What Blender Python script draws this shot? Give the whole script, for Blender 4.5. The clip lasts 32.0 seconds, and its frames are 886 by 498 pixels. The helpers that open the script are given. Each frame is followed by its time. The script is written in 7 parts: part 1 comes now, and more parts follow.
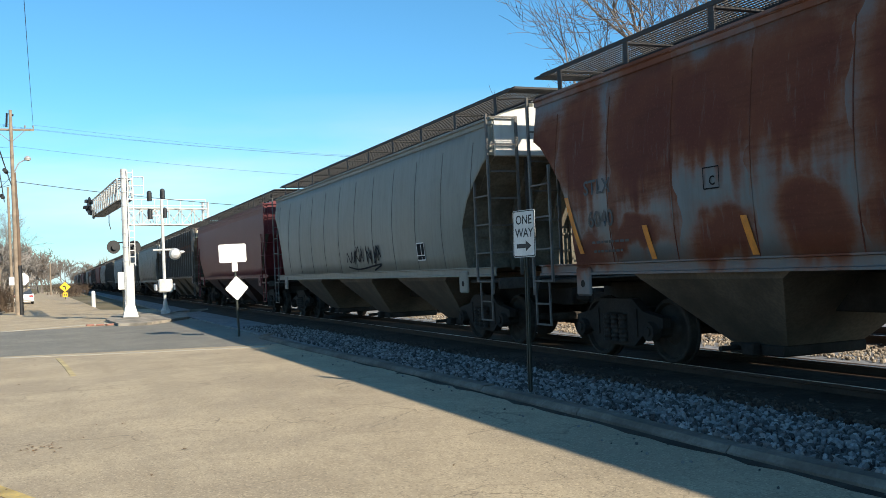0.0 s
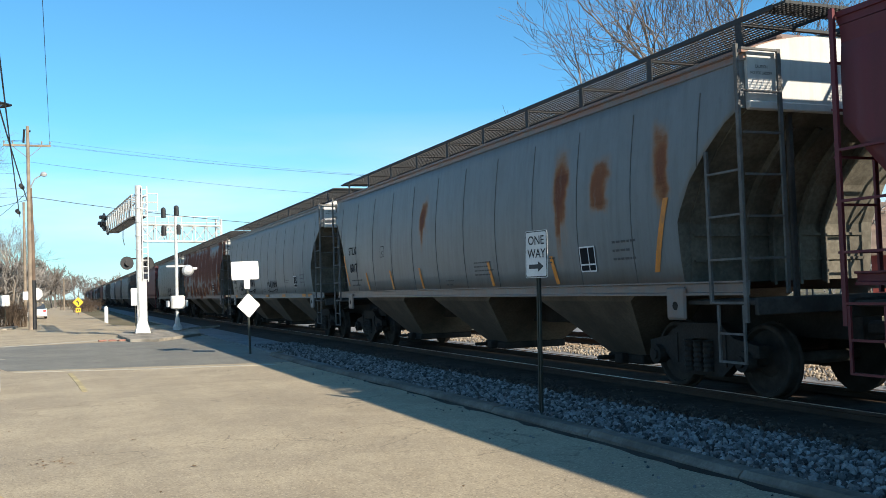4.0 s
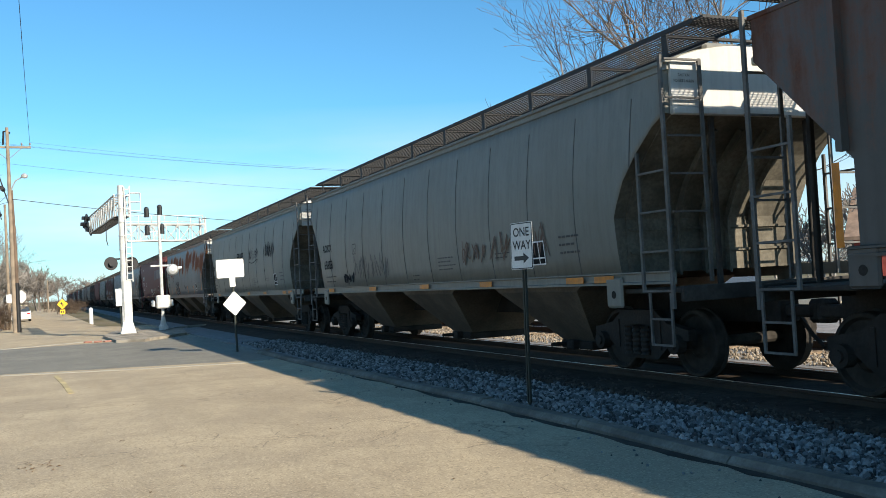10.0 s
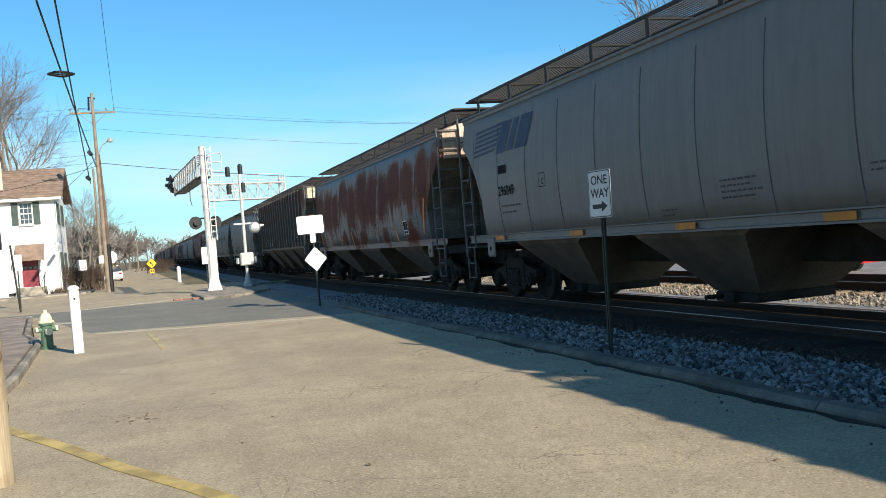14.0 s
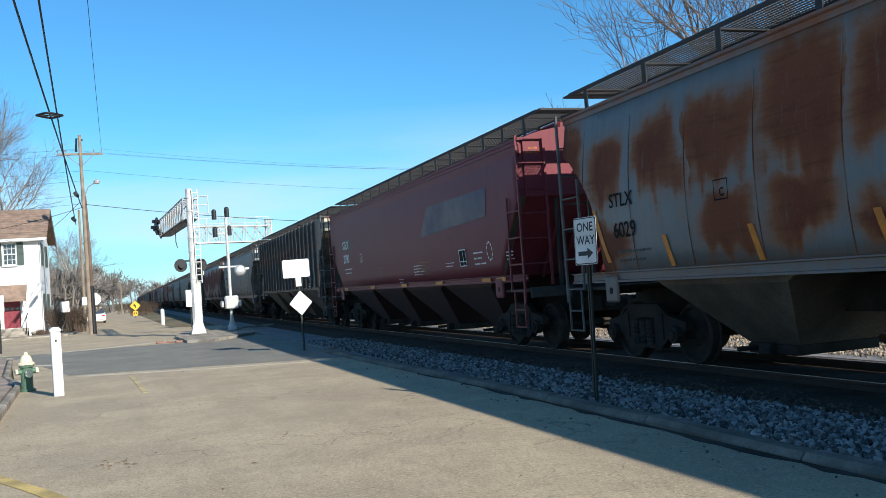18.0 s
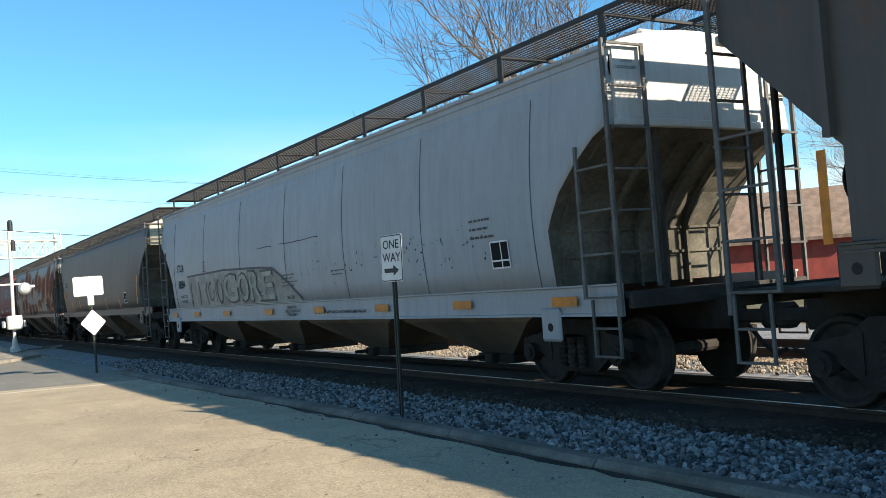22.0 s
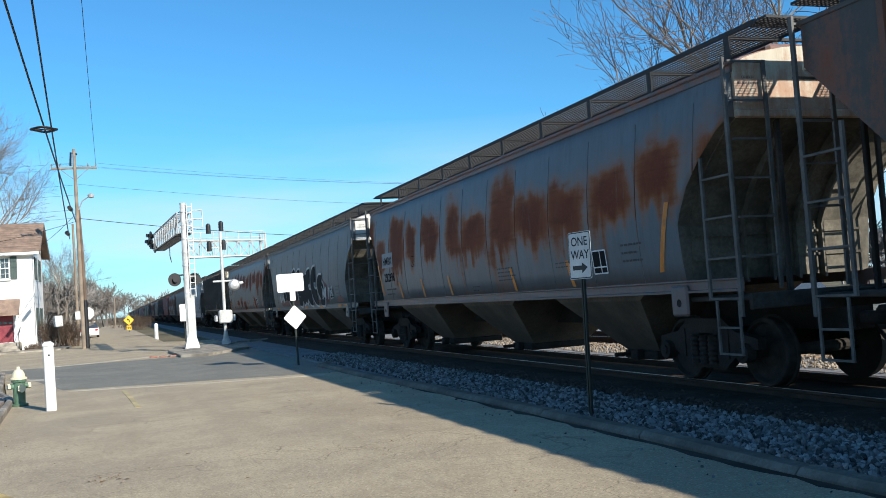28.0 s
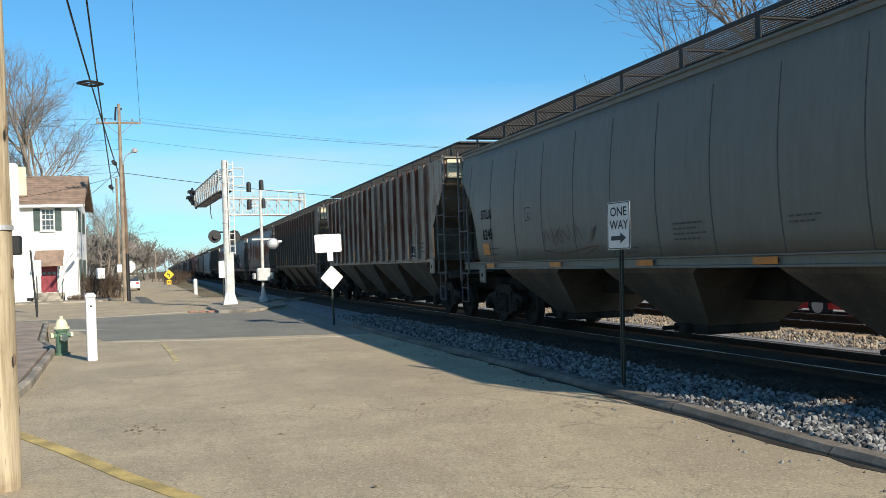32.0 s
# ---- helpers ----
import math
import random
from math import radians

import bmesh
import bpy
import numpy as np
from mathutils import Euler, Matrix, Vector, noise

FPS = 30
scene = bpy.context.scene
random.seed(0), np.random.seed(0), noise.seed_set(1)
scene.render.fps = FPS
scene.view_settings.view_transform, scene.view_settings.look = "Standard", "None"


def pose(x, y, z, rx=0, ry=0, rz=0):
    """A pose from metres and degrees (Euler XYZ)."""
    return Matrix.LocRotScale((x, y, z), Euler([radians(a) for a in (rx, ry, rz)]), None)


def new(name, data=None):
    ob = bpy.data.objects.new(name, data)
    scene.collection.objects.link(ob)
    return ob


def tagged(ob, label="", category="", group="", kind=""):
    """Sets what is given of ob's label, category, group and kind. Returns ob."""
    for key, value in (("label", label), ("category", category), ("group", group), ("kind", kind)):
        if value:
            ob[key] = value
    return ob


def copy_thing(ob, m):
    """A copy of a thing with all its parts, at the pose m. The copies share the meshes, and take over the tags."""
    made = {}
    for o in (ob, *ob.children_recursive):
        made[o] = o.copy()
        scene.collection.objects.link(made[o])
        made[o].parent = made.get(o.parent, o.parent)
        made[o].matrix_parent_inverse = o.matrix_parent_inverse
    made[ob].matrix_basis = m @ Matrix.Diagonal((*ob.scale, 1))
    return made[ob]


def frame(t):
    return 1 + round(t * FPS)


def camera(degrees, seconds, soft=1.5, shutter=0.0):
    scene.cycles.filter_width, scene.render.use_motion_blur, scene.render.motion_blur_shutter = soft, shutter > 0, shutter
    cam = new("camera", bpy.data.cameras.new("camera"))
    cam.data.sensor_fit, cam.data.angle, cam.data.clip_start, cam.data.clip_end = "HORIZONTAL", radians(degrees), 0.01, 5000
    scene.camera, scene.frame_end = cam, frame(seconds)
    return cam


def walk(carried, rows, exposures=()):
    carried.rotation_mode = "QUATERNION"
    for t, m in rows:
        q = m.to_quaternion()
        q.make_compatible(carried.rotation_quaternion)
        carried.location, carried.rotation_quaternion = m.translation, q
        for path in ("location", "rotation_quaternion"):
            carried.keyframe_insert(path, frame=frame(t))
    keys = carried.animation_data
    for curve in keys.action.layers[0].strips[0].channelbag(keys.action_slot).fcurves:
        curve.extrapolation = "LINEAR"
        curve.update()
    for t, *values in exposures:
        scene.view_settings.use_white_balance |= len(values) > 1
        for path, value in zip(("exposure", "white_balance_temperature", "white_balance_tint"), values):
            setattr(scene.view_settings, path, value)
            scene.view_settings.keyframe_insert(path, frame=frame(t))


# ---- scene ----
# ---------------------------------------------------------------- camera
CAM_AT = (0.0, 0.0, 1.72)
PATH = [(0, 91.13, 2.47, -22.71), (0.5, 91.04, 2.5, -22.67), (1, 91.14, 2.37, -22.47), (1.5, 91.44, 2.21, -22.36), (2, 91.76, 1.93, -22.3), (2.5, 92.07, 1.8, -21.96), (4.5, 92.5, 1.78, -22.06), (5, 92.64, 1.77, -22.68), (5.5, 92.44, 1.74, -23.33), (6, 92.16, 1.9, -23.86), (6.5, 91.92, 2.23, -24.13), (7, 91.85, 2.44, -24.03), (7.5, 91.87, 2.52, -23.91), (8, 91.96, 2.66, -23.76), (8.5, 92.05, 2.68, -23.44), (9, 92.09, 2.81, -22.81), (9.5, 92.02, 2.97, -22.52), (10, 91.93, 3.07, -22.84), (10.5, 91.75, 3.25, -23.11), (11, 91.27, 3.37, -22.58), (11.5, 90.47, 3.51, -21.73), (12, 89.66, 3.32, -21.51), (12.5, 89.19, 3.06, -21.11), (13, 89.17, 3.38, -20.14), (13.5, 89.29, 4.18, -18.56), (14, 89.26, 4.55, -18.04), (14.5, 89.12, 3.85, -18.53), (16.5, 91.25, 4, -17.83), (17, 91.53, 4.12, -17.5), (17.5, 91.62, 4.08, -17.98), (18, 91.99, 3.94, -18.91), (18.5, 92.47, 3.64, -20.26), (19, 92.77, 3.46, -22.25), (19.5, 92.91, 3.58, -24.08), (20, 93.19, 3.91, -25.41), (20.5, 93.05, 4.14, -26.74), (21, 92.58, 4.36, -28.38), (21.5, 92.24, 4.49, -30.03), (22, 92.2, 4.14, -30.84), (22.5, 92.18, 3.59, -29.36), (23, 91.98, 2.76, -26.54), (23.5, 90.97, 1.93, -24.69), (24, 90.23, 1.55, -24.54), (24.5, 90.34, 1.78, -24.67), (26.5, 91.52, 3.21, -20.77), (27, 92.02, 3.62, -19.23), (27.5, 92.44, 3.88, -18.79), (28, 92.85, 3.92, -19.25), (28.5, 93.31, 3.9, -20.63), (29, 93.79, 3.69, -22.78), (29.5, 94.02, 3.61, -23.92), (30, 94.1, 3.27, -22.62), (30.5, 93.94, 3.16, -20.14), (31, 93.31, 2.93, -18.52), (31.5, 92.07, 2.43, -17.83), (32, 90.81, 1.94, -17)]
cam = camera(51.0, 32.0, soft=0.75)
walk(cam, [(t, pose(*CAM_AT, rx, ry, rz)) for t, rx, ry, rz in PATH],
     exposures=[(0, 0.70, 6450, 10), (2, 0.70, 6250, 10), (7, 0.71, 6450, 10), (12, 0.68, 6500, 10), (14, 0.54, 6300, 10), (17, 0.5, 6100, 10), (18, 0.5, 5850, 10), (19, 0.6, 6000, 10), (20, 0.72, 6150, 10), (22, 0.96, 6600, 10), (23, 0.96, 6600, 10), (24, 0.77, 6450, 10), (27, 0.58, 6100, 10), (28, 0.50, 5850, 10), (29, 0.66, 6000, 10), (30, 0.84, 5950, 10), (31, 0.60, 6000, 10), (32, 0.43, 6300, 10)])

# ---------------------------------------------------------------- light
SUN = Vector((0.68, -1.85, 1.0)).normalized()
sun = new("sun", bpy.data.lights.new("sun", "SUN"))
sun.data.energy, sun.data.angle, sun.data.color = 5.4, radians(0.53), (1.0, 0.90, 0.74)
sun.rotation_euler = SUN.to_track_quat("Z", "Y").to_euler()
world = bpy.data.worlds.new("world")
scene.world = world
world.use_nodes = True
wn = world.node_tree
wbg = wn.nodes["Background"]
sky = wn.nodes.new("ShaderNodeTexSky")
sky.sky_type, sky.sun_disc = "NISHITA", False
sky.sun_elevation = math.asin(SUN.z)
sky.sun_rotation = math.atan2(SUN.x, SUN.y)
sky.altitude, sky.air_density, sky.dust_density, sky.ozone_density = 100, 1.0, 0.4, 2.2
# thin cloud veil low over the horizon
wco = wn.nodes.new("ShaderNodeTexCoord")
wsep = wn.nodes.new("ShaderNodeSeparateXYZ")
wn.links.new(wco.outputs["Generated"], wsep.inputs[0])
wmap = wn.nodes.new("ShaderNodeMapping")
wmap.inputs["Scale"].default_value = (1.6, 1.6, 9.0)
wn.links.new(wco.outputs["Generated"], wmap.inputs[0])
wno = wn.nodes.new("ShaderNodeTexNoise")
wno.inputs["Scale"].default_value, wno.inputs["Detail"].default_value = 1.7, 6
wn.links.new(wmap.outputs[0], wno.inputs["Vector"])
wband = wn.nodes.new("ShaderNodeMapRange")
wband.inputs[1].default_value, wband.inputs[2].default_value = 0.19, 0.07
wn.links.new(wsep.outputs[2], wband.inputs[0])
wadd = wn.nodes.new("ShaderNodeMapRange")
wadd.inputs[1].default_value, wadd.inputs[2].default_value, wadd.inputs[3].default_value = 0.34, 0.62, 0.12
wn.links.new(wno.outputs[0], wadd.inputs[0])
wmul = wn.nodes.new("ShaderNodeMath")
wmul.operation = "MULTIPLY"
wn.links.new(wband.outputs[0], wmul.inputs[0])
wn.links.new(wadd.outputs[0], wmul.inputs[1])
wfac = wn.nodes.new("ShaderNodeMath")
wfac.operation = "MULTIPLY"
wfac.inputs[1].default_value = 0.80
wn.links.new(wmul.outputs[0], wfac.inputs[0])
wmix = wn.nodes.new("ShaderNodeMix")
wmix.data_type = "RGBA"
wn.links.new(wfac.outputs[0], wmix.inputs[0])
wtint = wn.nodes.new("ShaderNodeMix")
wtint.data_type, wtint.blend_type = "RGBA", "MULTIPLY"
wtint.inputs[0].default_value = 1.0
wtint.inputs[7].default_value = (0.51, 1.0, 1.20, 1)
wn.links.new(sky.outputs[0], wtint.inputs[6])
wn.links.new(wtint.outputs[2], wmix.inputs[6])
wmix.inputs[7].default_value = (6.3, 6.95, 7.8, 1)
wn.links.new(wmix.outputs[2], wbg.inputs[0])
wbg.inputs[1].default_value = 0.09


# ---------------------------------------------------------------- materials
def shader(name, rough=0.7, metal=0.0, spec=0.4):
    m = bpy.data.materials.new(name)
    m.use_nodes = True
    b = m.node_tree.nodes["Principled BSDF"]
    b.inputs["Roughness"].default_value, b.inputs["Metallic"].default_value = rough, metal
    b.inputs["Specular IOR Level"].default_value = spec
    return m, m.node_tree, b


def coords(nt, scale=(1, 1, 1), shift=(0, 0, 0), kind="Object"):
    c = nt.nodes.new("ShaderNodeTexCoord")
    k = nt.nodes.new("ShaderNodeMapping")
    k.inputs["Scale"].default_value, k.inputs["Location"].default_value = scale, shift
    nt.links.new(c.outputs[kind], k.inputs[0])
    return k.outputs[0]


def noisy(nt, vec, scale, detail=5, rough=0.6, dist=0.0):
    n = nt.nodes.new("ShaderNodeTexNoise")
    for k, v in (("Scale", scale), ("Detail", detail), ("Roughness", rough), ("Distortion", dist)):
        n.inputs[k].default_value = v
    nt.links.new(vec, n.inputs["Vector"])
    return n.outputs[0]


def ramp(nt, fac, lo, hi, a=0.0, b=1.0):
    n = nt.nodes.new("ShaderNodeMapRange")
    n.interpolation_type = "SMOOTHSTEP"
    for i, v in enumerate((lo, hi, a, b), 1):
        n.inputs[i].default_value = v
    nt.links.new(fac, n.inputs[0])
    return n.outputs[0]


def math2(nt, op, a, b=None):
    n = nt.nodes.new("ShaderNodeMath")
    n.operation = op
    for i, v in enumerate((a, b)):
        if v is None:
            continue
        if isinstance(v, (int, float)):
            n.inputs[i].default_value = v
        else:
            nt.links.new(v, n.inputs[i])
    return n.outputs[0]


def blend(nt, fac, a, b, mode="MIX"):
    n = nt.nodes.new("ShaderNodeMix")
    n.data_type, n.blend_type = "RGBA", mode
    for i, v in ((0, fac), (6, a), (7, b)):
        if isinstance(v, (int, float)):
            n.inputs[i].default_value = v
        elif isinstance(v, tuple):
            n.inputs[i].default_value = (*v, 1)
        else:
            nt.links.new(v, n.inputs[i])
    return n.outputs[2]


def bump(nt, b, fac, strength, dist=0.02):
    n = nt.nodes.new("ShaderNodeBump")
    n.inputs["Strength"].default_value, n.inputs["Distance"].default_value = strength, dist
    nt.links.new(fac, n.inputs["Height"])
    nt.links.new(n.outputs[0], b.inputs["Normal"])


def plain(name, col, rough=0.7, metal=0.0, var=0.25, scale=4.0, grain=40.0, bumpy=0.15, spec=0.4, dirt=None):
    """A surface with broad stains and fine grain."""
    m, nt, b = shader(name, rough, metal, spec)
    v = coords(nt)
    big, fine = noisy(nt, v, scale, 4), noisy(nt, v, grain, 3)
    lo = tuple(c * (1 - var) for c in col)
    hi = tuple(min(1, c * (1 + var)) for c in col)
    c1 = blend(nt, ramp(nt, big, 0.3, 0.7), lo, hi)
    c2 = blend(nt, ramp(nt, fine, 0.35, 0.65, 0, 0.35), c1, dirt or lo)
    nt.links.new(c2, b.inputs["Base Color"])
    nt.links.new(ramp(nt, big, 0.2, 0.8, max(0.05, rough - 0.12), min(1, rough + 0.12)), b.inputs["Roughness"])
    bump(nt, b, fine, bumpy, 0.01)
    return m


def paint(name, col, rust=0.0, seed=0, panel=1.45, zmid=2.9, zwide=1.3, streak=0.5, rust_col=(0.20, 0.062, 0.022), dirt=0.35, length=17.45, blotch=0.0, rows=(), vary=False):
    """Weathered car paint: rust in the panels between the seams, runs below it, grime."""
    col, rust_col = tuple(c * 1.0 for c in col), tuple(c * 1.05 for c in rust_col)
    m, nt, b = shader(name, 0.52, 0.0, 0.22)
    raw = coords(nt)
    v = coords(nt, (1, 1, 1), (seed * 7.3, seed * 13.7, seed * 3.1))
    run = coords(nt, (3.2, 3.2, 0.5), (seed * 5.3, seed * 9.7, 0))
    if vary:
        info = nt.nodes.new("ShaderNodeObjectInfo")
        for q, old in enumerate((v, run)):
            add = nt.nodes.new("ShaderNodeVectorMath")
            nt.links.new(old, add.inputs[0])
            nt.links.new(math2(nt, "MULTIPLY", info.outputs["Random"], 60.0), add.inputs[1])
            v, run = (add.outputs[0], run) if q == 0 else (v, add.outputs[0])
    sep = nt.nodes.new("ShaderNodeSeparateXYZ")
    nt.links.new(raw, sep.inputs[0])
    y, z = sep.outputs[1], sep.outputs[2]
    big, mid, fine, runs = noisy(nt, v, 0.55, 3), noisy(nt, v, 3.2, 8, 0.78), noisy(nt, v, 30, 4), noisy(nt, run, 1.6, 5, 0.65)
    # grime: darker, browner, heavier in runs
    base = blend(nt, ramp(nt, runs, 0.42, 0.72, 0, dirt), col, tuple(c * 0.45 + a for c, a in zip(col, (0.02, 0.012, 0.004))))
    speck = noisy(nt, coords(nt, (1, 1, 0.35), (seed * 2.1, seed, 0)), 14, 6, 0.8)
    base = blend(nt, ramp(nt, speck, 0.52, 0.75, 0, dirt * 1.2), base, tuple(c * 0.5 + a for c, a in zip(col, (0.012, 0.007, 0.002))))
    long_run = noisy(nt, coords(nt, (5.5, 5.5, 0.16), (seed * 3.9, seed * 5.1, 0)), 1.8, 4, 0.6)
    base = blend(nt, ramp(nt, long_run, 0.50, 0.66, 0, 0.30), base, tuple(c * 0.62 + a for c, a in zip(col, (0.012, 0.008, 0.003))))
    base = blend(nt, ramp(nt, long_run, 0.44, 0.34, 0, 0.22), base, tuple(min(1, c * 1.22) for c in col))
    base = blend(nt, ramp(nt, big, 0.4, 0.65, 0, 0.35), base, tuple(c * k for c, k in zip(col, (0.86, 0.78, 0.70))))
    base = blend(nt, ramp(nt, mid, 0.3, 0.75, 0, 0.25), base, tuple(min(1, c * 1.25) for c in col))
    dark = tuple(c * 0.45 for c in rust_col)
    light = tuple(min(1, c * 1.5) for c in rust_col)
    if rows:
        # one ragged patch to a panel, in one or two rows, wandering in outline and dripping below
        warp = noisy(nt, coords(nt, (1, 1, 1), (seed * 4.1, seed * 6.7, seed)), 0.9, 3, 0.55)
        warp2 = noisy(nt, coords(nt, (1, 1, 1), (seed * 1.9 + 30, seed * 8.3, seed)), 1.1, 3, 0.55)
        wy = math2(nt, "ADD", y, math2(nt, "MULTIPLY", math2(nt, "SUBTRACT", warp, 0.5), 0.7))
        wz = math2(nt, "ADD", z, math2(nt, "MULTIPLY", math2(nt, "SUBTRACT", warp2, 0.5), 1.1))
        u = math2(nt, "DIVIDE", math2(nt, "ADD", wy, length / 2 - 0.75), panel)
        cell, frac = math2(nt, "FLOOR", u), math2(nt, "FRACT", u)
        comb = noisy(nt, coords(nt, (1, 0.5, 5), (0, seed * 3.3, 0)), 1.6, 5, 0.65)
        drip = noisy(nt, coords(nt, (2.6, 2.6, 0.25), (seed * 2.7, seed * 4.9, 0)), 1.5, 2, 0.5)
        s = None
        for j, (zc, zh, hw, prob) in enumerate(rows):
            wh = nt.nodes.new("ShaderNodeTexWhiteNoise")
            wh.noise_dimensions = "1D"
            nt.links.new(math2(nt, "ADD", math2(nt, "MULTIPLY", cell, 1.7), seed * 11.3 + j * 5.9), wh.inputs["W"])
            rs = nt.nodes.new("ShaderNodeSeparateColor")
            nt.links.new(wh.outputs["Color"], rs.inputs[0])
            r1, r2, r3 = rs.outputs
            dx = math2(nt, "DIVIDE", math2(nt, "SUBTRACT", frac, ramp(nt, r1, 0, 1, 0.42, 0.58)), ramp(nt, r2, 0, 1, hw * 0.85, hw * 1.35))
            dz = math2(nt, "DIVIDE", math2(nt, "SUBTRACT", wz, ramp(nt, r3, 0, 1, zc - 0.16, zc + 0.16)), ramp(nt, r1, 0, 1, zh * 1.15, zh * 0.7))
            # the lower edge runs down in streaks
            low_side = math2(nt, "MULTIPLY", math2(nt, "MINIMUM", dz, 0.0), ramp(nt, drip, 0.32, 0.70, 1.2, 0.72))
            dz = math2(nt, "ADD", math2(nt, "MAXIMUM", dz, 0.0), low_side)
            q = math2(nt, "ADD", math2(nt, "POWER", math2(nt, "ABSOLUTE", dx), 3.0), math2(nt, "POWER", math2(nt, "ABSOLUTE", dz), 3.0))
            one = math2(nt, "SUBTRACT", 1.0, math2(nt, "POWER", q, 0.3333))
            one = math2(nt, "SUBTRACT", one, math2(nt, "MULTIPLY", math2(nt, "GREATER_THAN", r3, prob), 3.0))
            s = one if s is None else math2(nt, "MAXIMUM", s, one)
        for tex, amp in ((big, 0.75), (warp, 0.5), (mid, 0.42), (drip, 0.24), (comb, 0.3), (fine, 0.2)):
            s = math2(nt, "ADD", s, math2(nt, "MULTIPLY", math2(nt, "SUBTRACT", tex, 0.5), amp))
        mask = ramp(nt, s, -0.14, 0.34)
        # orange and thin at the rim, deep red-brown in the core
        rim = tuple(min(1, c * q) for c, q in zip(rust_col, (1.35, 1.55, 1.35)))
        rc = blend(nt, ramp(nt, s, 0.02, 0.55), rim, tuple(c * q for c, q in zip(rust_col, (0.72, 0.62, 0.75))))
        rc = blend(nt, ramp(nt, big, 0.42, 0.62, 0, 0.6), rc, rust_col)
        rc = blend(nt, ramp(nt, comb, 0.50, 0.68, 0, 0.35), rc, dark)
        rc = blend(nt, ramp(nt, fine, 0.52, 0.72, 0, 0.28), rc, light)
        scuff = ramp(nt, noisy(nt, run, 2.4, 6, 0.75), 0.56, 0.72, 1.0, 0.45)
        base = blend(nt, ramp(nt, s, -0.42, 0.06, 0, 0.42), base, tuple(c * k for c, k in zip(rust_col, (1.25, 1.75, 2.1))))
        base = blend(nt, math2(nt, "MULTIPLY", mask, scuff), base, rc)
        # rust along the roof edge and low on the sill
        edge = math2(nt, "ADD", ramp(nt, z, 3.99, 4.05), ramp(nt, z, 1.62, 1.40, 0, 0.5))
        base = blend(nt, math2(nt, "MULTIPLY", edge, ramp(nt, mid, 0.34, 0.6, 0.1, 0.8)), base, tuple(c * 1.15 + 0.02 for c in rust_col))
        nt.links.new(ramp(nt, mask, 0, 1, 0.45, 0.85), b.inputs["Roughness"])
    elif rust > 0:
        # a hump in each panel
        ph = math2(nt, "MULTIPLY", math2(nt, "ADD", y, length / 2 - 0.75), math.tau / panel)
        hump = math2(nt, "MULTIPLY", math2(nt, "COSINE", ph), -0.5)
        hgt = math2(nt, "DIVIDE", math2(nt, "SUBTRACT", z, zmid), zwide)
        win = math2(nt, "SUBTRACT", 1.0, math2(nt, "MULTIPLY", hgt, hgt))
        s = math2(nt, "ADD", math2(nt, "MULTIPLY", hump, 0.42 * (1 - blotch)), math2(nt, "MULTIPLY", win, 0.48))
        s = math2(nt, "ADD", s, math2(nt, "MULTIPLY", math2(nt, "SUBTRACT", big, 0.5), 1.25))
        s = math2(nt, "ADD", s, math2(nt, "MULTIPLY", math2(nt, "SUBTRACT", mid, 0.5), 0.95))
        s = math2(nt, "ADD", s, math2(nt, "MULTIPLY", math2(nt, "SUBTRACT", runs, 0.5), 0.7 * streak))
        t0 = 0.72 - rust * 0.75
        mask = ramp(nt, s, t0 - 0.08 * blotch, t0 + 0.24 + 0.3 * blotch)
        rc = blend(nt, ramp(nt, mid, 0.35, 0.65), dark, rust_col)
        rc = blend(nt, ramp(nt, fine, 0.45, 0.7, 0, 0.5), rc, light)
        comb = noisy(nt, coords(nt, (1, 1.3, 9), (0, seed * 3.3, 0)), 1.5, 5, 0.7)
        rc = blend(nt, ramp(nt, comb, 0.45, 0.75, 0, 0.55), rc, dark)
        halo = ramp(nt, s, t0 - 0.16, t0 + 0.08, 0, 0.5)
        base = blend(nt, halo, base, tuple(c * 1.15 + 0.02 for c in rust_col))
        base = blend(nt, mask, base, rc)
        nt.links.new(ramp(nt, mask, 0, 1, 0.45, 0.85), b.inputs["Roughness"])
    nt.links.new(base, b.inputs["Base Color"])
    bump(nt, b, mid, 0.12, 0.02)
    return m


def ground_mix(name, cols, scale, fine, bumpy=0.4, rough=0.95, stretch=(1, 1, 1)):
    m, nt, b = shader(name, rough, 0, 0.08)
    v = coords(nt, stretch, kind="Object")
    a, f, g = noisy(nt, v, scale, 6, 0.65), noisy(nt, v, fine, 3, 0.6), noisy(nt, v, scale * 6, 5, 0.7)
    c = blend(nt, ramp(nt, a, 0.35, 0.65), cols[0], cols[1])
    c = blend(nt, ramp(nt, g, 0.45, 0.7, 0, 0.6), c, cols[2])
    c = blend(nt, ramp(nt, f, 0.35, 0.7, 0, 0.4), c, tuple(k * 0.55 for k in cols[0]))
    nt.links.new(c, b.inputs["Base Color"])
    bump(nt, b, f, bumpy, 0.01)
    return m


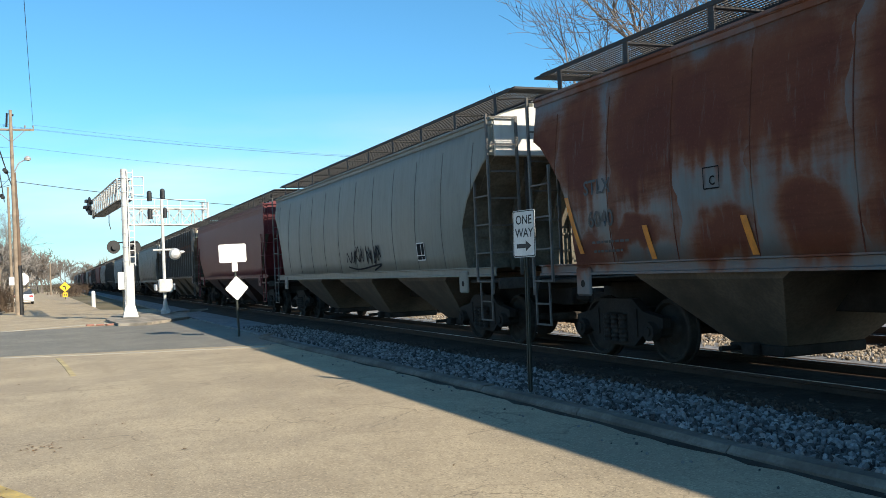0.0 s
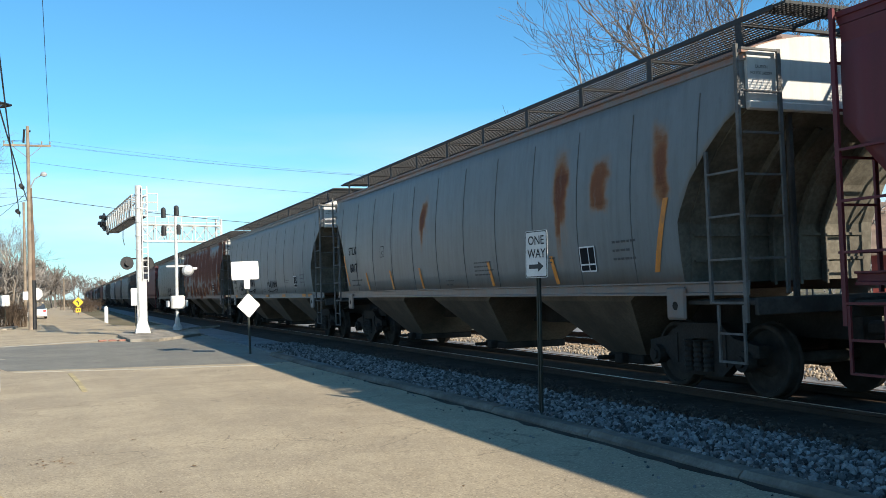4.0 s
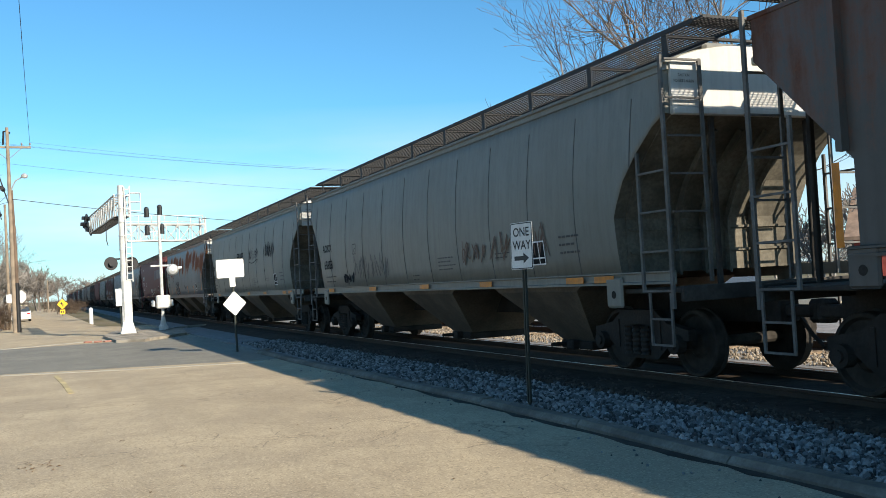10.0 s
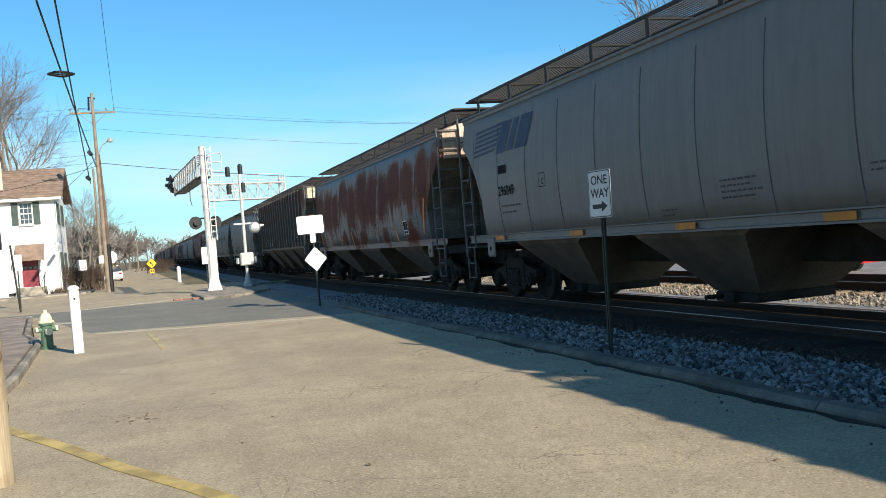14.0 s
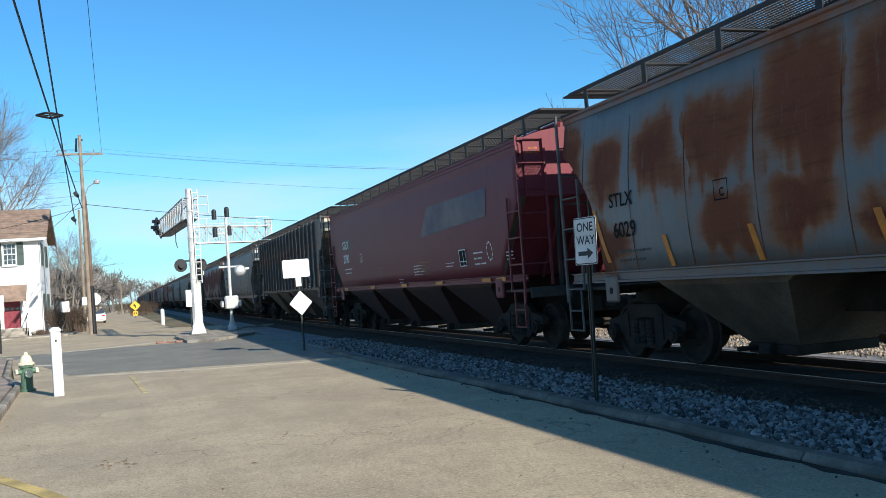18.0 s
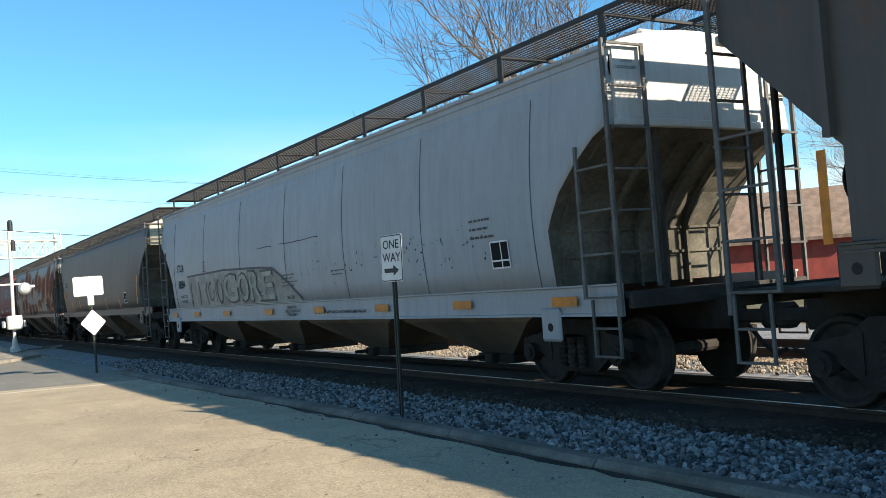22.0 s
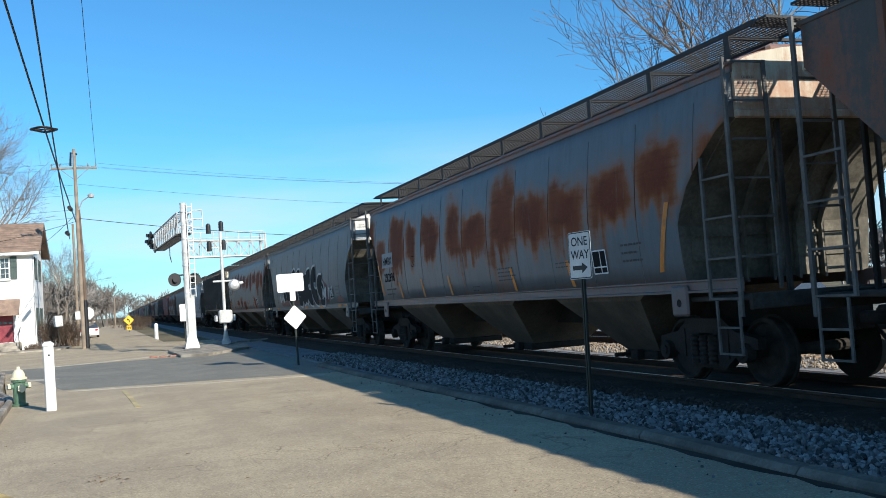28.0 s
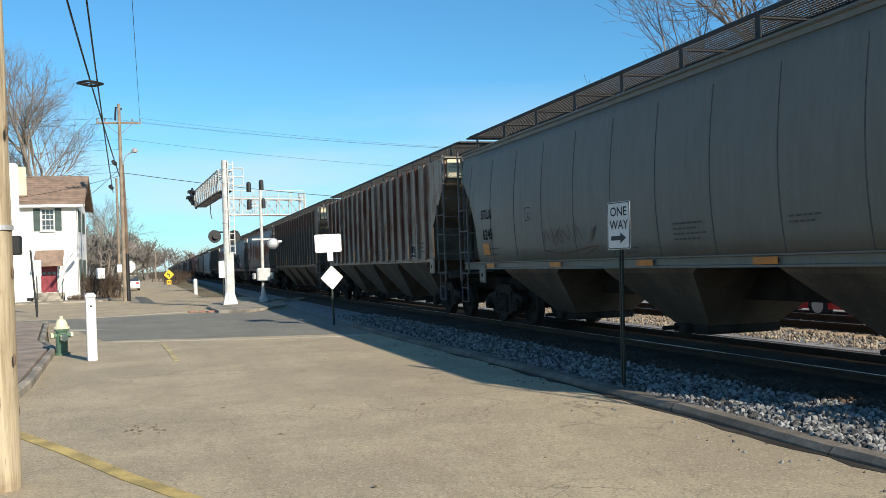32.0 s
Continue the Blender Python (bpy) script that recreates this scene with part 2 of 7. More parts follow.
def asphalt(name, col, crack=0.6):
    """Worn asphalt: pale stone chips, fine dark cracks, stains, tyre-polished streaks."""
    m, nt, b = shader(name, 0.85, 0, 0.3)
    v = coords(nt)
    chips, stain, mid, small = noisy(nt, v, 28, 5, 0.85), noisy(nt, v, 0.5, 7, 0.7), noisy(nt, v, 2.6, 7, 0.75), noisy(nt, v, 9, 4, 0.7)
    along = noisy(nt, coords(nt, (1.3, 0.1, 1)), 1.0, 5, 0.65)
    cell = nt.nodes.new("ShaderNodeTexVoronoi")
    cell.inputs["Scale"].default_value = 62
    nt.links.new(v, cell.inputs["Vector"])
    grey = nt.nodes.new("ShaderNodeSeparateColor")
    nt.links.new(cell.outputs["Color"], grey.inputs[0])
    c = blend(nt, ramp(nt, stain, 0.36, 0.64), tuple(k * q for k, q in zip(col, (0.80, 0.80, 0.83))), tuple(k * 1.08 for k in col))
    pale = noisy(nt, coords(nt, (0.9, 0.22, 1), (4, 7, 0)), 0.55, 6, 0.7)
    c = blend(nt, ramp(nt, pale, 0.52, 0.68, 0, 0.6), c, tuple(k * q for k, q in zip(col, (0.72, 0.70, 0.70))))
    c = blend(nt, ramp(nt, mid, 0.50, 0.74, 0, 0.6), c, tuple(k * 0.70 for k in col))
    c = blend(nt, ramp(nt, along, 0.46, 0.70, 0, 0.55), c, tuple(k * 0.80 for k in col))
    c = blend(nt, ramp(nt, small, 0.56, 0.7, 0, 0.3), c, tuple(k * 0.66 for k in col))
    c = blend(nt, ramp(nt, grey.outputs[0], 0.0, 0.35, 0.7, 0), c, tuple(k * 0.5 for k in col))
    c = blend(nt, ramp(nt, grey.outputs[1], 0.72, 1.0, 0, 0.5), c, tuple(min(1, k * 1.45) for k in col))
    c = blend(nt, ramp(nt, chips, 0.34, 0.46, 0.4, 0), c, tuple(k * 0.55 for k in col))
    bend = nt.nodes.new("ShaderNodeTexNoise")
    bend.inputs["Scale"].default_value, bend.inputs["Detail"].default_value = 2.2, 6
    nt.links.new(v, bend.inputs["Vector"])
    mixv = nt.nodes.new("ShaderNodeMix")
    mixv.data_type = "VECTOR"
    mixv.inputs[0].default_value = 0.3
    nt.links.new(v, mixv.inputs[4])
    nt.links.new(bend.outputs[1], mixv.inputs[5])
    line = None
    for size, wide in ((1.1, 0.011), (2.3, 0.013)):
        vor = nt.nodes.new("ShaderNodeTexVoronoi")
        vor.feature = "DISTANCE_TO_EDGE"
        vor.inputs["Scale"].default_value = size
        nt.links.new(mixv.outputs[1], vor.inputs["Vector"])
        one = ramp(nt, vor.outputs["Distance"], 0.0, wide, 1, 0)
        one = math2(nt, "MULTIPLY", one, ramp(nt, noisy(nt, coords(nt, (1, 1, 1), (size * 9, 3, 0)), 0.4, 5), 0.48, 0.62, 0, crack))
        line = one if line is None else math2(nt, "MAXIMUM", line, one)
    c = blend(nt, line, c, tuple(k * 0.25 for k in col))
    nt.links.new(c, b.inputs["Base Color"])
    hh = math2(nt, "SUBTRACT", math2(nt, "ADD", math2(nt, "MULTIPLY", chips, 0.6), math2(nt, "MULTIPLY", grey.outputs[1], 0.4)), line)
    bump(nt, b, hh, 0.45, 0.012)
    return m


M_ROAD = asphalt("worn_pale_asphalt", (0.424, 0.340, 0.222))
M_XROAD = asphalt("grey_asphalt", (0.222, 0.206, 0.165), 0.3)
M_GROUND = ground_mix("dry_winter_ground", ((0.20, 0.165, 0.11), (0.12, 0.11, 0.06), (0.26, 0.22, 0.15)), 0.06, 6.0)
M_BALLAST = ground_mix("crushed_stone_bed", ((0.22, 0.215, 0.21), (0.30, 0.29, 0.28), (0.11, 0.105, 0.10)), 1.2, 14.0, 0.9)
# Rusty stone, darkened further: shade under the train is in the colour.
M_BALLAST_DARK = ground_mix("rust_stained_shaded_stone", ((0.05, 0.036, 0.027), (0.085, 0.062, 0.046), (0.03, 0.022, 0.017)), 1.2, 14.0, 0.9)
M_KERB = plain("weathered_kerb_concrete", (0.185, 0.160, 0.130), 0.95, 0, 0.4, 1.2, 26, 0.7, spec=0.12, dirt=(0.08, 0.07, 0.058))
M_CONCRETE = plain("pale_street_concrete", (0.29, 0.255, 0.205), 0.95, 0, 0.45, 1.5, 60, 0.6, spec=0.15)
M_UNDER = plain("grimy_black_steel", (0.036, 0.031, 0.027), 0.85, 0.0, 0.4, 2.0, 30, 0.3, spec=0.1)
# Dirty end paints, darkened so the shade between cars is in the colour.
M_END_DARK = plain("grimy_shaded_end_paint", (0.056, 0.050, 0.044), 0.85, 0.0, 0.45, 1.5, 20, 0.3, spec=0.15)
M_SLOPE = plain("dusty_shaded_slope_paint", (0.125, 0.112, 0.088), 0.9, 0.0, 0.45, 1.2, 18, 0.3, spec=0.08, dirt=(0.045, 0.038, 0.030))
M_LADDER = plain("weathered_ladder_paint", (0.115, 0.113, 0.108), 0.7, 0.0, 0.35, 2.5, 30, 0.2, spec=0.2, dirt=(0.10, 0.075, 0.055))
M_WHEEL = plain("wheel_steel", (0.040, 0.035, 0.030), 0.8, 0.0, 0.4, 5, 40, 0.2, spec=0.12)
M_RAIL = plain("rusty_rail_steel", (0.050, 0.034, 0.025), 0.8, 0.0, 0.3, 2, 40, 0.2, spec=0.15)
M_RAILTOP = plain("polished_rail_head", (0.55, 0.53, 0.5), 0.35, 1.0, 0.1, 3, 60, 0.05)
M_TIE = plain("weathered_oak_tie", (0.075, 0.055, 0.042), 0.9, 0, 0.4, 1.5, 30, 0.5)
M_GRATE = plain("galvanised_grating", (0.045, 0.044, 0.043), 0.75, 0.1, 0.3, 3, 30, 0.1)
M_SEAM = plain("grimy_weld_seam", (0.098, 0.094, 0.088), 0.8, 0, 0.4, 3, 30, 0.1)
M_BAY = plain("dusty_hopper_steel", (0.112, 0.088, 0.063), 0.85, 0, 0.45, 0.9, 25, 0.2, dirt=(0.04, 0.032, 0.026))
# Hopper bays of the maroon cars, darker than their sides.
M_BAY_RED = plain("dark_maroon_hopper_steel", (0.046, 0.022, 0.021), 0.85, 0, 0.4, 0.9, 25, 0.2, dirt=(0.024, 0.017, 0.015))
M_REFLECT = plain("amber_reflective_tape", (0.56, 0.185, 0.010), 0.5, 0, 0.25, 6, 60, 0.05)
M_STENCIL_D = plain("black_stencil_paint", (0.014, 0.014, 0.015), 0.8, 0, 0.2, 5, 50, 0.05, spec=0.1)
M_STENCIL_W = plain("white_stencil_paint", (0.72, 0.70, 0.68), 0.6, 0, 0.15, 5, 50, 0.05)



# ---------------------------------------------------------------- mesh helpers
def part(name, bm, material, parent=None, label="", smooth=False):
    """Links a bmesh as one mesh object, under its thing or part."""
    me = bpy.data.meshes.new(name)
    bmesh.ops.recalc_face_normals(bm, faces=bm.faces)
    bm.to_mesh(me)
    bm.free()
    me.materials.append(material)
    if smooth:
        me.shade_smooth()
    ob = new(name, me)
    if parent:
        ob.parent = parent
    if label:
        ob["label"] = label
    return ob


def again(ob, x=0, y=0, z=0, rz=0, parent=None):
    """Another object on the same mesh, shifted."""
    o = ob.copy()
    scene.collection.objects.link(o)
    o.matrix_basis = pose(x, y, z, 0, 0, rz)
    if parent:
        o.parent = parent
    return o


def thing(name, m, label, category, group="", kind=""):
    ob = new(name)
    ob.matrix_basis = m
    return tagged(ob, label, category, group, kind)


def box(bm, c, s, m=None, bevel=0.0):
    r = bmesh.ops.create_cube(bm, size=1, matrix=(m or Matrix()) @ Matrix.Translation(c) @ Matrix.Diagonal((*s, 1)))
    if bevel:
        edges = list({e for v in r["verts"] for e in v.link_edges})
        bmesh.ops.bevel(bm, geom=edges, offset=bevel, segments=1, affect="EDGES")
    return bm


def cyl(bm, a, b, r, n=10, r2=None):
    a, b = Vector(a), Vector(b)
    q = (b - a).to_track_quat("Z", "Y").to_matrix().to_4x4()
    bmesh.ops.create_cone(bm, cap_ends=True, segments=n, radius1=r, radius2=r if r2 is None else r2, depth=(b - a).length, matrix=Matrix.Translation((a + b) / 2) @ q)
    return bm


def tube(bm, pts, r, n=6):
    """A bent round bar through the points."""
    pts = [Vector(p) for p in pts]
    rings = []
    for i, p in enumerate(pts):
        d = (pts[min(i + 1, len(pts) - 1)] - pts[max(i - 1, 0)]).normalized()
        q = d.to_track_quat("Z", "Y").to_matrix()
        rr = r[i] if isinstance(r, (list, tuple)) else r
        rings.append([bm.verts.new(p + q @ Vector((math.cos(math.tau * k / n), math.sin(math.tau * k / n), 0)) * rr) for k in range(n)])
    for a, b in zip(rings, rings[1:]):
        for k in range(n):
            bm.faces.new((a[k], a[(k + 1) % n], b[(k + 1) % n], b[k]))
    bm.faces.new(rings[0][::-1]), bm.faces.new(rings[-1])
    return bm


def loft(bm, rings, closed=True, caps=True):
    vs = [[bm.verts.new(p) for p in r] for r in rings]
    n = len(vs[0])
    for a, b in zip(vs, vs[1:]):
        for k in range(n if closed else n - 1):
            bm.faces.new((a[k], a[(k + 1) % n], b[(k + 1) % n], b[k]))
    if caps and closed:
        bm.faces.new(vs[0][::-1]), bm.faces.new(vs[-1])
    return bm


def extrude(bm, poly, f, lo, hi):
    """A prism: f(a, b, t) turns a corner of the outline at depth t into a point."""
    return loft(bm, [[f(a, b, lo) for a, b in poly], [f(a, b, hi) for a, b in poly]])


def lattice(bm, us, vs, keep, place, t):
    """One piece cut from a plate: keep(i, j) picks the cells between the lines us and vs; place(u, v, depth)."""
    made = {}

    def vert(i, j, k):
        if (i, j, k) not in made:
            made[i, j, k] = bm.verts.new(place(us[i], vs[j], k * t))
        return made[i, j, k]

    nu, nv = len(us) - 1, len(vs) - 1
    cells = {(i, j) for i in range(nu) for j in range(nv) if keep(i, j)}
    for i, j in cells:
        for k in (0, 1):
            bm.faces.new([vert(i + a, j + b, k) for a, b in ((0, 0), (1, 0), (1, 1), (0, 1))])
        for (di, dj), (p, q) in (((-1, 0), ((0, 0), (0, 1))), ((1, 0), ((1, 0), (1, 1))), ((0, -1), ((0, 0), (1, 0))), ((0, 1), ((0, 1), (1, 1)))):
            if (i + di, j + dj) not in cells:
                bm.faces.new([vert(i + p[0], j + p[1], 0), vert(i + q[0], j + q[1], 0), vert(i + q[0], j + q[1], 1), vert(i + p[0], j + p[1], 1)])
    return bm


def rung_lines(lo, hi, rungs, thick=0.026):
    """Heights that cut a ladder into cells; the cells that hold a rung."""
    vs = sorted({lo, hi, *[z for r in rungs for z in (r, r + thick)]})
    return vs, {vs.index(r) for r in rungs}


def slab(poly, lo, hi):
    return extrude(bmesh.new(), poly, lambda a, b, t: (a, b, t), lo, hi)


# lettering is cut once, before the place is filled
TEXTS = """ONE|WAY|STLX|AOKX|TILX|6040|6024|LD LMT 223400|LT WT  62600|6017|2050|6037|6525|65658|6011|2090|6029|51|8084|6703|6014|6046|ST|LX|71|44|PT|30|12|09|296049|C|HMBX|292896|6103|23|TI|CAUTION|OPEN HATCH|BEFORE UNLOADING|COMPARTMENT|CLOSE HOPPER GATES & HOOK HATCHES BEFORE MOVING CAR.|WARNING|NO SIDE LADDER|6245|LD LMT 217700|LT WT  68300|G|O|R|E|ERASE""".split("|")
made_text = []
for word in TEXTS:
    fc = bpy.data.curves.new("lettering", "FONT")
    fc.body, fc.size, fc.resolution_u = word, 1.0, 3
    fc.offset = 0.014
    made_text.append(new("lettering", fc))
deps = bpy.context.evaluated_depsgraph_get()
LETTERS = {word: bpy.data.meshes.new_from_object(o.evaluated_get(deps)) for word, o in zip(TEXTS, made_text)}
for o in made_text:
    bpy.data.objects.remove(o)


# ---------------------------------------------------------------- ground, road, track
RAIL = 0.23       # rail top over the road
TX = 8.77         # centre of the near track
TX2 = 13.6        # centre of the far track

g = part("ground", slab([(-2500, -900), (2500, -900), (2500, 4200), (-2500, 4200)], -0.6, -0.05), M_GROUND)
tagged(g, "dry winter grass and bare earth", "ground", kind="structure")
ROAD = [(-2.1, -30), (5.3, -30), (5.3, 14), (5.2, 22), (5.0, 25), (5.6, 27.5), (40, 29), (40, 58), (4, 58), (2.6, 62), (1.6, 130), (1.0, 230), (-3.4, 230), (-3.0, 62), (-40, 60), (-40, 37), (-3.9, 36), (-2.35, 22.3)]
r = part("road", slab(ROAD, -0.3, 0.0), M_ROAD)
tagged(r, "worn pale asphalt street with fine cracks", "road", kind="structure")
x = part("road_crossing", slab([(-40, 37.6), (-3.6, 36.0), (-1.4, 25.2), (5.6, 22.6), (6.4, 27.6), (40, 29), (40, 57), (5.9, 57), (5.5, 48.6), (6.0, 46.5), (5.4, 40.4), (3.4, 38.4), (-40, 40.0)], -0.02, 0.004), M_XROAD)
tagged(x, "darker grey asphalt of the crossing street", "road", kind="structure")


def bed(name, cx, half, top, zlow, material, label):
    bm = bmesh.new()
    prof = [(-half - 1.1, zlow), (-half, top), (half, top), (half + 1.1, zlow)]
    extrude(bm, prof, lambda a, b, t: (cx + a, t, b), -460, 1200)
    return tagged(part(name, bm, material), label, "track bed", kind="structure")


gr = part("gravel_strip", slab([(5.42, -460), (20, -460), (20, 1200), (5.25, 1200)], -0.2, 0.045), M_BALLAST)
tagged(gr, "grey crushed stone beside the railway", "gravel", kind="structure")
bed("track_bed", TX, 1.5, 0.12, -0.02, M_BALLAST_DARK, "rust-stained stone bed under the track, darkened for the train's shade")
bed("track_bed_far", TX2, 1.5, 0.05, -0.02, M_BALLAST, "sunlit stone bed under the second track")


def rail(cx, top):
    t = thing("rail", pose(cx, 0, top), "long steel rail with a polished head", "rail", "running rails", "structure")
    prof = [(-0.07, -0.17), (0.07, -0.17), (0.07, -0.155), (0.012, -0.13), (0.012, -0.045), (0.036, -0.035), (0.036, -0.004), (-0.036, -0.004), (-0.036, -0.035), (-0.012, -0.045), (-0.012, -0.13), (-0.07, -0.155)]
    part("web", extrude(bmesh.new(), prof, lambda a, b, y: (a, y, b), -460, 1200), M_RAIL, t)
    part("running_band", box(bmesh.new(), (0, 370, -0.002), (0.024, 1660, 0.004)), M_RAILTOP, t, "bright worn rail head")


for cx, top in ((TX, RAIL), (TX2, RAIL + 0.02)):
    for s in (-0.75, 0.75):
        rail(cx + s, top)



# ---------------------------------------------------------------- hopper cars (origin: rail top, middle of the car; +y leads)
PAINTED = {"body", "roof", "end_bulkhead", "side_sill", "rib", "jacking_pad", "eave_rail", "roof_fascia", "roof_hatch"}
KINDS = {
    "smooth": dict(L=17.45, low=1.45, sill=(1.29, 1.46), eave=4.12, peak=4.40, cut=1.17, cutz=3.45, bays=3, seam=1.45),
    "plain": dict(L=17.45, low=1.46, sill=(1.24, 1.47), eave=4.12, peak=4.40, cut=1.17, cutz=3.45, bays=3, seam=0),
    "maroon": dict(L=17.10, low=1.50, sill=(1.38, 1.52), eave=4.10, peak=4.38, cut=1.32, cutz=3.00, bays=4, seam=0),
    "long": dict(L=20.4, low=1.34, sill=(0.98, 1.36), eave=4.13, peak=4.42, cut=1.20, cutz=3.2, bays=4, seam=2.9),
    "ribbed": dict(L=18.2, low=1.56, sill=(1.50, 1.60), eave=4.24, peak=4.38, cut=1.3, cutz=3.72, bays=4, seam=0),
}
# how the side is cut back at the ends, as shares of cut and of the height above foot
CURVED = [(0, 1), (0.21, 0.90), (0.51, 0.66), (0.77, 0.40), (0.93, 0.14), (1, 0)]
FOOT = {"smooth": 2.20, "plain": 2.20, "long": 2.05, "maroon": 1.50, "ribbed": 2.45}


def side_x(kind, z, k):
    """Half width of the car at height z."""
    u = (z - k["low"]) / (k["eave"] - k["low"])
    if kind == "ribbed":
        return 1.52
    if kind == "maroon":
        return 1.50 + 0.08 * min(1, u * 3) - 0.05 * max(0, u - 0.8) * 5
    return 1.46 + 0.17 * math.sin(math.pi * min(1, 0.12 + u * 0.88) ** 0.85)


def hopper_car(kind):
    k = KINDS[kind]
    L, low, eave, peak = k["L"], k["low"], k["eave"], k["peak"]
    h = L / 2
    car = thing("hopper_car", pose(TX, 0, RAIL), "covered hopper railcar", "railcar", "cars of the freight train")
    P = bpy.data.materials["paint_plain"]

    # body: curved sides, ends cut away below by the slope sheets
    def low_at(y):
        d = h - abs(y)
        if d >= k["cut"] - 0.002:
            return low
        foot, u = FOOT[kind], d / k["cut"]
        if kind in ("ribbed", "maroon"):
            return foot + (k["cutz"] - foot) * (1 - u)
        for (u0, v0), (u1, v1) in zip(CURVED, CURVED[1:]):
            if u <= u1:
                return foot + (k["cutz"] - foot) * (v0 + (v1 - v0) * (u - u0) / (u1 - u0))

    ys = sorted({round(s * (h - d), 3) for s in (-1, 1) for d in (0, *[k["cut"] * c for c, _ in CURVED[1:5]], k["cut"] - 0.006, k["cut"], 4.0)} | {0.0})
    rings = []
    for y in ys:
        zl = low_at(y)
        zs = [eave + (zl - eave) * i / 9 for i in range(10)]
        rings.append([(-side_x(kind, z, k), y, z) for z in zs] + [(side_x(kind, z, k), y, z) for z in zs[::-1]])
    body = part("body", loft(bmesh.new(), rings), P, car, smooth=False)
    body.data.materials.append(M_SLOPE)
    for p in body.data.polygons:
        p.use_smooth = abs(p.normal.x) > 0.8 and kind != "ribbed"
        # undersides and end walls get the paint with shade painted in
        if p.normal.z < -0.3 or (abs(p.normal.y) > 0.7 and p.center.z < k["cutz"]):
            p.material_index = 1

    # roof, with its overhanging edge
    if kind == "ribbed":
        rp = [(-1.535, eave - 0.05), (-1.535, eave), (0, peak), (1.535, eave), (1.535, eave - 0.05)]
    else:
        rp = [(1.53 * math.sin(a) / math.sin(1.1), eave - 0.02 + (peak - eave) * (math.cos(a) - math.cos(1.1)) / (1 - math.cos(1.1))) for a in [-1.1 + 2.2 * i / 10 for i in range(11)]]
    part("roof", extrude(bmesh.new(), rp, lambda a, b, t: (a, t, b), -h - 0.04, h + 0.04), P, car)
    for s in (-1, 1):
        bm = bmesh.new()
        prof = [(0, -0.11), (0.04, -0.11), (0.04, -0.035), (0.06, -0.03), (0.06, 0.025), (0, 0.025)]
        x0 = side_x(kind, eave, k) - 0.005
        extrude(bm, prof, lambda a, b, t: (s * (x0 + a), t, eave + b), -h - 0.03, h + 0.03)
        if kind != "ribbed":
            part("eave_rail", bm, P, car)
        if kind == "maroon" or kind == "long":
            bm = bmesh.new()
            extrude(bm, [(0, -0.34), (0.03, -0.34), (0.045, -0.12), (0, -0.12)], lambda a, b, t: (s * (x0 + a), t, eave + b), -h, h)
            part("roof_fascia", bm, P, car)

    # weld seams or outside ribs of the sides
    def strip(s, wide, deep, ztop, zbot):
        bm = bmesh.new()
        zz = [ztop + (zbot - ztop) * i / 9 for i in range(10)]
        loft(bm, [[(s * (side_x(kind, z, k) - 0.01), -wide / 2, z), (s * (side_x(kind, z, k) + deep), -wide / 2 * 0.8, z), (s * (side_x(kind, z, k) + deep), wide / 2 * 0.8, z), (s * (side_x(kind, z, k) - 0.01), wide / 2, z)] for z in zz])
        return bm

    if k["seam"]:
        n = int((L - 1.2) / k["seam"])
        first = None
        for i in range(n + 1):
            y = -h + (L - n * k["seam"]) / 2 + i * k["seam"]
            if first and low_at(y) == low:
                again(first, 0, y, parent=car)
                continue
            o = part("weld_seam", strip(-1, 0.017, 0.006, eave - 0.34, low_at(y)), M_SEAM, car)
            o.location.y = y
            if low_at(y) == low:
                first = o
    if kind == "ribbed":
        full = None
        for i in range(18):
            y = h - 1.2 - i * 0.895
            zb = low_at(y)
            for s in (-1, 1):
                if zb > low + 0.01:
                    o = part("rib", strip(s, 0.10, 0.09, eave - 0.015, zb), P, car)
                    o.location.y = y
                elif s == -1:
                    if full is None:
                        full = part("rib", strip(-1, 0.10, 0.09, eave - 0.015, zb), P, car)
                        full.location.y = y
                    else:
                        again(full, 0, y, parent=car)

    # side sills
    for s in (-1, 1):
        z0, z1 = k["sill"]
        bm = bmesh.new()
        xs = 1.50 if kind != "ribbed" else 1.535
        extrude(bm, [(0, z0), (0.05, z0), (0.05, z0 + 0.03), (0.02, z0 + 0.04), (0.02, z1 - 0.03), (0.06, z1 - 0.02), (0.06, z1), (0, z1)], lambda a, b, t: (s * (xs + a), t, b), -h + (0.02 if kind != "ribbed" else 1.2), h - (0.02 if kind != "ribbed" else 1.2))
        part("side_sill", bm, P, car)

    # discharge bays below
    nb = k["bays"]
    inset = 1.95 if kind != "ribbed" else 2.1
    y0 = -h + inset
    wide = (L - 2 * inset) / nb
    bz = k["sill"][0] + 0.04
    for i in range(nb):
        c = y0 + wide * (i + 0.5)
        bm = bmesh.new()
        xt = 1.44 if kind != "long" else 1.30
        t0, t1 = wide / 2 - 0.03, 0.42
        if kind in ("smooth", "plain"):
            c, t0, t1 = (i - 1) * 4.78, 1.55, 0.5
        loft(bm, [[(-xt, -t0, bz), (xt, -t0, bz), (xt, t0, bz), (-xt, t0, bz)], [(-xt * 0.98, -t0 * 0.86, bz - 0.12), (xt * 0.98, -t0 * 0.86, bz - 0.12), (xt * 0.98, t0 * 0.86, bz - 0.12), (-xt * 0.98, t0 * 0.86, bz - 0.12)], [(-0.62, -t1, 0.36), (0.62, -t1, 0.36), (0.62, t1, 0.36), (-0.62, t1, 0.36)]])
        b = part("hopper_bay", bm, M_BAY, car)
        b.location.y = c
        bm = bmesh.new()
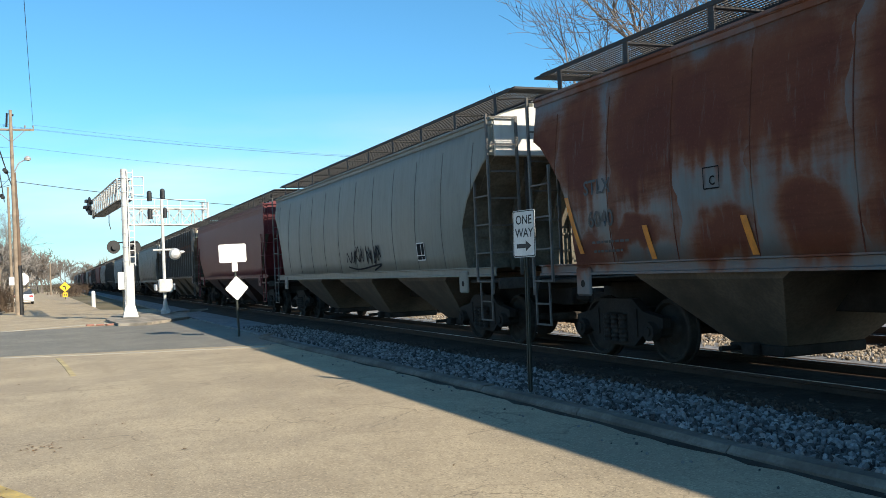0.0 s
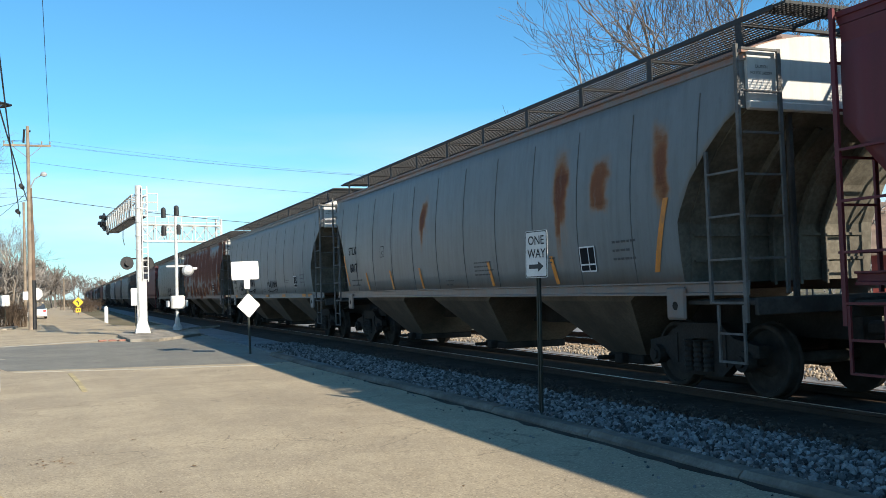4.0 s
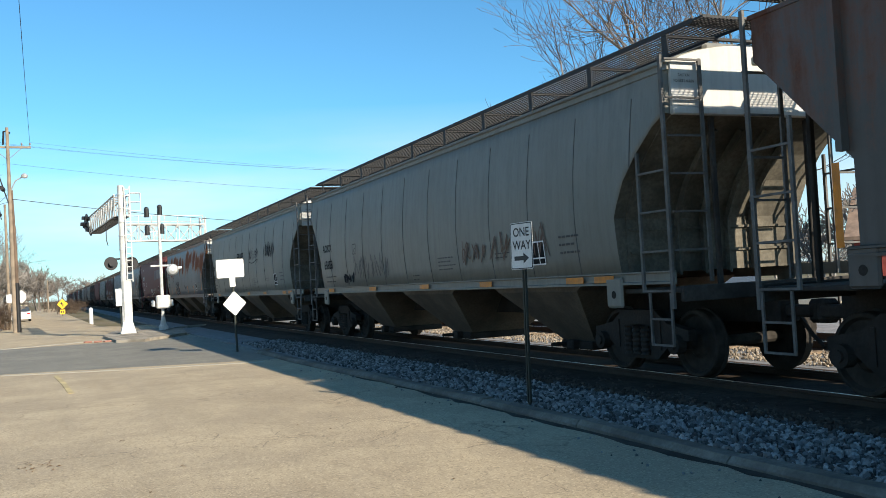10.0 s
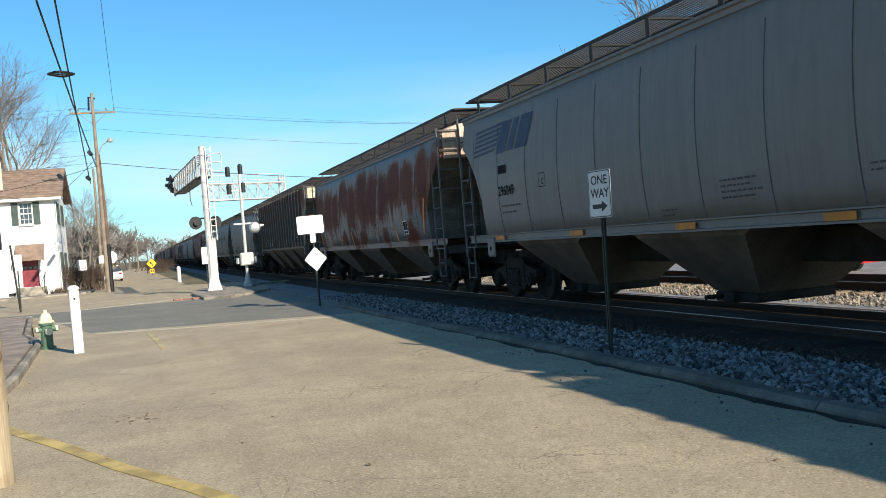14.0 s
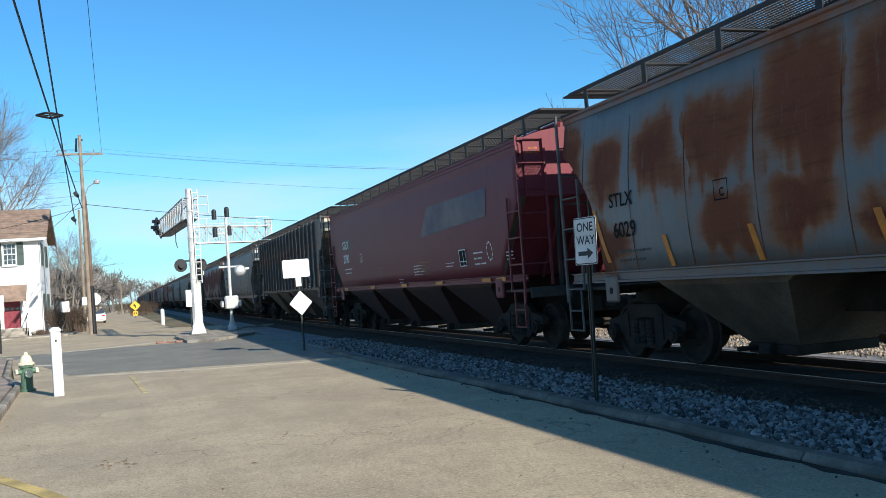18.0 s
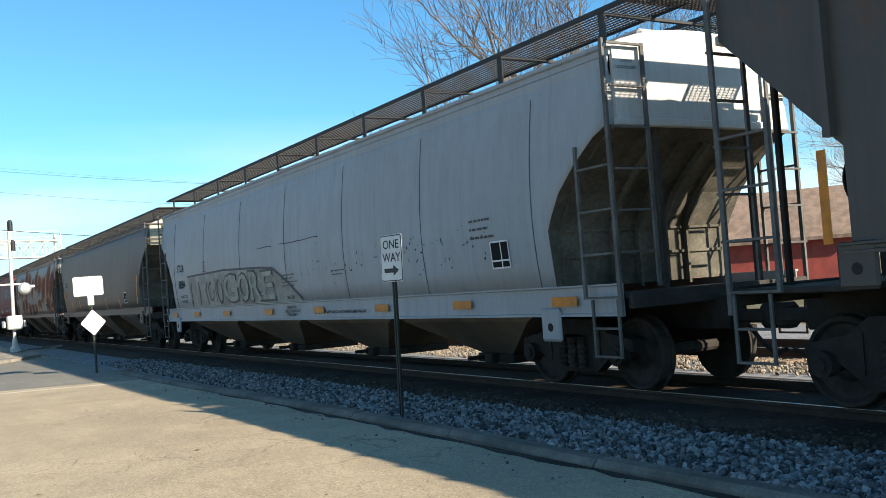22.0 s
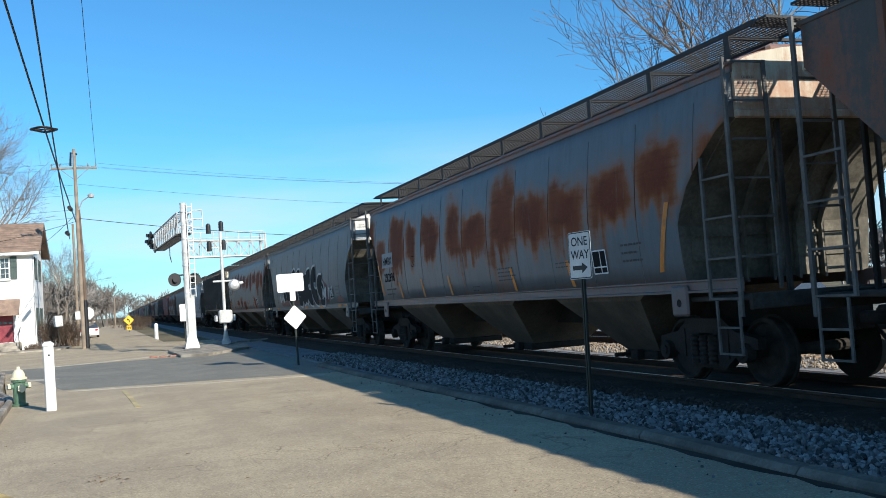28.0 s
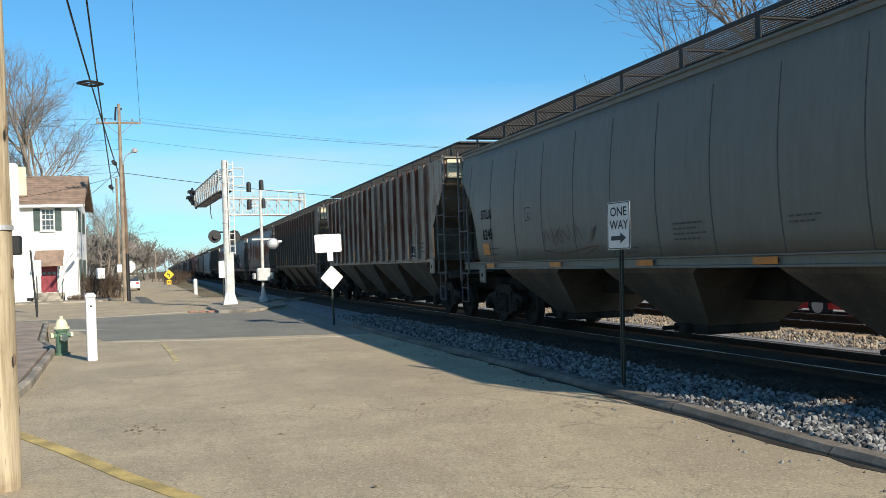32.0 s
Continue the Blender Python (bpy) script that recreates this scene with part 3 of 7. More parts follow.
        box(bm, (0, 0, 0.29), (1.36, 0.98, 0.14), bevel=0.02)
        box(bm, (-0.74, 0, 0.30), (0.14, 0.22, 0.16), bevel=0.02)
        cyl(bm, (-0.98, 0.3, 0.30), (0.98, 0.3, 0.30), 0.035, 8)
        o = part("outlet_gate", bm, M_UNDER, car)
        o.location.y = c

    # ends: bulkhead, platform, posts, ladders, coupler
    for e in (-1, 1):
        bm = bmesh.new()
        box(bm, (0, e * (h + 0.027), (k["cutz"] + eave - 0.024) / 2), (2.92, 0.05, eave - k["cutz"] - 0.024))
        box(bm, (0, e * (h + 0.05), k["cutz"] + 0.03), (2.95, 0.09, 0.1), bevel=0.015)
        extrude(bm, rp, lambda a, b, t: (a * 0.962, e * t, b - 0.004), h + 0.041, h + 0.052)
        part("end_bulkhead", bm, P, car)
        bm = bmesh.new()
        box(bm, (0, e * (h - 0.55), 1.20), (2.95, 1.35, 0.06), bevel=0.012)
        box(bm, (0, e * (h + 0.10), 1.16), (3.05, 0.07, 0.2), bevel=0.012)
        part("end_platform", bm, M_END_DARK, car)
        bm = bmesh.new()
        box(bm, (0, e * (h - 1.7), 0.92), (0.34, 4.0, 0.42), bevel=0.02)
        part("centre_sill", bm, M_UNDER, car)
        if e == 1:
            bm = box(bmesh.new(), (0, 0, 1.0), (0.5, L - 7.3, 0.46), bevel=0.02)
            part("centre_sill", bm, M_UNDER, car)
        bm = bmesh.new()
        box(bm, (0, e * (h + 0.45), 0.86), (0.16, 0.6, 0.16), bevel=0.03)
        box(bm, (0.07, e * (h + 0.74), 0.86), (0.24, 0.22, 0.30), bevel=0.05)
        part("coupler", bm, M_UNDER, car)
        bm = tube(bmesh.new(), [(0.3, e * (h + 0.1), 0.8), (0.32, e * (h + 0.35), 0.52), (0.25, e * (h + 0.6), 0.38), (0.2, e * (h + 0.8), 0.45)], 0.028)
        part("air_hose", bm, M_UNDER, car)
        for s in (-1, 1):
            bm = box(bmesh.new(), (s * 0.80, e * (h - 0.04), (1.2 + k["cutz"]) / 2), (0.07, 0.06, k["cutz"] - 1.2), bevel=0.01)
            part("end_post", bm, M_END_DARK, car)
            # side ladder: a tall stile at the corner, a short one inboard, and a stirrup below
            ya, yb = h + 0.05, h - 0.56
            xl = 1.60 if kind != "ribbed" else 1.585
            rungs = [1.19 + i * 0.51 for i in range(4)]
            vs, on = rung_lines(0.98, eave + 0.06, [*rungs, 3.02])
            cap = vs.index(3.02)
            bm = lattice(bmesh.new(), [yb - 0.022, yb + 0.022, ya - 0.027, ya + 0.027], vs, lambda i, j: i == 2 or (i == 0 and 1 <= j < cap) or (j in on and j != cap), lambda u, v, t: (s * (xl + t), e * u, v), 0.035)
            part("ladder", bm, M_LADDER, car)
            vs, on = rung_lines(0.50, 1.18, [0.50, 0.83])
            bm = lattice(bmesh.new(), [h - 0.46, h - 0.425, h - 0.015, h + 0.02], vs, lambda i, j: i != 1 or j in on, lambda u, v, t: (s * (xl + 0.005 + t), e * u, v), 0.025)
            part("stirrup", bm, M_LADDER, car)
            # end ladder, sharing the corner stile
            vs, on = rung_lines(1.3, eave + 0.02, [1.70 + i * 0.48 for i in range(5)] + [eave - 0.012])
            bm = lattice(bmesh.new(), [1.035, 1.085, xl], vs, lambda i, j: i == 0 or j in on, lambda u, v, t: (s * u, e * (h + 0.10 + t), v), 0.03)
            part("ladder", bm, M_LADDER, car)
            # jacking pad hung from the sill, with its round hole
            bm = box(bmesh.new(), (s * 1.545, e * (h - 1.36), k["sill"][0] - 0.10), (0.05, 0.40, 0.42), bevel=0.03)
            pad = part("jacking_pad", bm, P, car)
            part("pad_hole", cyl(bmesh.new(), (s * 1.573, e * (h - 1.36), k["sill"][0] - 0.13), (s * 1.560, e * (h - 1.36), k["sill"][0] - 0.13), 0.055, 12), M_UNDER, pad)
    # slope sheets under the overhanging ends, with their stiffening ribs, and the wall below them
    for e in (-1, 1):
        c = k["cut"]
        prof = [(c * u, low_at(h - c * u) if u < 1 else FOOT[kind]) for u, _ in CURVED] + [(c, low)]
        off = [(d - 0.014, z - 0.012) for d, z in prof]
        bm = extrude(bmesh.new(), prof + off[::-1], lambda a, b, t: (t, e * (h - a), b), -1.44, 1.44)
        # same shade-darkened paint on the sheet, its ribs and wall rails
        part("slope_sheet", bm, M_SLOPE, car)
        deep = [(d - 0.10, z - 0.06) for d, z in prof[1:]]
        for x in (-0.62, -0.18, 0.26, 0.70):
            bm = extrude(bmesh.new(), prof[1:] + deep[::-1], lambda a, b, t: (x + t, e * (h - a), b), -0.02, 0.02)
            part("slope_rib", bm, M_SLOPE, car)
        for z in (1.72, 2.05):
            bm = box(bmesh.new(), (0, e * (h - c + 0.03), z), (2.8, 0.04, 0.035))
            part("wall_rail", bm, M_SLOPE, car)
    # hand brake on the leading end
    bm = bmesh.new()
    tor = [(0.95 + 0.28 * math.cos(a), h + 0.28, 2.35 + 0.28 * math.sin(a)) for a in [math.tau * i / 20 for i in range(21)]]
    tube(bm, tor, 0.022, 6)
    for i in range(4):
        a = math.pi * i / 4
        cyl(bm, (0.95 - 0.27 * math.cos(a), h + 0.28, 2.35 - 0.27 * math.sin(a)), (0.95 + 0.27 * math.cos(a), h + 0.28, 2.35 + 0.27 * math.sin(a)), 0.014, 5)
    part("brake_wheel", bm, M_UNDER, car)
    bm = box(bmesh.new(), (0.95, h + 0.15, 2.3), (0.3, 0.2, 0.55), bevel=0.03)
    part("brake_gearbox", bm, M_UNDER, car)

    # roof walk of open grating on brackets, and the long hatches
    wz = 4.59 if kind != "long" else 4.67
    for s in (-1, 1):
        bm = bmesh.new()
        for i in range(10):
            box(bm, (s * (0.44 + 0.078 * i), 0, wz), (0.007, L + 0.5, 0.017))
        for x in (0.36, 1.22):
            box(bm, (s * x, 0, wz), (0.02, L + 0.5, 0.06))
        n = int(L / 0.06)
        for i in range(n + 1):
            box(bm, (s * 0.79, -h + L * i / n, wz + 0.002), (0.84, 0.007, 0.010))
        part("running_board", bm, M_GRATE, car, "open steel grating walkway")
    for e in (-1, 1):
        bm = bmesh.new()
        for i in range(7):
            box(bm, (0, e * (h + 0.06 + i * 0.065), wz), (2.46, 0.014, 0.035))
        for i in range(41):
            box(bm, (-1.22 + i * 2.44 / 40, e * (h + 0.25), wz + 0.004), (0.012, 0.42, 0.026))
        part("end_walkway", bm, M_GRATE, car, "open steel grating walkway")
    first = None
    brackets = 16 if kind == "maroon" else 10
    for i in range(brackets):
        y = -h + 0.35 + (L - 0.7) * i / (brackets - 1)
        if first is None:
            bm = bmesh.new()
            for s in (-1, 1):
                box(bm, (s * 1.215, 0, (eave + 0.09 + wz) / 2), (0.02, 0.11, wz - eave - 0.07))
            box(bm, (0, 0, wz - 0.045), (2.44, 0.06, 0.035))
            first = part("board_bracket", bm, M_GRATE, car)
            first.location.y = y
        else:
            again(first, 0, y, parent=car)
    for i in range(2):
        bm = box(bmesh.new(), (0, (i - 0.5) * (L / 2 - 0.4), peak + 0.1), (0.66, L / 2 - 0.9, 0.2), bevel=0.05)
        part("roof_hatch", bm, P, car)

    # trucks
    for e in (-1, 1):
        truck(car, e * (h - 1.5))
    return car


def truck(car, y):
    bm = box(bmesh.new(), (0, y, 0.62), (2.2, 0.42, 0.28), bevel=0.04)
    tr = part("truck", bm, M_UNDER, car)
    for s in (-1, 1):
        x = s * 1.03
        bm = bmesh.new()
        poly = [(-1.12, 0.52), (-1.12, 0.66), (-0.66, 0.74), (-0.4, 0.92), (0.4, 0.92), (0.66, 0.74), (1.12, 0.66), (1.12, 0.52), (0.78, 0.50), (0.42, 0.24), (-0.42, 0.24), (-0.78, 0.50)]
        extrude(bm, poly, lambda a, b, t: (t, y + a, b), x - 0.07, x + 0.07)
        for yy in (-0.5, 0.5):
            # the openings beside the springs, as raised ribs round a recess
            box(bm, (x + s * 0.075, y + yy, 0.58), (0.03, 0.06, 0.4))
        for yy in (-0.89, 0.89):
            cyl(bm, (x - 0.02, y + yy, 0.47), (x + s * 0.16, y + yy, 0.47), 0.13, 14)
            cyl(bm, (x + s * 0.16, y + yy, 0.47), (x + s * 0.19, y + yy, 0.47), 0.07, 10)
        part("side_frame", bm, M_UNDER, tr)
        for i in range(3):
            prof = [(0.075 - 0.018 * (j % 2), 0.30 + j * 0.033) for j in range(13)]
            rings = [[(x + s * 0.1 + r * math.cos(math.tau * q / 10), y - 0.2 + i * 0.2 + r * math.sin(math.tau * q / 10), z) for q in range(10)] for r, z in prof]
            part("spring", loft(bmesh.new(), rings), M_WHEEL, tr)
    for yy in (-0.89, 0.89):
        part("axle", cyl(bmesh.new(), (-1.0, y + yy, 0.46), (1.0, y + yy, 0.46), 0.08, 10), M_WHEEL, tr)
        for s in (-1, 1):
            prof = [(0.655, 0.08), (0.655, 0.485), (0.685, 0.485), (0.70, 0.462), (0.80, 0.455), (0.82, 0.44), (0.825, 0.40), (0.77, 0.37), (0.76, 0.2), (0.81, 0.15), (0.83, 0.08)]
            rings = [[(s * a, y + yy + r * math.cos(math.tau * i / 28), 0.46 + r * math.sin(math.tau * i / 28)) for a, r in prof] for i in range(28)]
            part("wheel", loft(bmesh.new(), rings + rings[:1], False), M_WHEEL, tr)


plain("paint_plain", (0.3, 0.3, 0.3))
# leading-end place along the track at 0 s; kind; paint; what the car looks like
CARS = [
    (10.86, "smooth", paint("paint_a", (0.128, 0.146, 0.152), 0.8, 1, rows=((3.10, 1.10, 0.60, 1), (1.75, 0.36, 0.45, 0.85)), rust_col=(0.135, 0.046, 0.024)), "grey covered hopper railcar heavily stained with dark rust"),
    (-8.29, "smooth", paint("paint_b", (0.218, 0.224, 0.218), 0.0, 2), "light grey covered hopper railcar with black graffiti tags"),
    (-27.4, "smooth", paint("paint_c", (0.171, 0.176, 0.171), 0.2, 3, rows=((3.0, 0.5, 0.13, 0.4),), rust_col=(0.2, 0.08, 0.035)), "grey covered hopper railcar with a few rust spots"),
    (-46.40, "maroon", paint("paint_d", (0.120, 0.025, 0.031), 0.0, 4, dirt=0.35), "maroon covered hopper railcar with white lettering"),
    (-65.43, "smooth", paint("paint_e", (0.143, 0.161, 0.171), 0.5, 5, rows=((3.25, 0.52, 0.40, 0.92),), rust_col=(0.20, 0.066, 0.025)), "blue-grey covered hopper railcar with orange rust patches"),
    (-84.59, "smooth", paint("paint_f", (0.208, 0.208, 0.180), 0.0, 6), "grey covered hopper railcar with black graffiti tags"),
    (-103.44, "smooth", paint("paint_g", (0.196, 0.190, 0.163), 0.0, 7), "grey covered hopper railcar with outlined graffiti"),
    (-122.50, "ribbed", paint("paint_h", (0.088, 0.080, 0.073), 0.44, 8, zmid=4.0, zwide=1.6, streak=1.3, blotch=1.0, rust_col=(0.12, 0.045, 0.024)), "dark grey ribbed hopper railcar with rusty streaks"),
    (-142.95, "smooth", paint("paint_i", (0.128, 0.140, 0.146), 0.66, 9, rows=((2.95, 0.92, 0.62, 1), (1.8, 0.32, 0.36, 0.45)), rust_col=(0.165, 0.060, 0.032)), "grey covered hopper railcar half covered in rust"),
    (-162.13, "smooth", paint("paint_j", (0.199, 0.186, 0.168), 0.0, 10, dirt=0.25), "pale grey covered hopper railcar with a dark blue emblem"),
    (-181.4, "ribbed", paint("paint_k", (0.082, 0.075, 0.069), 0.05, 11, zmid=3.5, zwide=1.5, streak=1.0, blotch=1.0), "dark grey-brown ribbed hopper railcar"),
    (-201.12, "maroon", paint("paint_l", (0.155, 0.030, 0.039), 0.0, 12, dirt=0.3), "maroon covered hopper railcar with white lettering"),
    (-220.11, "smooth", paint("paint_m", (0.150, 0.163, 0.163), 0.62, 13, rows=((3.05, 0.80, 0.42, 1), (1.95, 0.36, 0.36, 0.75)), rust_col=(0.175, 0.062, 0.026)), "grey covered hopper railcar with rust in every panel"),
    (-238.97, "plain", paint("paint_n", (0.120, 0.095, 0.080), 0.0, 14, dirt=0.55), "dark brown-grey covered hopper railcar"),
    (-258.26, "long", paint("paint_o", (0.326, 0.338, 0.345), 0.0, 15, dirt=0.2), "long pale grey-white covered hopper railcar with graffiti"),
    (-280.35, "ribbed", paint("paint_p", (0.088, 0.077, 0.067), 0.14, 16, zmid=3.6, zwide=1.5, streak=1.0, blotch=1.0, rust_col=(0.10, 0.045, 0.026)), "dark brown ribbed hopper railcar"),
    (-300.62, "smooth", paint("paint_q", (0.157, 0.163, 0.160), 0.56, 17, rows=((3.10, 0.52, 0.40, 1), (1.92, 0.26, 0.36, 0.8)), rust_col=(0.175, 0.052, 0.022)), "grey covered hopper railcar with rows of rust patches"),
    (-319.39, "smooth", paint("paint_r", (0.190, 0.190, 0.181), 0.0, 18), "grey covered hopper railcar with a large painted graffiti piece"),
    (-338.90, "smooth", paint("paint_s", (0.132, 0.146, 0.156), 0.48, 19, rows=((2.85, 0.74, 0.42, 0.95),), rust_col=(0.20, 0.066, 0.026)), "blue-grey covered hopper railcar with rust patches"),
    (-357.70, "ribbed", paint("paint_t", (0.078, 0.069, 0.060), 0.16, 20, zmid=3.6, zwide=1.5, streak=1.0, blotch=1.0), "dark grey ribbed hopper railcar"),
    (-377.54, "ribbed", paint("paint_u", (0.29, 0.256, 0.20), 0.34, 21, zmid=3.0, zwide=2.2, streak=2.4, blotch=1.0, rust_col=(0.19, 0.075, 0.032)), "tan ribbed hopper railcar streaked with rust"),
    (-397.19, "smooth", paint("paint_v", (0.167, 0.161, 0.136), 0.0, 22), "grey covered hopper railcar at the tail of the train"),
]
PAINT_RIB = paint("rust_streaked_rib_paint", (0.215, 0.185, 0.15), 0.72, 31, zmid=3.0, zwide=3.0, streak=2.2, blotch=1.0, rust_col=(0.13, 0.045, 0.028), vary=True)
# Bulkhead paints, paler than the cars: direct sun is put into the colour.
PAINT_END = paint("sunlit_white_end_paint", (0.50, 0.49, 0.46), 0.0, 32, dirt=0.3)
PAINT_END_RUST = paint("rusty_sunlit_end_paint", (0.46, 0.41, 0.32), 0.36, 34, zmid=3.6, zwide=1.5, streak=1.2, blotch=1.0, rust_col=(0.26, 0.10, 0.04))
PAINT_END_CREAM = paint("sunlit_cream_end_paint", (0.56, 0.50, 0.36), 0.0, 33, dirt=0.3)
PAINTS = [c[2] for c in CARS]
# the cars ahead, already past
AHEAD = [("smooth", 5), ("maroon", 3), ("ribbed", 10), ("smooth", 6), ("plain", 13), ("smooth", 1), ("ribbed", 15), ("smooth", 2), ("maroon", 3), ("ribbed", 7), ("smooth", 4), ("smooth", 9), ("ribbed", 19), ("maroon", 11), ("smooth", 8), ("ribbed", 10), ("smooth", 17), ("smooth", 12), ("plain", 13), ("smooth", 5)]
lead = 10.86
for kind, p in AHEAD:
    lead += KINDS[kind]["L"] + 1.65
    CARS.append((lead, kind, PAINTS[p], CARS[p][3].split(" with")[0]))

RUSTY = ("paint_a", "paint_i", "paint_m", "paint_e", "paint_q", "paint_s")
TRAIN = []
masters = {}
for lead, kind, pm, label in CARS:
    if kind in masters:
        car = copy_thing(masters[kind], pose(TX, 0, RAIL))
    else:
        car = masters[kind] = hopper_car(kind)
    car["label"] = label
    for o in car.children_recursive:
        if o.name.split(".")[0] in PAINTED:
            o.material_slots[0].link = "OBJECT"
            o.material_slots[0].material = pm
    for o in car.children:
        kind_of = o.name.split(".")[0]
        if (kind == "maroon" and kind_of in ("ladder", "stirrup", "slope_sheet", "slope_rib")) or kind_of == "weld_seam":
            o.material_slots[0].link = "OBJECT"
            o.material_slots[0].material = M_SEAM if kind_of == "weld_seam" and pm.name not in RUSTY else pm
    if kind == "maroon":
        for o in car.children:
            if o.name.split(".")[0] == "hopper_bay":
                o.material_slots[0].link = "OBJECT"
                o.material_slots[0].material = M_BAY_RED
    if pm.name == "paint_u":
        for o in car.children:
            if o.name.split(".")[0] == "rib":
                o.material_slots[0].material = PAINT_RIB
    # bulkheads take the paler end paints that carry the sunlight
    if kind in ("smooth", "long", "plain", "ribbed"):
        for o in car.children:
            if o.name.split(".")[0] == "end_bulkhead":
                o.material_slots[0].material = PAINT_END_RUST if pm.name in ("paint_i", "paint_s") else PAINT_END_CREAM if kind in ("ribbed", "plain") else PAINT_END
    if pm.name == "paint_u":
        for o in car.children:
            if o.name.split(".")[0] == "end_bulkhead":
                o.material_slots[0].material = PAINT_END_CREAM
    TRAIN.append((car, lead - KINDS[kind]["L"] / 2))


# ---------------------------------------------------------------- street furniture
M_WHITE = plain("white_painted_metal", (0.60, 0.60, 0.58), 0.5, 0, 0.12, 3, 40, 0.05, dirt=(0.5, 0.48, 0.44))
M_ALU = plain("weathered_aluminium", (0.55, 0.55, 0.54), 0.45, 0.5, 0.15, 3, 40, 0.05)
M_SIGNBACK = plain("sign_back_aluminium", (0.66, 0.65, 0.62), 0.5, 0.0, 0.08, 4, 40, 0.03)
M_BLACK = plain("black_painted_metal", (0.016, 0.016, 0.017), 0.5, 0, 0.3, 4, 40, 0.05)
M_POST = plain("dark_green_steel_post", (0.035, 0.04, 0.032), 0.6, 0.2, 0.3, 4, 40, 0.1)
M_YELLOW = plain("yellow_sign_sheeting", (0.80, 0.46, 0.02), 0.5, 0, 0.1, 4, 40, 0.03)
M_YPAINT = plain("worn_yellow_road_paint", (0.47, 0.335, 0.10), 0.9, 0, 0.35, 2.5, 45, 0.3, dirt=(0.26, 0.23, 0.17))
M_WOOD = plain("weathered_pole_wood", (0.235, 0.185, 0.135), 0.9, 0, 0.3, 2, 30, 0.5)
M_WOOD_D = plain("dark_treated_wood", (0.135, 0.092, 0.064), 0.9, 0, 0.3, 2, 30, 0.4)
M_CABLE = plain("black_cable", (0.012, 0.012, 0.013), 0.6, 0, 0.2, 3, 30, 0.05)
M_HYD = plain("green_enamel", (0.085, 0.15, 0.095), 0.45, 0, 0.25, 5, 40, 0.1)
M_CREAM = plain("cream_enamel", (0.64, 0.58, 0.40), 0.5, 0, 0.15, 5, 40, 0.1)
M_PAVE = plain("brown_brick_paving", (0.29, 0.225, 0.17), 0.9, 0, 0.35, 1.5, 25, 0.5)
M_REDBRICK = plain("red_paving_stone", (0.27, 0.135, 0.10), 0.9, 0, 0.3, 3, 30, 0.4)


def words(name, text, height, material, parent, place, label=""):
    """Flat lettering: place(u, v) turns text coordinates in metres into a point of its thing."""
    me = LETTERS[text].copy()
    for v in me.vertices:
        v.co = place(v.co.x * height * 1.4, v.co.y * height * 1.4)
    me.materials.clear()
    me.materials.append(material)
    ob = new(name, me)
    ob.parent = parent
    if label:
        ob["label"] = label
    return ob


def plate(w, h, t, r=0.03, n=4):
    """A thin board with rounded corners, facing -y, centred."""
    pts = []
    for cx, cz, a0 in ((w / 2 - r, h / 2 - r, 0), (-w / 2 + r, h / 2 - r, 90), (-w / 2 + r, -h / 2 + r, 180), (w / 2 - r, -h / 2 + r, 270)):
        pts += [(cx + r * math.cos(radians(a0 + 90 * i / n)), cz + r * math.sin(radians(a0 + 90 * i / n))) for i in range(n + 1)]
    return extrude(bmesh.new(), pts, lambda a, b, y: (a, y, b), -t / 2, t / 2)


# one-way sign at the kerb, turned towards the side street
ow = thing("one_way_sign", pose(5.60, 10.65, 0.08, 0, 0, -80) @ pose(0, 0, 0, -1.2), "white one way traffic sign on a thin steel post", "traffic sign")
bm = bmesh.new()
extrude(bm, [(-0.03, -0.015), (-0.012, -0.015), (-0.008, 0.018), (0.008, 0.018), (0.012, -0.015), (0.03, -0.015), (0.03, -0.005), (0.02, 0.026), (-0.02, 0.026), (-0.03, -0.005)], lambda a, b, z: (a, b, z), -0.2, 2.3)
part("post", bm, M_POST, ow)
face = part("panel", plate(0.46, 0.61, 0.004, 0.03), M_WHITE, ow)
face.location = (0, -0.03, 2.03)
bm = plate(0.445, 0.595, 0.003, 0.03)
b2 = part("border", bm, M_BLACK, ow)
b2.location = (0, -0.0325, 2.03)
b3 = part("panel", plate(0.42, 0.57, 0.003, 0.025), M_WHITE, ow)
b3.location = (0, -0.0345, 2.03)
words("lettering", "ONE", 0.115, M_BLACK, ow, lambda u, v: Vector((-0.165 + u * 1.0, -0.0385, 2.155 + v)), "black letters")
words("lettering", "WAY", 0.115, M_BLACK, ow, lambda u, v: Vector((-0.175 + u * 1.0, -0.0385, 1.985 + v)), "black letters")
bm = extrude(bmesh.new(), [(-0.15, -0.028), (0.04, -0.028), (0.04, -0.07), (0.155, 0), (0.04, 0.07), (0.04, 0.028), (-0.15, 0.028)], lambda a, b, y: (a, y, b), -0.0385, -0.0365)
part("arrow", bm, M_BLACK, ow).location = (0, 0, 1.87)

# sign backs by the crossing: a wide board and a diamond on one leaning post
wsg = thing("sign_post", pose(4.80, 26.7, 0.06, 0, -1.5, 12), "backs of a wide sign and a diamond sign on one post", "traffic sign")
part("post", cyl(bmesh.new(), (0, 0, -0.2), (0, 0, 2.5), 0.032, 10), M_POST, wsg)
part("wide_panel", plate(0.82, 0.52, 0.006, 0.05), M_SIGNBACK, wsg).location = (-0.06, -0.04, 2.32)
part("small_panel", plate(0.17, 0.26, 0.006, 0.02), M_SIGNBACK, wsg).location = (-0.02, -0.045, 1.93)
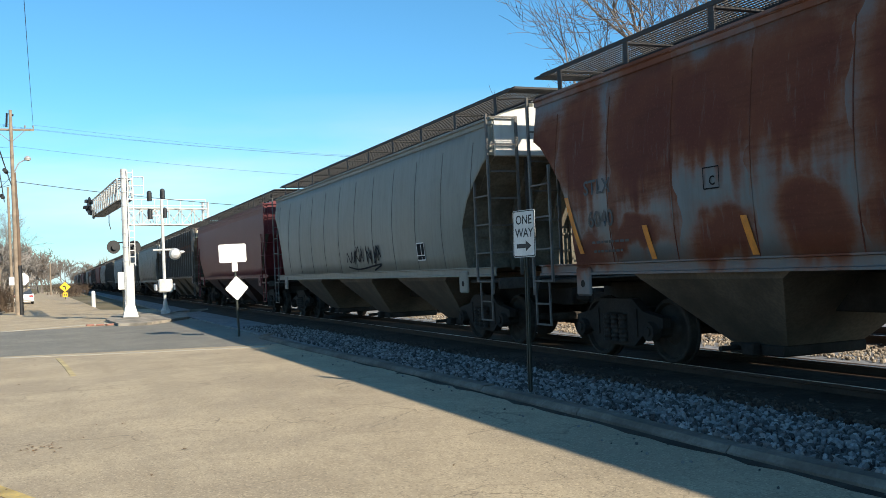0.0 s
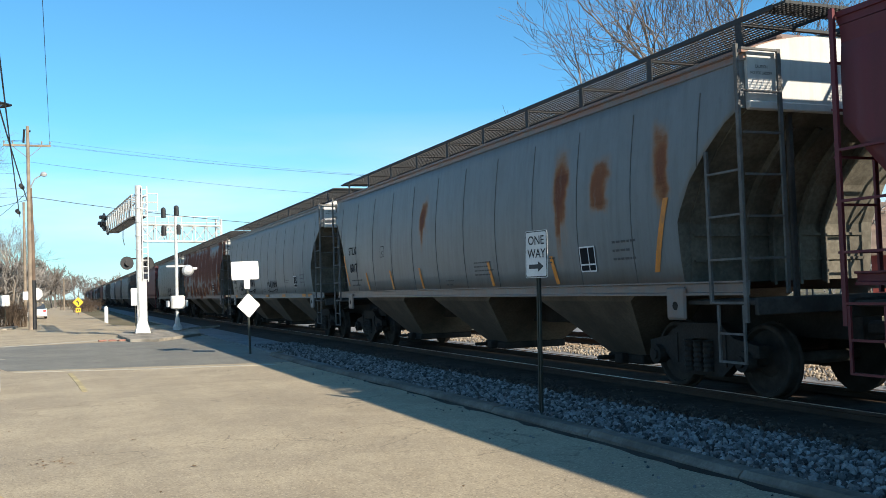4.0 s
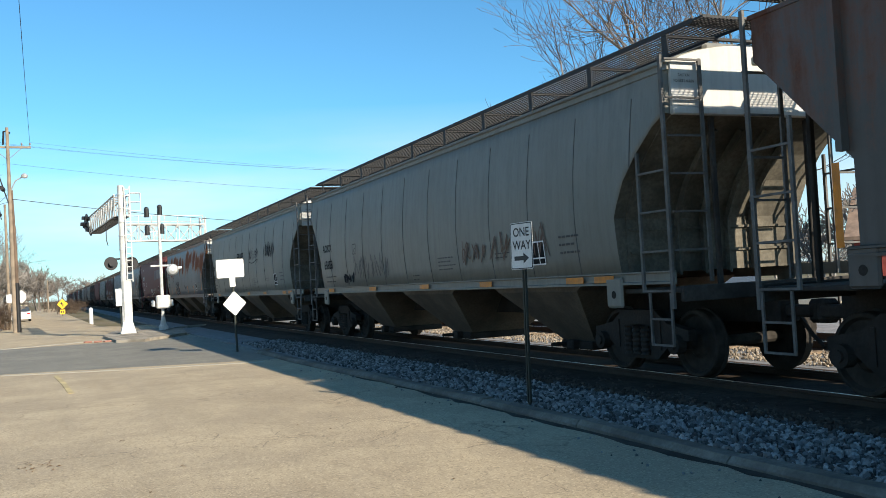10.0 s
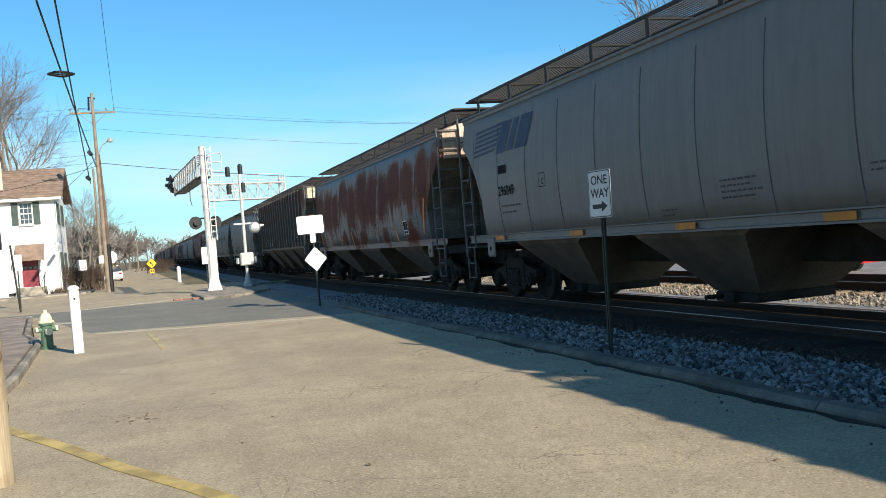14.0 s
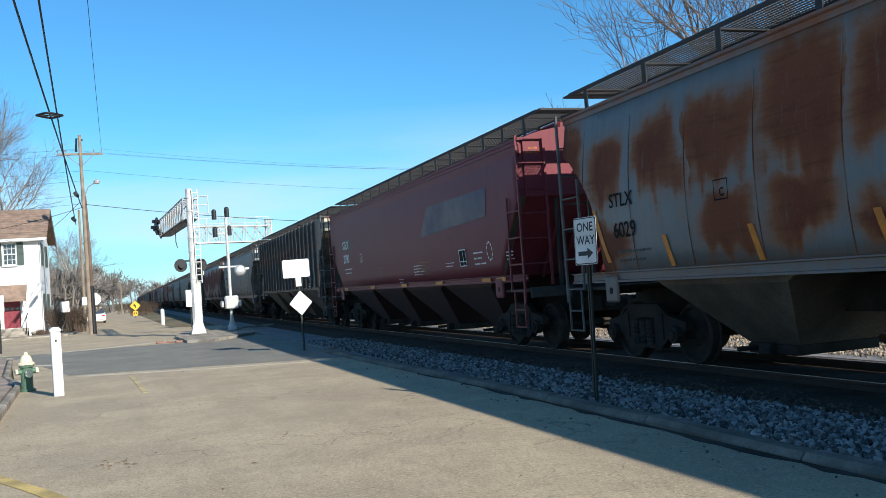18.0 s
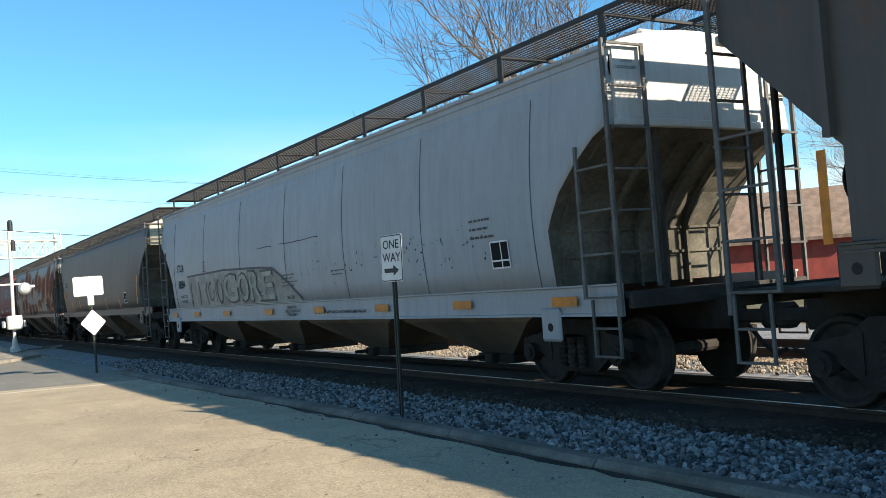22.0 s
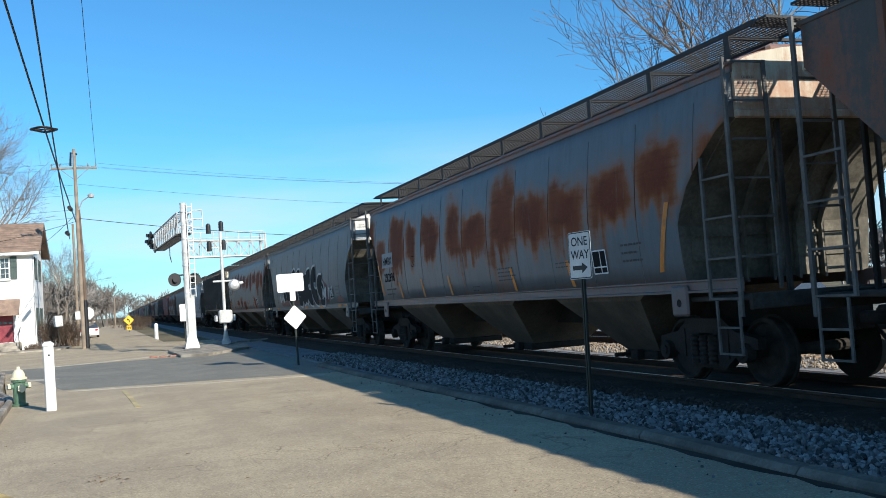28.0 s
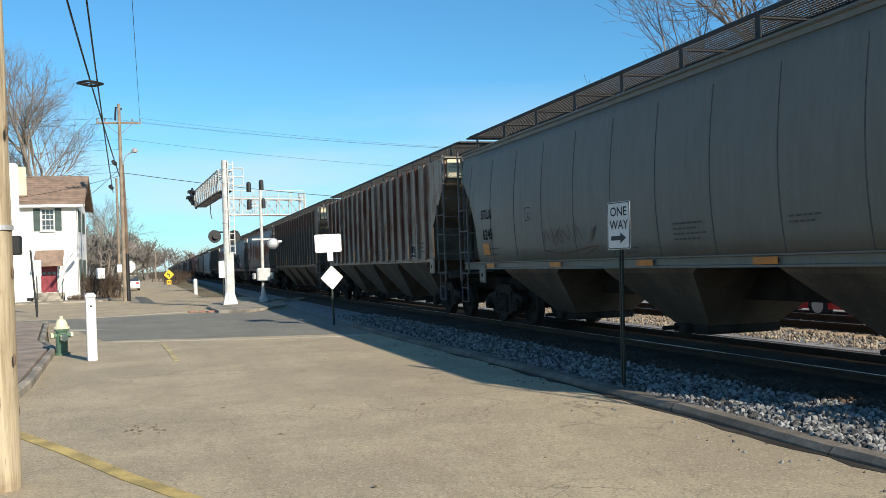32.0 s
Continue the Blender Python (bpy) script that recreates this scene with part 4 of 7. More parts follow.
dm = part("diamond_panel", plate(0.50, 0.50, 0.006, 0.04), M_SIGNBACK, wsg)
dm.location, dm.rotation_euler = (0, -0.04, 1.32), (0, radians(45), 0)

# smaller sign backs farther along
def small_sign(x, y, w, h, ztop, label, material):
    s = thing("sign_post", pose(x, y, 0), label, "traffic sign")
    part("post", cyl(bmesh.new(), (0, 0, -0.2), (0, 0, ztop), 0.03, 8), M_POST, s)
    part("panel", plate(w, h, 0.006, 0.03), material, s).location = (0, -0.035, ztop - h / 2)
    return s


small_sign(3.72, 58.0, 0.50, 1.02, 2.25, "white sign board on a post beside the signal mast", M_SIGNBACK)
small_sign(-3.75, 66.0, 0.55, 0.7, 2.1, "small white sign on a post by the side street", M_SIGNBACK)
ys = thing("curve_warning_sign", pose(1.05, 110, 0), "yellow diamond curve warning sign with a speed plate", "traffic sign")
part("post", cyl(bmesh.new(), (0, 0, -0.2), (0, 0, 1.8), 0.035, 8), M_POST, ys)
dd = part("diamond_panel", plate(0.80, 0.80, 0.006, 0.05), M_YELLOW, ys)
dd.location, dd.rotation_euler = (0, -0.04, 1.35), (0, radians(45), 0)
bm = extrude(bmesh.new(), [(-0.05, -0.28), (0.05, -0.28), (0.05, 0.05), (-0.1, 0.12), (-0.1, 0.24), (-0.3, 0.07), (-0.1, -0.1), (-0.1, 0.02), (-0.05, 0.0)], lambda a, b, y: (a, y, b), -0.048, -0.045)
part("arrow", bm, M_BLACK, ys).location = (0.05, 0, 1.35)
part("speed_plate", plate(0.5, 0.5, 0.006, 0.04), M_YELLOW, ys).location = (0, -0.04, 0.5)
for wbar in (-0.1, 0.1):
    part("numeral_bar", box(bmesh.new(), (wbar, -0.046, 0.5), (0.12, 0.004, 0.24)), M_BLACK, ys)
st = thing("stop_sign", pose(-1.80, 62, 0), "pale back of an octagonal stop sign on a post", "traffic sign")
part("post", cyl(bmesh.new(), (0, 0, -0.2), (0, 0, 2.5), 0.03, 8), M_POST, st)
bm = extrude(bmesh.new(), [(0.4 * math.cos(radians(22.5 + 45 * i)), 0.4 * math.sin(radians(22.5 + 45 * i))) for i in range(8)], lambda a, b, y: (a, y, b), -0.003, 0.003)
part("panel", bm, M_SIGNBACK, st).location = (0, -0.035, 2.1)

# white marker post, bollards, hydrant
mp = thing("marker_post", pose(-1.32, 19.8, 0, 0, -0.5, 8), "square white marker post with a chamfered cap", "post")
part("shaft", box(bmesh.new(), (0, 0, 0.62), (0.185, 0.185, 1.28), bevel=0.012), M_WHITE, mp)
part("cap", loft(bmesh.new(), [[(-0.105, -0.105, 1.26), (0.105, -0.105, 1.26), (0.105, 0.105, 1.26), (-0.105, 0.105, 1.26)], [(-0.105, -0.105, 1.30), (0.105, -0.105, 1.30), (0.105, 0.105, 1.30), (-0.105, 0.105, 1.30)], [(-0.05, -0.05, 1.345), (0.05, -0.05, 1.345), (0.05, 0.05, 1.345), (-0.05, 0.05, 1.345)]]), M_WHITE, mp)
part("reflector", cyl(bmesh.new(), (0, -0.098, 1.08), (0, -0.09, 1.08), 0.022, 10), M_BLACK, mp)
bo = thing("bollard", pose(2.5, 70, 0), "white bollard at the roadside", "bollard")
part("shaft", cyl(bmesh.new(), (0, 0, -0.1), (0, 0, 1.0), 0.14, 14), M_WHITE, bo)
part("cap", bmesh.ops.create_uvsphere(bm := bmesh.new(), u_segments=14, v_segments=6, radius=0.14, matrix=Matrix.Translation((0, 0, 1.0))) and bm, M_WHITE, bo)


def turned(prof, n=20):
    """A body of revolution about z."""
    rings = [[(r * math.cos(math.tau * i / n), r * math.sin(math.tau * i / n), z) for i in range(n)] for r, z in prof]
    return loft(bmesh.new(), rings)


hy = thing("fire_hydrant", pose(-2.05, 21.6, 0.0, 0, 0, 20), "green fire hydrant with a cream bonnet and caps", "fire hydrant")
part("flange", turned([(0.17, 0), (0.17, 0.05), (0.125, 0.06)]), M_HYD, hy)
part("barrel", turned([(0.12, 0.05), (0.12, 0.50), (0.15, 0.51), (0.15, 0.56), (0.12, 0.57)]), M_HYD, hy, smooth=False)
part("bonnet", turned([(0.165, 0.56), (0.165, 0.60), (0.13, 0.615), (0.12, 0.68), (0.085, 0.75), (0.04, 0.775), (0.035, 0.83), (0.01, 0.832)]), M_CREAM, hy)
for a, b, r in (((0.1, 0, 0.42), (0.23, 0, 0.42), 0.055), ((-0.1, 0, 0.42), (-0.23, 0, 0.42), 0.055), ((0, -0.1, 0.38), (0, -0.22, 0.38), 0.075)):
    part("nozzle", cyl(bmesh.new(), a, tuple(p + (q - p) * 0.6 for p, q in zip(a, b)), r, 14), M_HYD, hy)
    part("nozzle_cap", cyl(bmesh.new(), tuple(p + (q - p) * 0.6 for p, q in zip(a, b)), b, r * 1.15, 6), M_CREAM, hy)

bp = thing("sign_post", pose(-4.88, 41.8, 0, 0, -4, 0), "bare dark steel post leaning at the pavement corner", "post")
part("post", cyl(bmesh.new(), (0, 0, -0.2), (0, 0, 2.8), 0.04, 8), M_BLACK, bp)
s2 = small_sign(-5.35, 46.0, 0.42, 0.75, 2.45, "grey sign back on a post by the house", M_ALU)

# ---------------------------------------------------------------- crossing signals
M_MAST = plain("dull_silver_mast_paint", (0.52, 0.515, 0.49), 0.55, 0, 0.2, 3, 40, 0.05, dirt=(0.27, 0.26, 0.24))
gm = thing("signal_cantilever", pose(3.10, 43.9, 0.0), "white aluminium crossing signal mast with a truss arm", "signal mast")


def truss(bm, a, b, w, h, n, r=0.035):
    """A box truss from a to b: four chords, posts and diagonals."""
    a, b = Vector(a), Vector(b)
    side = (b - a).cross(Vector((0, 0, 1))).normalized() * w / 2
    up = Vector((0, 0, h / 2))
    cs = [side + up, -side + up, -side - up, side - up]
    for c in cs:
        tube(bm, [a + c, b + c], r * 1.3, 5)
    for i in range(n + 1):
        p = a + (b - a) * i / n
        for j in range(4):
            tube(bm, [p + cs[j], p + cs[(j + 1) % 4]], r * 0.8, 4)
        if i < n:
            q = a + (b - a) * (i + 1) / n
            for j in (0, 1, 3):
                tube(bm, [p + cs[j], q + cs[(j + 1) % 4]], r * 0.8, 4)
    return bm


def flasher(parent, x, y, z, aim=0):
    """A crossing light: black round background, hood, lamp, seen from behind."""
    m = pose(x, y, z, 0, 0, aim)
    bm = bmesh.new()
    cyl(bm, m @ Vector((0, 0.0, 0)), m @ Vector((0, 0.02, 0)), 0.30, 24)
    f = part("flasher", bm, M_BLACK, parent, "black round signal background")
    bm = cyl(bmesh.new(), m @ Vector((0, -0.14, 0)), m @ Vector((0, 0, 0)), 0.13, 14, 0.11)
    part("lamp_housing", bm, M_BLACK, f)
    bm = bmesh.new()
    arc = [(0.16 * math.cos(radians(a)), 0.16 * math.sin(radians(a))) for a in range(-20, 201, 20)]
    loft(bm, [[m @ Vector((p, 0.02, q)) for p, q in arc], [m @ Vector((p, 0.26, q)) for p, q in arc]], False)
    part("hood", bm, M_BLACK, f)
    return f


part("mast_tube", tube(bmesh.new(), [(-0.08, 0, 0.55), (-0.08, 0, 2.4), (-0.09, 0, 6.75)], [0.16, 0.15, 0.135], 12), M_MAST, gm)
bm = bmesh.new()
box(bm, (0.03, 0, 1.50), (0.36, 0.30, 2.0), bevel=0.03)
part("mast_casing", bm, M_MAST, gm)
for x in (0.07, 0.30):
    part("ladder_rail", box(bmesh.new(), (x - 0.02, -0.16, 4.55), (0.045, 0.05, 4.3)), M_MAST, gm)
for i in range(15):
    part("ladder_rung", box(bmesh.new(), (0.165, -0.16, 2.5 + i * 0.29), (0.24, 0.03, 0.04)), M_MAST, gm)
for i in range(7):
    part("mast_band", turned([(0.165, 0), (0.165, 0.05), (0.14, 0.05), (0.14, 0)], 12), M_ALU, gm).location = (-0.085, 0, 2.6 + i * 0.62)
bm = loft(bmesh.new(), [[(-0.33, -0.33, 0.1), (0.33, -0.33, 0.1), (0.33, 0.33, 0.1), (-0.33, 0.33, 0.1)], [(-0.2, -0.2, 0.62), (0.2, -0.2, 0.62), (0.2, 0.2, 0.62), (-0.2, 0.2, 0.62)]])
part("base", bm, M_MAST, gm)
part("footing", box(bmesh.new(), (0, 0, 0.05), (0.9, 0.9, 0.12), bevel=0.02), M_CONCRETE, gm)
part("truss_arm", truss(bmesh.new(), (-0.05, 0.2, 5.86), (-0.62, 14.0, 6.02), 0.62, 0.96, 11, 0.028), M_MAST, gm)
for i in range(36):
    part("catwalk_slat", box(bmesh.new(), (0, 0, 0), (0.66, 0.14, 0.035), pose(-0.05 - 0.57 * (i + 0.5) / 36, 0.3 + 13.6 * (i + 0.5) / 36, 5.36 + 0.16 * (i + 0.5) / 36)), M_GRATE, gm)
bm = bmesh.new()
tube(bm, [(0.25, 0, 5.6), (0.75, 0.0, 5.6), (0.75, 0, 6.4)], 0.03, 5)
tube(bm, [(0.25, 0, 6.0), (0.75, 0.0, 6.0)], 0.03, 5)
tube(bm, [(0.25, 0, 6.4), (0.75, 0.0, 6.4)], 0.03, 5)
part("guard_rail", bm, M_MAST, gm)
for x, y, z in ((-0.62, -0.15, 3.25), (0.30, 0.45, 3.25), (-1.05, 13.8, 6.40), (-0.98, 14.3, 5.95), (-1.15, 13.2, 6.0), (-0.85, 14.1, 5.72)):
    flasher(gm, x, y, z, 15 if y < 5 else 70)
bm = tube(bmesh.new(), [(-0.62, 0, 3.45), (0.45, 0, 3.45)], 0.04, 6)
part("crossarm", bm, M_BLACK, gm)
bm = bmesh.new()
tube(bm, [(-0.7, 1.0, 5.0), (-0.72, 0.9, 4.4), (-0.66, 0.8, 4.1)], 0.02, 5)
part("hanging_cable", bm, M_CABLE, gm)
tagged(gm, group="crossing signals")

sm = thing("crossing_signal", pose(4.80, 45.6, 0.0), "white crossing signal pole with bell, gate box and two lights", "signal mast", "crossing signals")
part("pole", cyl(bmesh.new(), (0, 0, 0.3), (0.0, 0, 5.5), 0.075, 12), M_MAST, sm)
part("base", turned([(0.22, 0), (0.22, 0.25), (0.13, 0.4), (0.09, 0.7)], 12), M_MAST, sm)
part("gate_box", box(bmesh.new(), (0.02, -0.1, 1.42), (0.62, 0.5, 0.62), bevel=0.05), M_MAST, sm)
for s in (-1, 1):
    part("counterweight_arm", box(bmesh.new(), (s * 0.42, -0.05, 1.35), (0.1, 0.7, 0.3), bevel=0.03), M_ALU, sm)
part("crossarm", box(bmesh.new(), (0.0, 0, 3.12), (0.95, 0.09, 0.09), bevel=0.02), M_MAST, sm)
part("bell", turned([(0.05, 0), (0.25, 0.05), (0.28, 0.12), (0.2, 0.26), (0.06, 0.3)], 16), M_ALU, sm).matrix_basis = pose(0.5, -0.1, 2.9, 90, 0, 0)
part("bell_horn", cyl(bmesh.new(), (0.6, -0.05, 2.95), (0.95, -0.05, 3.0), 0.13, 12, 0.05), M_ALU, sm)
for x, z in ((0.05, 5.75), (0.12, 4.85), (-0.55, 5.65), (-0.55, 4.8)):
    h2 = part("light_head", cyl(bmesh.new(), (x, 0, z - 0.22), (x, 0, z + 0.16), 0.115, 14), M_BLACK, sm)
    part("head_dome", bmesh.ops.create_uvsphere(bm := bmesh.new(), u_segments=12, v_segments=6, radius=0.115, matrix=Matrix.Translation((x, 0, z + 0.16))) and bm, M_BLACK, h2)
    part("hood", cyl(bmesh.new(), (x, 0.08, z), (x, 0.34, z), 0.09, 12), M_BLACK, h2)
part("head_bracket", box(bmesh.new(), (-0.25, 0, 4.75), (0.7, 0.06, 0.06)), M_MAST, sm)

g2 = thing("signal_cantilever", pose(11.2, 75, 0), "white truss signal bridge over the track with walkway rails", "signal mast", "crossing signals")
for sx in (-0.2, 0.2):
    for sy in (-0.2, 0.2):
        part("mast_leg", tube(bmesh.new(), [(sx, sy, 0.0), (sx, sy, 7.7)], 0.06, 6), M_MAST, g2)
for i in range(22):
    part("mast_rung", box(bmesh.new(), (0, -0.2, 0.6 + i * 0.33), (0.4, 0.04, 0.05)), M_MAST, g2)
part("truss_arm", truss(bmesh.new(), (0, 0, 6.5), (-5.9, -0.8, 6.6), 0.9, 1.25, 6, 0.045), M_MAST, g2)
bm = bmesh.new()
for z in (7.4, 7.85):
    tube(bm, [(-5.9, -1.2, z), (0, -0.4, z)], 0.03, 5)
for i in range(7):
    tube(bm, [(-5.9 + i * 0.98, -1.2 + i * 0.13, 7.1), (-5.9 + i * 0.98, -1.2 + i * 0.13, 7.9)], 0.03, 5)
part("walkway_rail", bm, M_MAST, g2)
part("walkway", box(bmesh.new(), (-2.95, -0.4, 5.9), (6.0, 0.9, 0.06), Matrix.Rotation(radians(7.7), 4, "Z")), M_MAST, g2)
for x in (-3.9, -4.5):
    bm = bmesh.new()
    tube(bm, [(x, -0.9, 6.1), (x + 0.3, -0.9, 6.5), (x + 0.1, -0.9, 6.9), (x + 0.5, -0.9, 7.2)], 0.04, 5)
    part("cable_loop", bm, M_MAST, g2)

# traffic island under the mast, with a red paving stone lying off its edge
il = thing("traffic_island", pose(0, 0, 0), "low worn concrete traffic island round the signal masts", "island", kind="structure")
part("slab", slab([(2.2, 37.6), (3.2, 36.9), (5.2, 40.5), (5.8, 46.5), (4.8, 48.0), (2.6, 47.5), (2.0, 43.0)], -0.05, 0.11), M_CONCRETE, il)
for i, (x, y, a) in enumerate(((1.25, 39.4, 10), (1.62, 39.2, -14), (1.95, 38.9, 25))):
    pv = thing("paving_stone", pose(x, y, 0.036, 0, 0, a), "loose red paving stone at the island's edge", "paving stone", "loose paving stones")
    part("stone", box(bmesh.new(), (0, 0, 0), (0.30, 0.18, 0.07), bevel=0.02), M_REDBRICK, pv)

# ---------------------------------------------------------------- kerbs, pavement, road paint
def kerb(pts, h, w, label, material=M_CONCRETE):
    k = tagged(new("kerb"), label, "kerb", kind="structure")
    for (x0, y0), (x1, y1) in zip(pts, pts[1:]):
        a, b = Vector((x0, y0, 0)), Vector((x1, y1, 0))
        n = max(1, round((b - a).length / 2.4))
        d = (b - a) / n
        for i in range(n):
            c = a + d * (i + 0.5)
            jig = math.sin(c.x * 3.1 + c.y * 1.7)
            m = pose(c.x, c.y, 0, 0, 0.6 * jig, math.degrees(math.atan2(d.y, d.x)) + 0.4 * jig)
            bm = extrude(bmesh.new(), [(-w / 2, -0.15), (w / 2, -0.15), (w / 2, h - 0.03), (w / 2 - 0.03, h), (-w / 2 + 0.05, h), (-w / 2, h - 0.05)], lambda p, q, t: (t, -p, q), -d.length / 2 + 0.008, d.length / 2 - 0.008)
            part("kerb_stone", bm, material, k).matrix_basis = m
    return k


kerb([(5.42, -14), (5.42, 4), (5.40, 14), (5.2, 21), (5.2, 25.4), (6.6, 27.4)], 0.085, 0.24, "worn concrete kerb between the street and the gravel", M_KERB)
kerb([(-2.05, 10.2), (-2.0, 15.5), (-2.3, 22.2), (-2.9, 25.5), (-3.75, 34.5), (-5.5, 36.6), (-14, 37.2)], 0.13, 0.16, "pale concrete kerb round the pavement corner")
# Dark strip of uneven width along the foot of the near kerb.
M_GUTTER = plain("gutter_dirt", (0.06, 0.052, 0.043), 0.95, 0, 0.4, 2, 30, 0.6, spec=0.1)
rng = random.Random(77)
inner = [(5.29 - 0.008 * max(0, y - 14) - (0.04 + 0.09 * rng.random() ** 2), y) for y in [-10 + 0.35 * i for i in range(96)]]
outer = [(5.31 - 0.008 * max(0, y - 14), y) for _, y in inner]
bm = loft(bmesh.new(), [[(a[0], a[1], 0.001), (b[0], b[1], 0.001), (b[0], b[1], 0.012), (a[0], a[1], 0.004)] for a, b in zip(inner, outer)])
tagged(part("gutter_dirt", bm, M_GUTTER), "dark ragged strip along the foot of the kerb", "dirt", kind="structure")
kerb([(4.75, 44.2), (5.3, 46.3), (6.1, 47.5), (7.1, 48.0)], 0.16, 0.14, "pale concrete edge of the level crossing", M_CONCRETE)
sw = part("pavement", slab([(-14, 8), (-2.15, 10), (-2.1, 15.5), (-2.4, 22.2), (-3.0, 25.5), (-3.85, 34.4), (-5.6, 36.5), (-14, 37.1)], -0.1, 0.115), M_PAVE)
tagged(sw, "brown brick-paved pavement corner", "pavement", kind="structure")
hp = part("pavement_house", slab([(-60, 59.5), (-3.4, 61), (-3.0, 64), (-3.3, 120), (-8, 120), (-8, 64), (-60, 63)], -0.1, 0.09), M_CONCRETE)
tagged(hp, "pale concrete pavement in front of the house", "pavement", kind="structure")


def stripe(name, pts, w, label, material=None):
    bm = bmesh.new()
    pts = [Vector((*p, 0)) for p in pts]
    vs = []
    for i, p in enumerate(pts):
        d = (pts[min(i + 1, len(pts) - 1)] - pts[max(0, i - 1)]).normalized()
        n = Vector((-d.y, d.x, 0)) * w / 2
        vs.append([(p.x + n.x, p.y + n.y, 0.001), (p.x - n.x, p.y - n.y, 0.001), (p.x - n.x, p.y - n.y, 0.008), (p.x + n.x, p.y + n.y, 0.008)])
    loft(bm, vs)
    return tagged(part(name, bm, material or M_YPAINT), label, "road marking", kind="structure")


M_YFADE = plain("faded_yellow_road_paint", (0.46, 0.36, 0.17), 0.9, 0, 0.3, 2.5, 45, 0.3, dirt=(0.36, 0.30, 0.2))
stripe("road_marking_1", [(-2.1, 12.4), (-1.46, 10.94), (-0.9, 9.72), (-0.3, 8.28), (0.22, 7.2), (0.7, 6.1), (1.3, 4.6), (2.0, 2.6)], 0.15, "curving yellow painted line")
stripe("road_marking_2", [(0.02, 23.3), (0.16, 21.0), (0.27, 18.6)], 0.10, "short faded yellow line", M_YFADE)
M_WPAINT = plain("worn_white_road_paint", (0.42, 0.37, 0.28), 0.85, 0, 0.25, 2.0, 40, 0.3, dirt=(0.3, 0.28, 0.25))
stripe("road_marking_3", [(-2.9, 38.4), (1.0, 40.4), (2.1, 40.9)], 0.5, "faded white stop line", M_WPAINT)
stripe("road_marking_4", [(-3.3, 31.5), (-1.9, 30.2)], 0.5, "faded white line in the crossing street", M_WPAINT)
stripe("road_marking_5", [(-1.2, 24.7), (1.5, 23.4), (4.6, 22.3)], 0.22, "pale seam along the crossing street", M_WPAINT)


# ---------------------------------------------------------------- house on the far corner
M_STUCCO = plain("white_painted_brick", (0.78, 0.76, 0.72), 0.85, 0, 0.06, 1.2, 30, 0.3, dirt=(0.66, 0.63, 0.58))
M_SHINGLE = plain("brown_roof_shingle", (0.24, 0.165, 0.12), 0.9, 0, 0.3, 2.0, 20, 0.5)
M_SHUTTER = plain("dark_green_shutter_paint", (0.06, 0.085, 0.075), 0.6, 0, 0.2, 4, 30, 0.1)
M_DOOR = plain("dark_red_door_paint", (0.22, 0.035, 0.045), 0.5, 0, 0.2, 4, 30, 0.1)
M_GLASS, gnt, gb = shader("window_glass", 0.06, 0.0, 0.6)
gb.inputs["Base Color"].default_value = (0.05, 0.06, 0.07, 1)
gb.inputs["Coat Weight"].default_value = 0.6
M_BRICK_RED = plain("red_house_paint", (0.30, 0.06, 0.045), 0.8, 0, 0.25, 1.5, 30, 0.2)

HX0, HX1, HY0, HY1, EAVE, RIDGE = -14.5, -5.05, 64.7, 72.8, 6.4, 8.55
house = thing("house", pose(0, 0, 0), "white two-storey house with a brown shingle roof and green shutters", "house")


def wall_y(name, x0, x1, z0, z1, y, t, holes, parent, material):
    """A wall across x with openings (x0, x1, z0, z1) through it, built of blocks round them."""
    bm = bmesh.new()
    xs = sorted({x0, x1, *[h[0] for h in holes], *[h[1] for h in holes]})
    zs = sorted({z0, z1, *[h[2] for h in holes], *[h[3] for h in holes]})
    for a, b in zip(xs, xs[1:]):
        for c, d in zip(zs, zs[1:]):
            if not any(h[0] <= (a + b) / 2 <= h[1] and h[2] <= (c + d) / 2 <= h[3] for h in holes):
                box(bm, ((a + b) / 2, y + t / 2, (c + d) / 2), (b - a, t, d - c))
    bmesh.ops.remove_doubles(bm, verts=bm.verts, dist=0.001)
    return part(name, bm, material, parent)


WIN = [(-7.18, -6.38, 4.62, 6.02), (-10.2, -9.4, 4.62, 6.02), (-13.2, -12.4, 4.62, 6.02), (-10.2, -9.4, 1.2, 2.7), (-13.2, -12.4, 1.2, 2.7)]
DOOR = (-7.28, -6.28, 0.62, 2.55)
wall_y("wall", HX0, HX1, 0, EAVE, HY0, 0.3, WIN + [DOOR], house, M_STUCCO)
part("wall", box(bmesh.new(), ((HX0 + HX1) / 2, HY1 - 0.15, EAVE / 2), (HX1 - HX0, 0.3, EAVE)), M_STUCCO, house)
mid = (HY0 + HY1) / 2
for x in (HX0 + 0.15, HX1 - 0.15):
    bm = extrude(bmesh.new(), [(HY0 + 0.3, 0), (HY1 - 0.3, 0), (HY1 - 0.3, EAVE), (mid, RIDGE - 0.15), (HY0 + 0.3, EAVE)], lambda a, b, t: (t, a, b), x - 0.148, x + 0.148)
    part("gable_wall", bm, M_STUCCO, house)
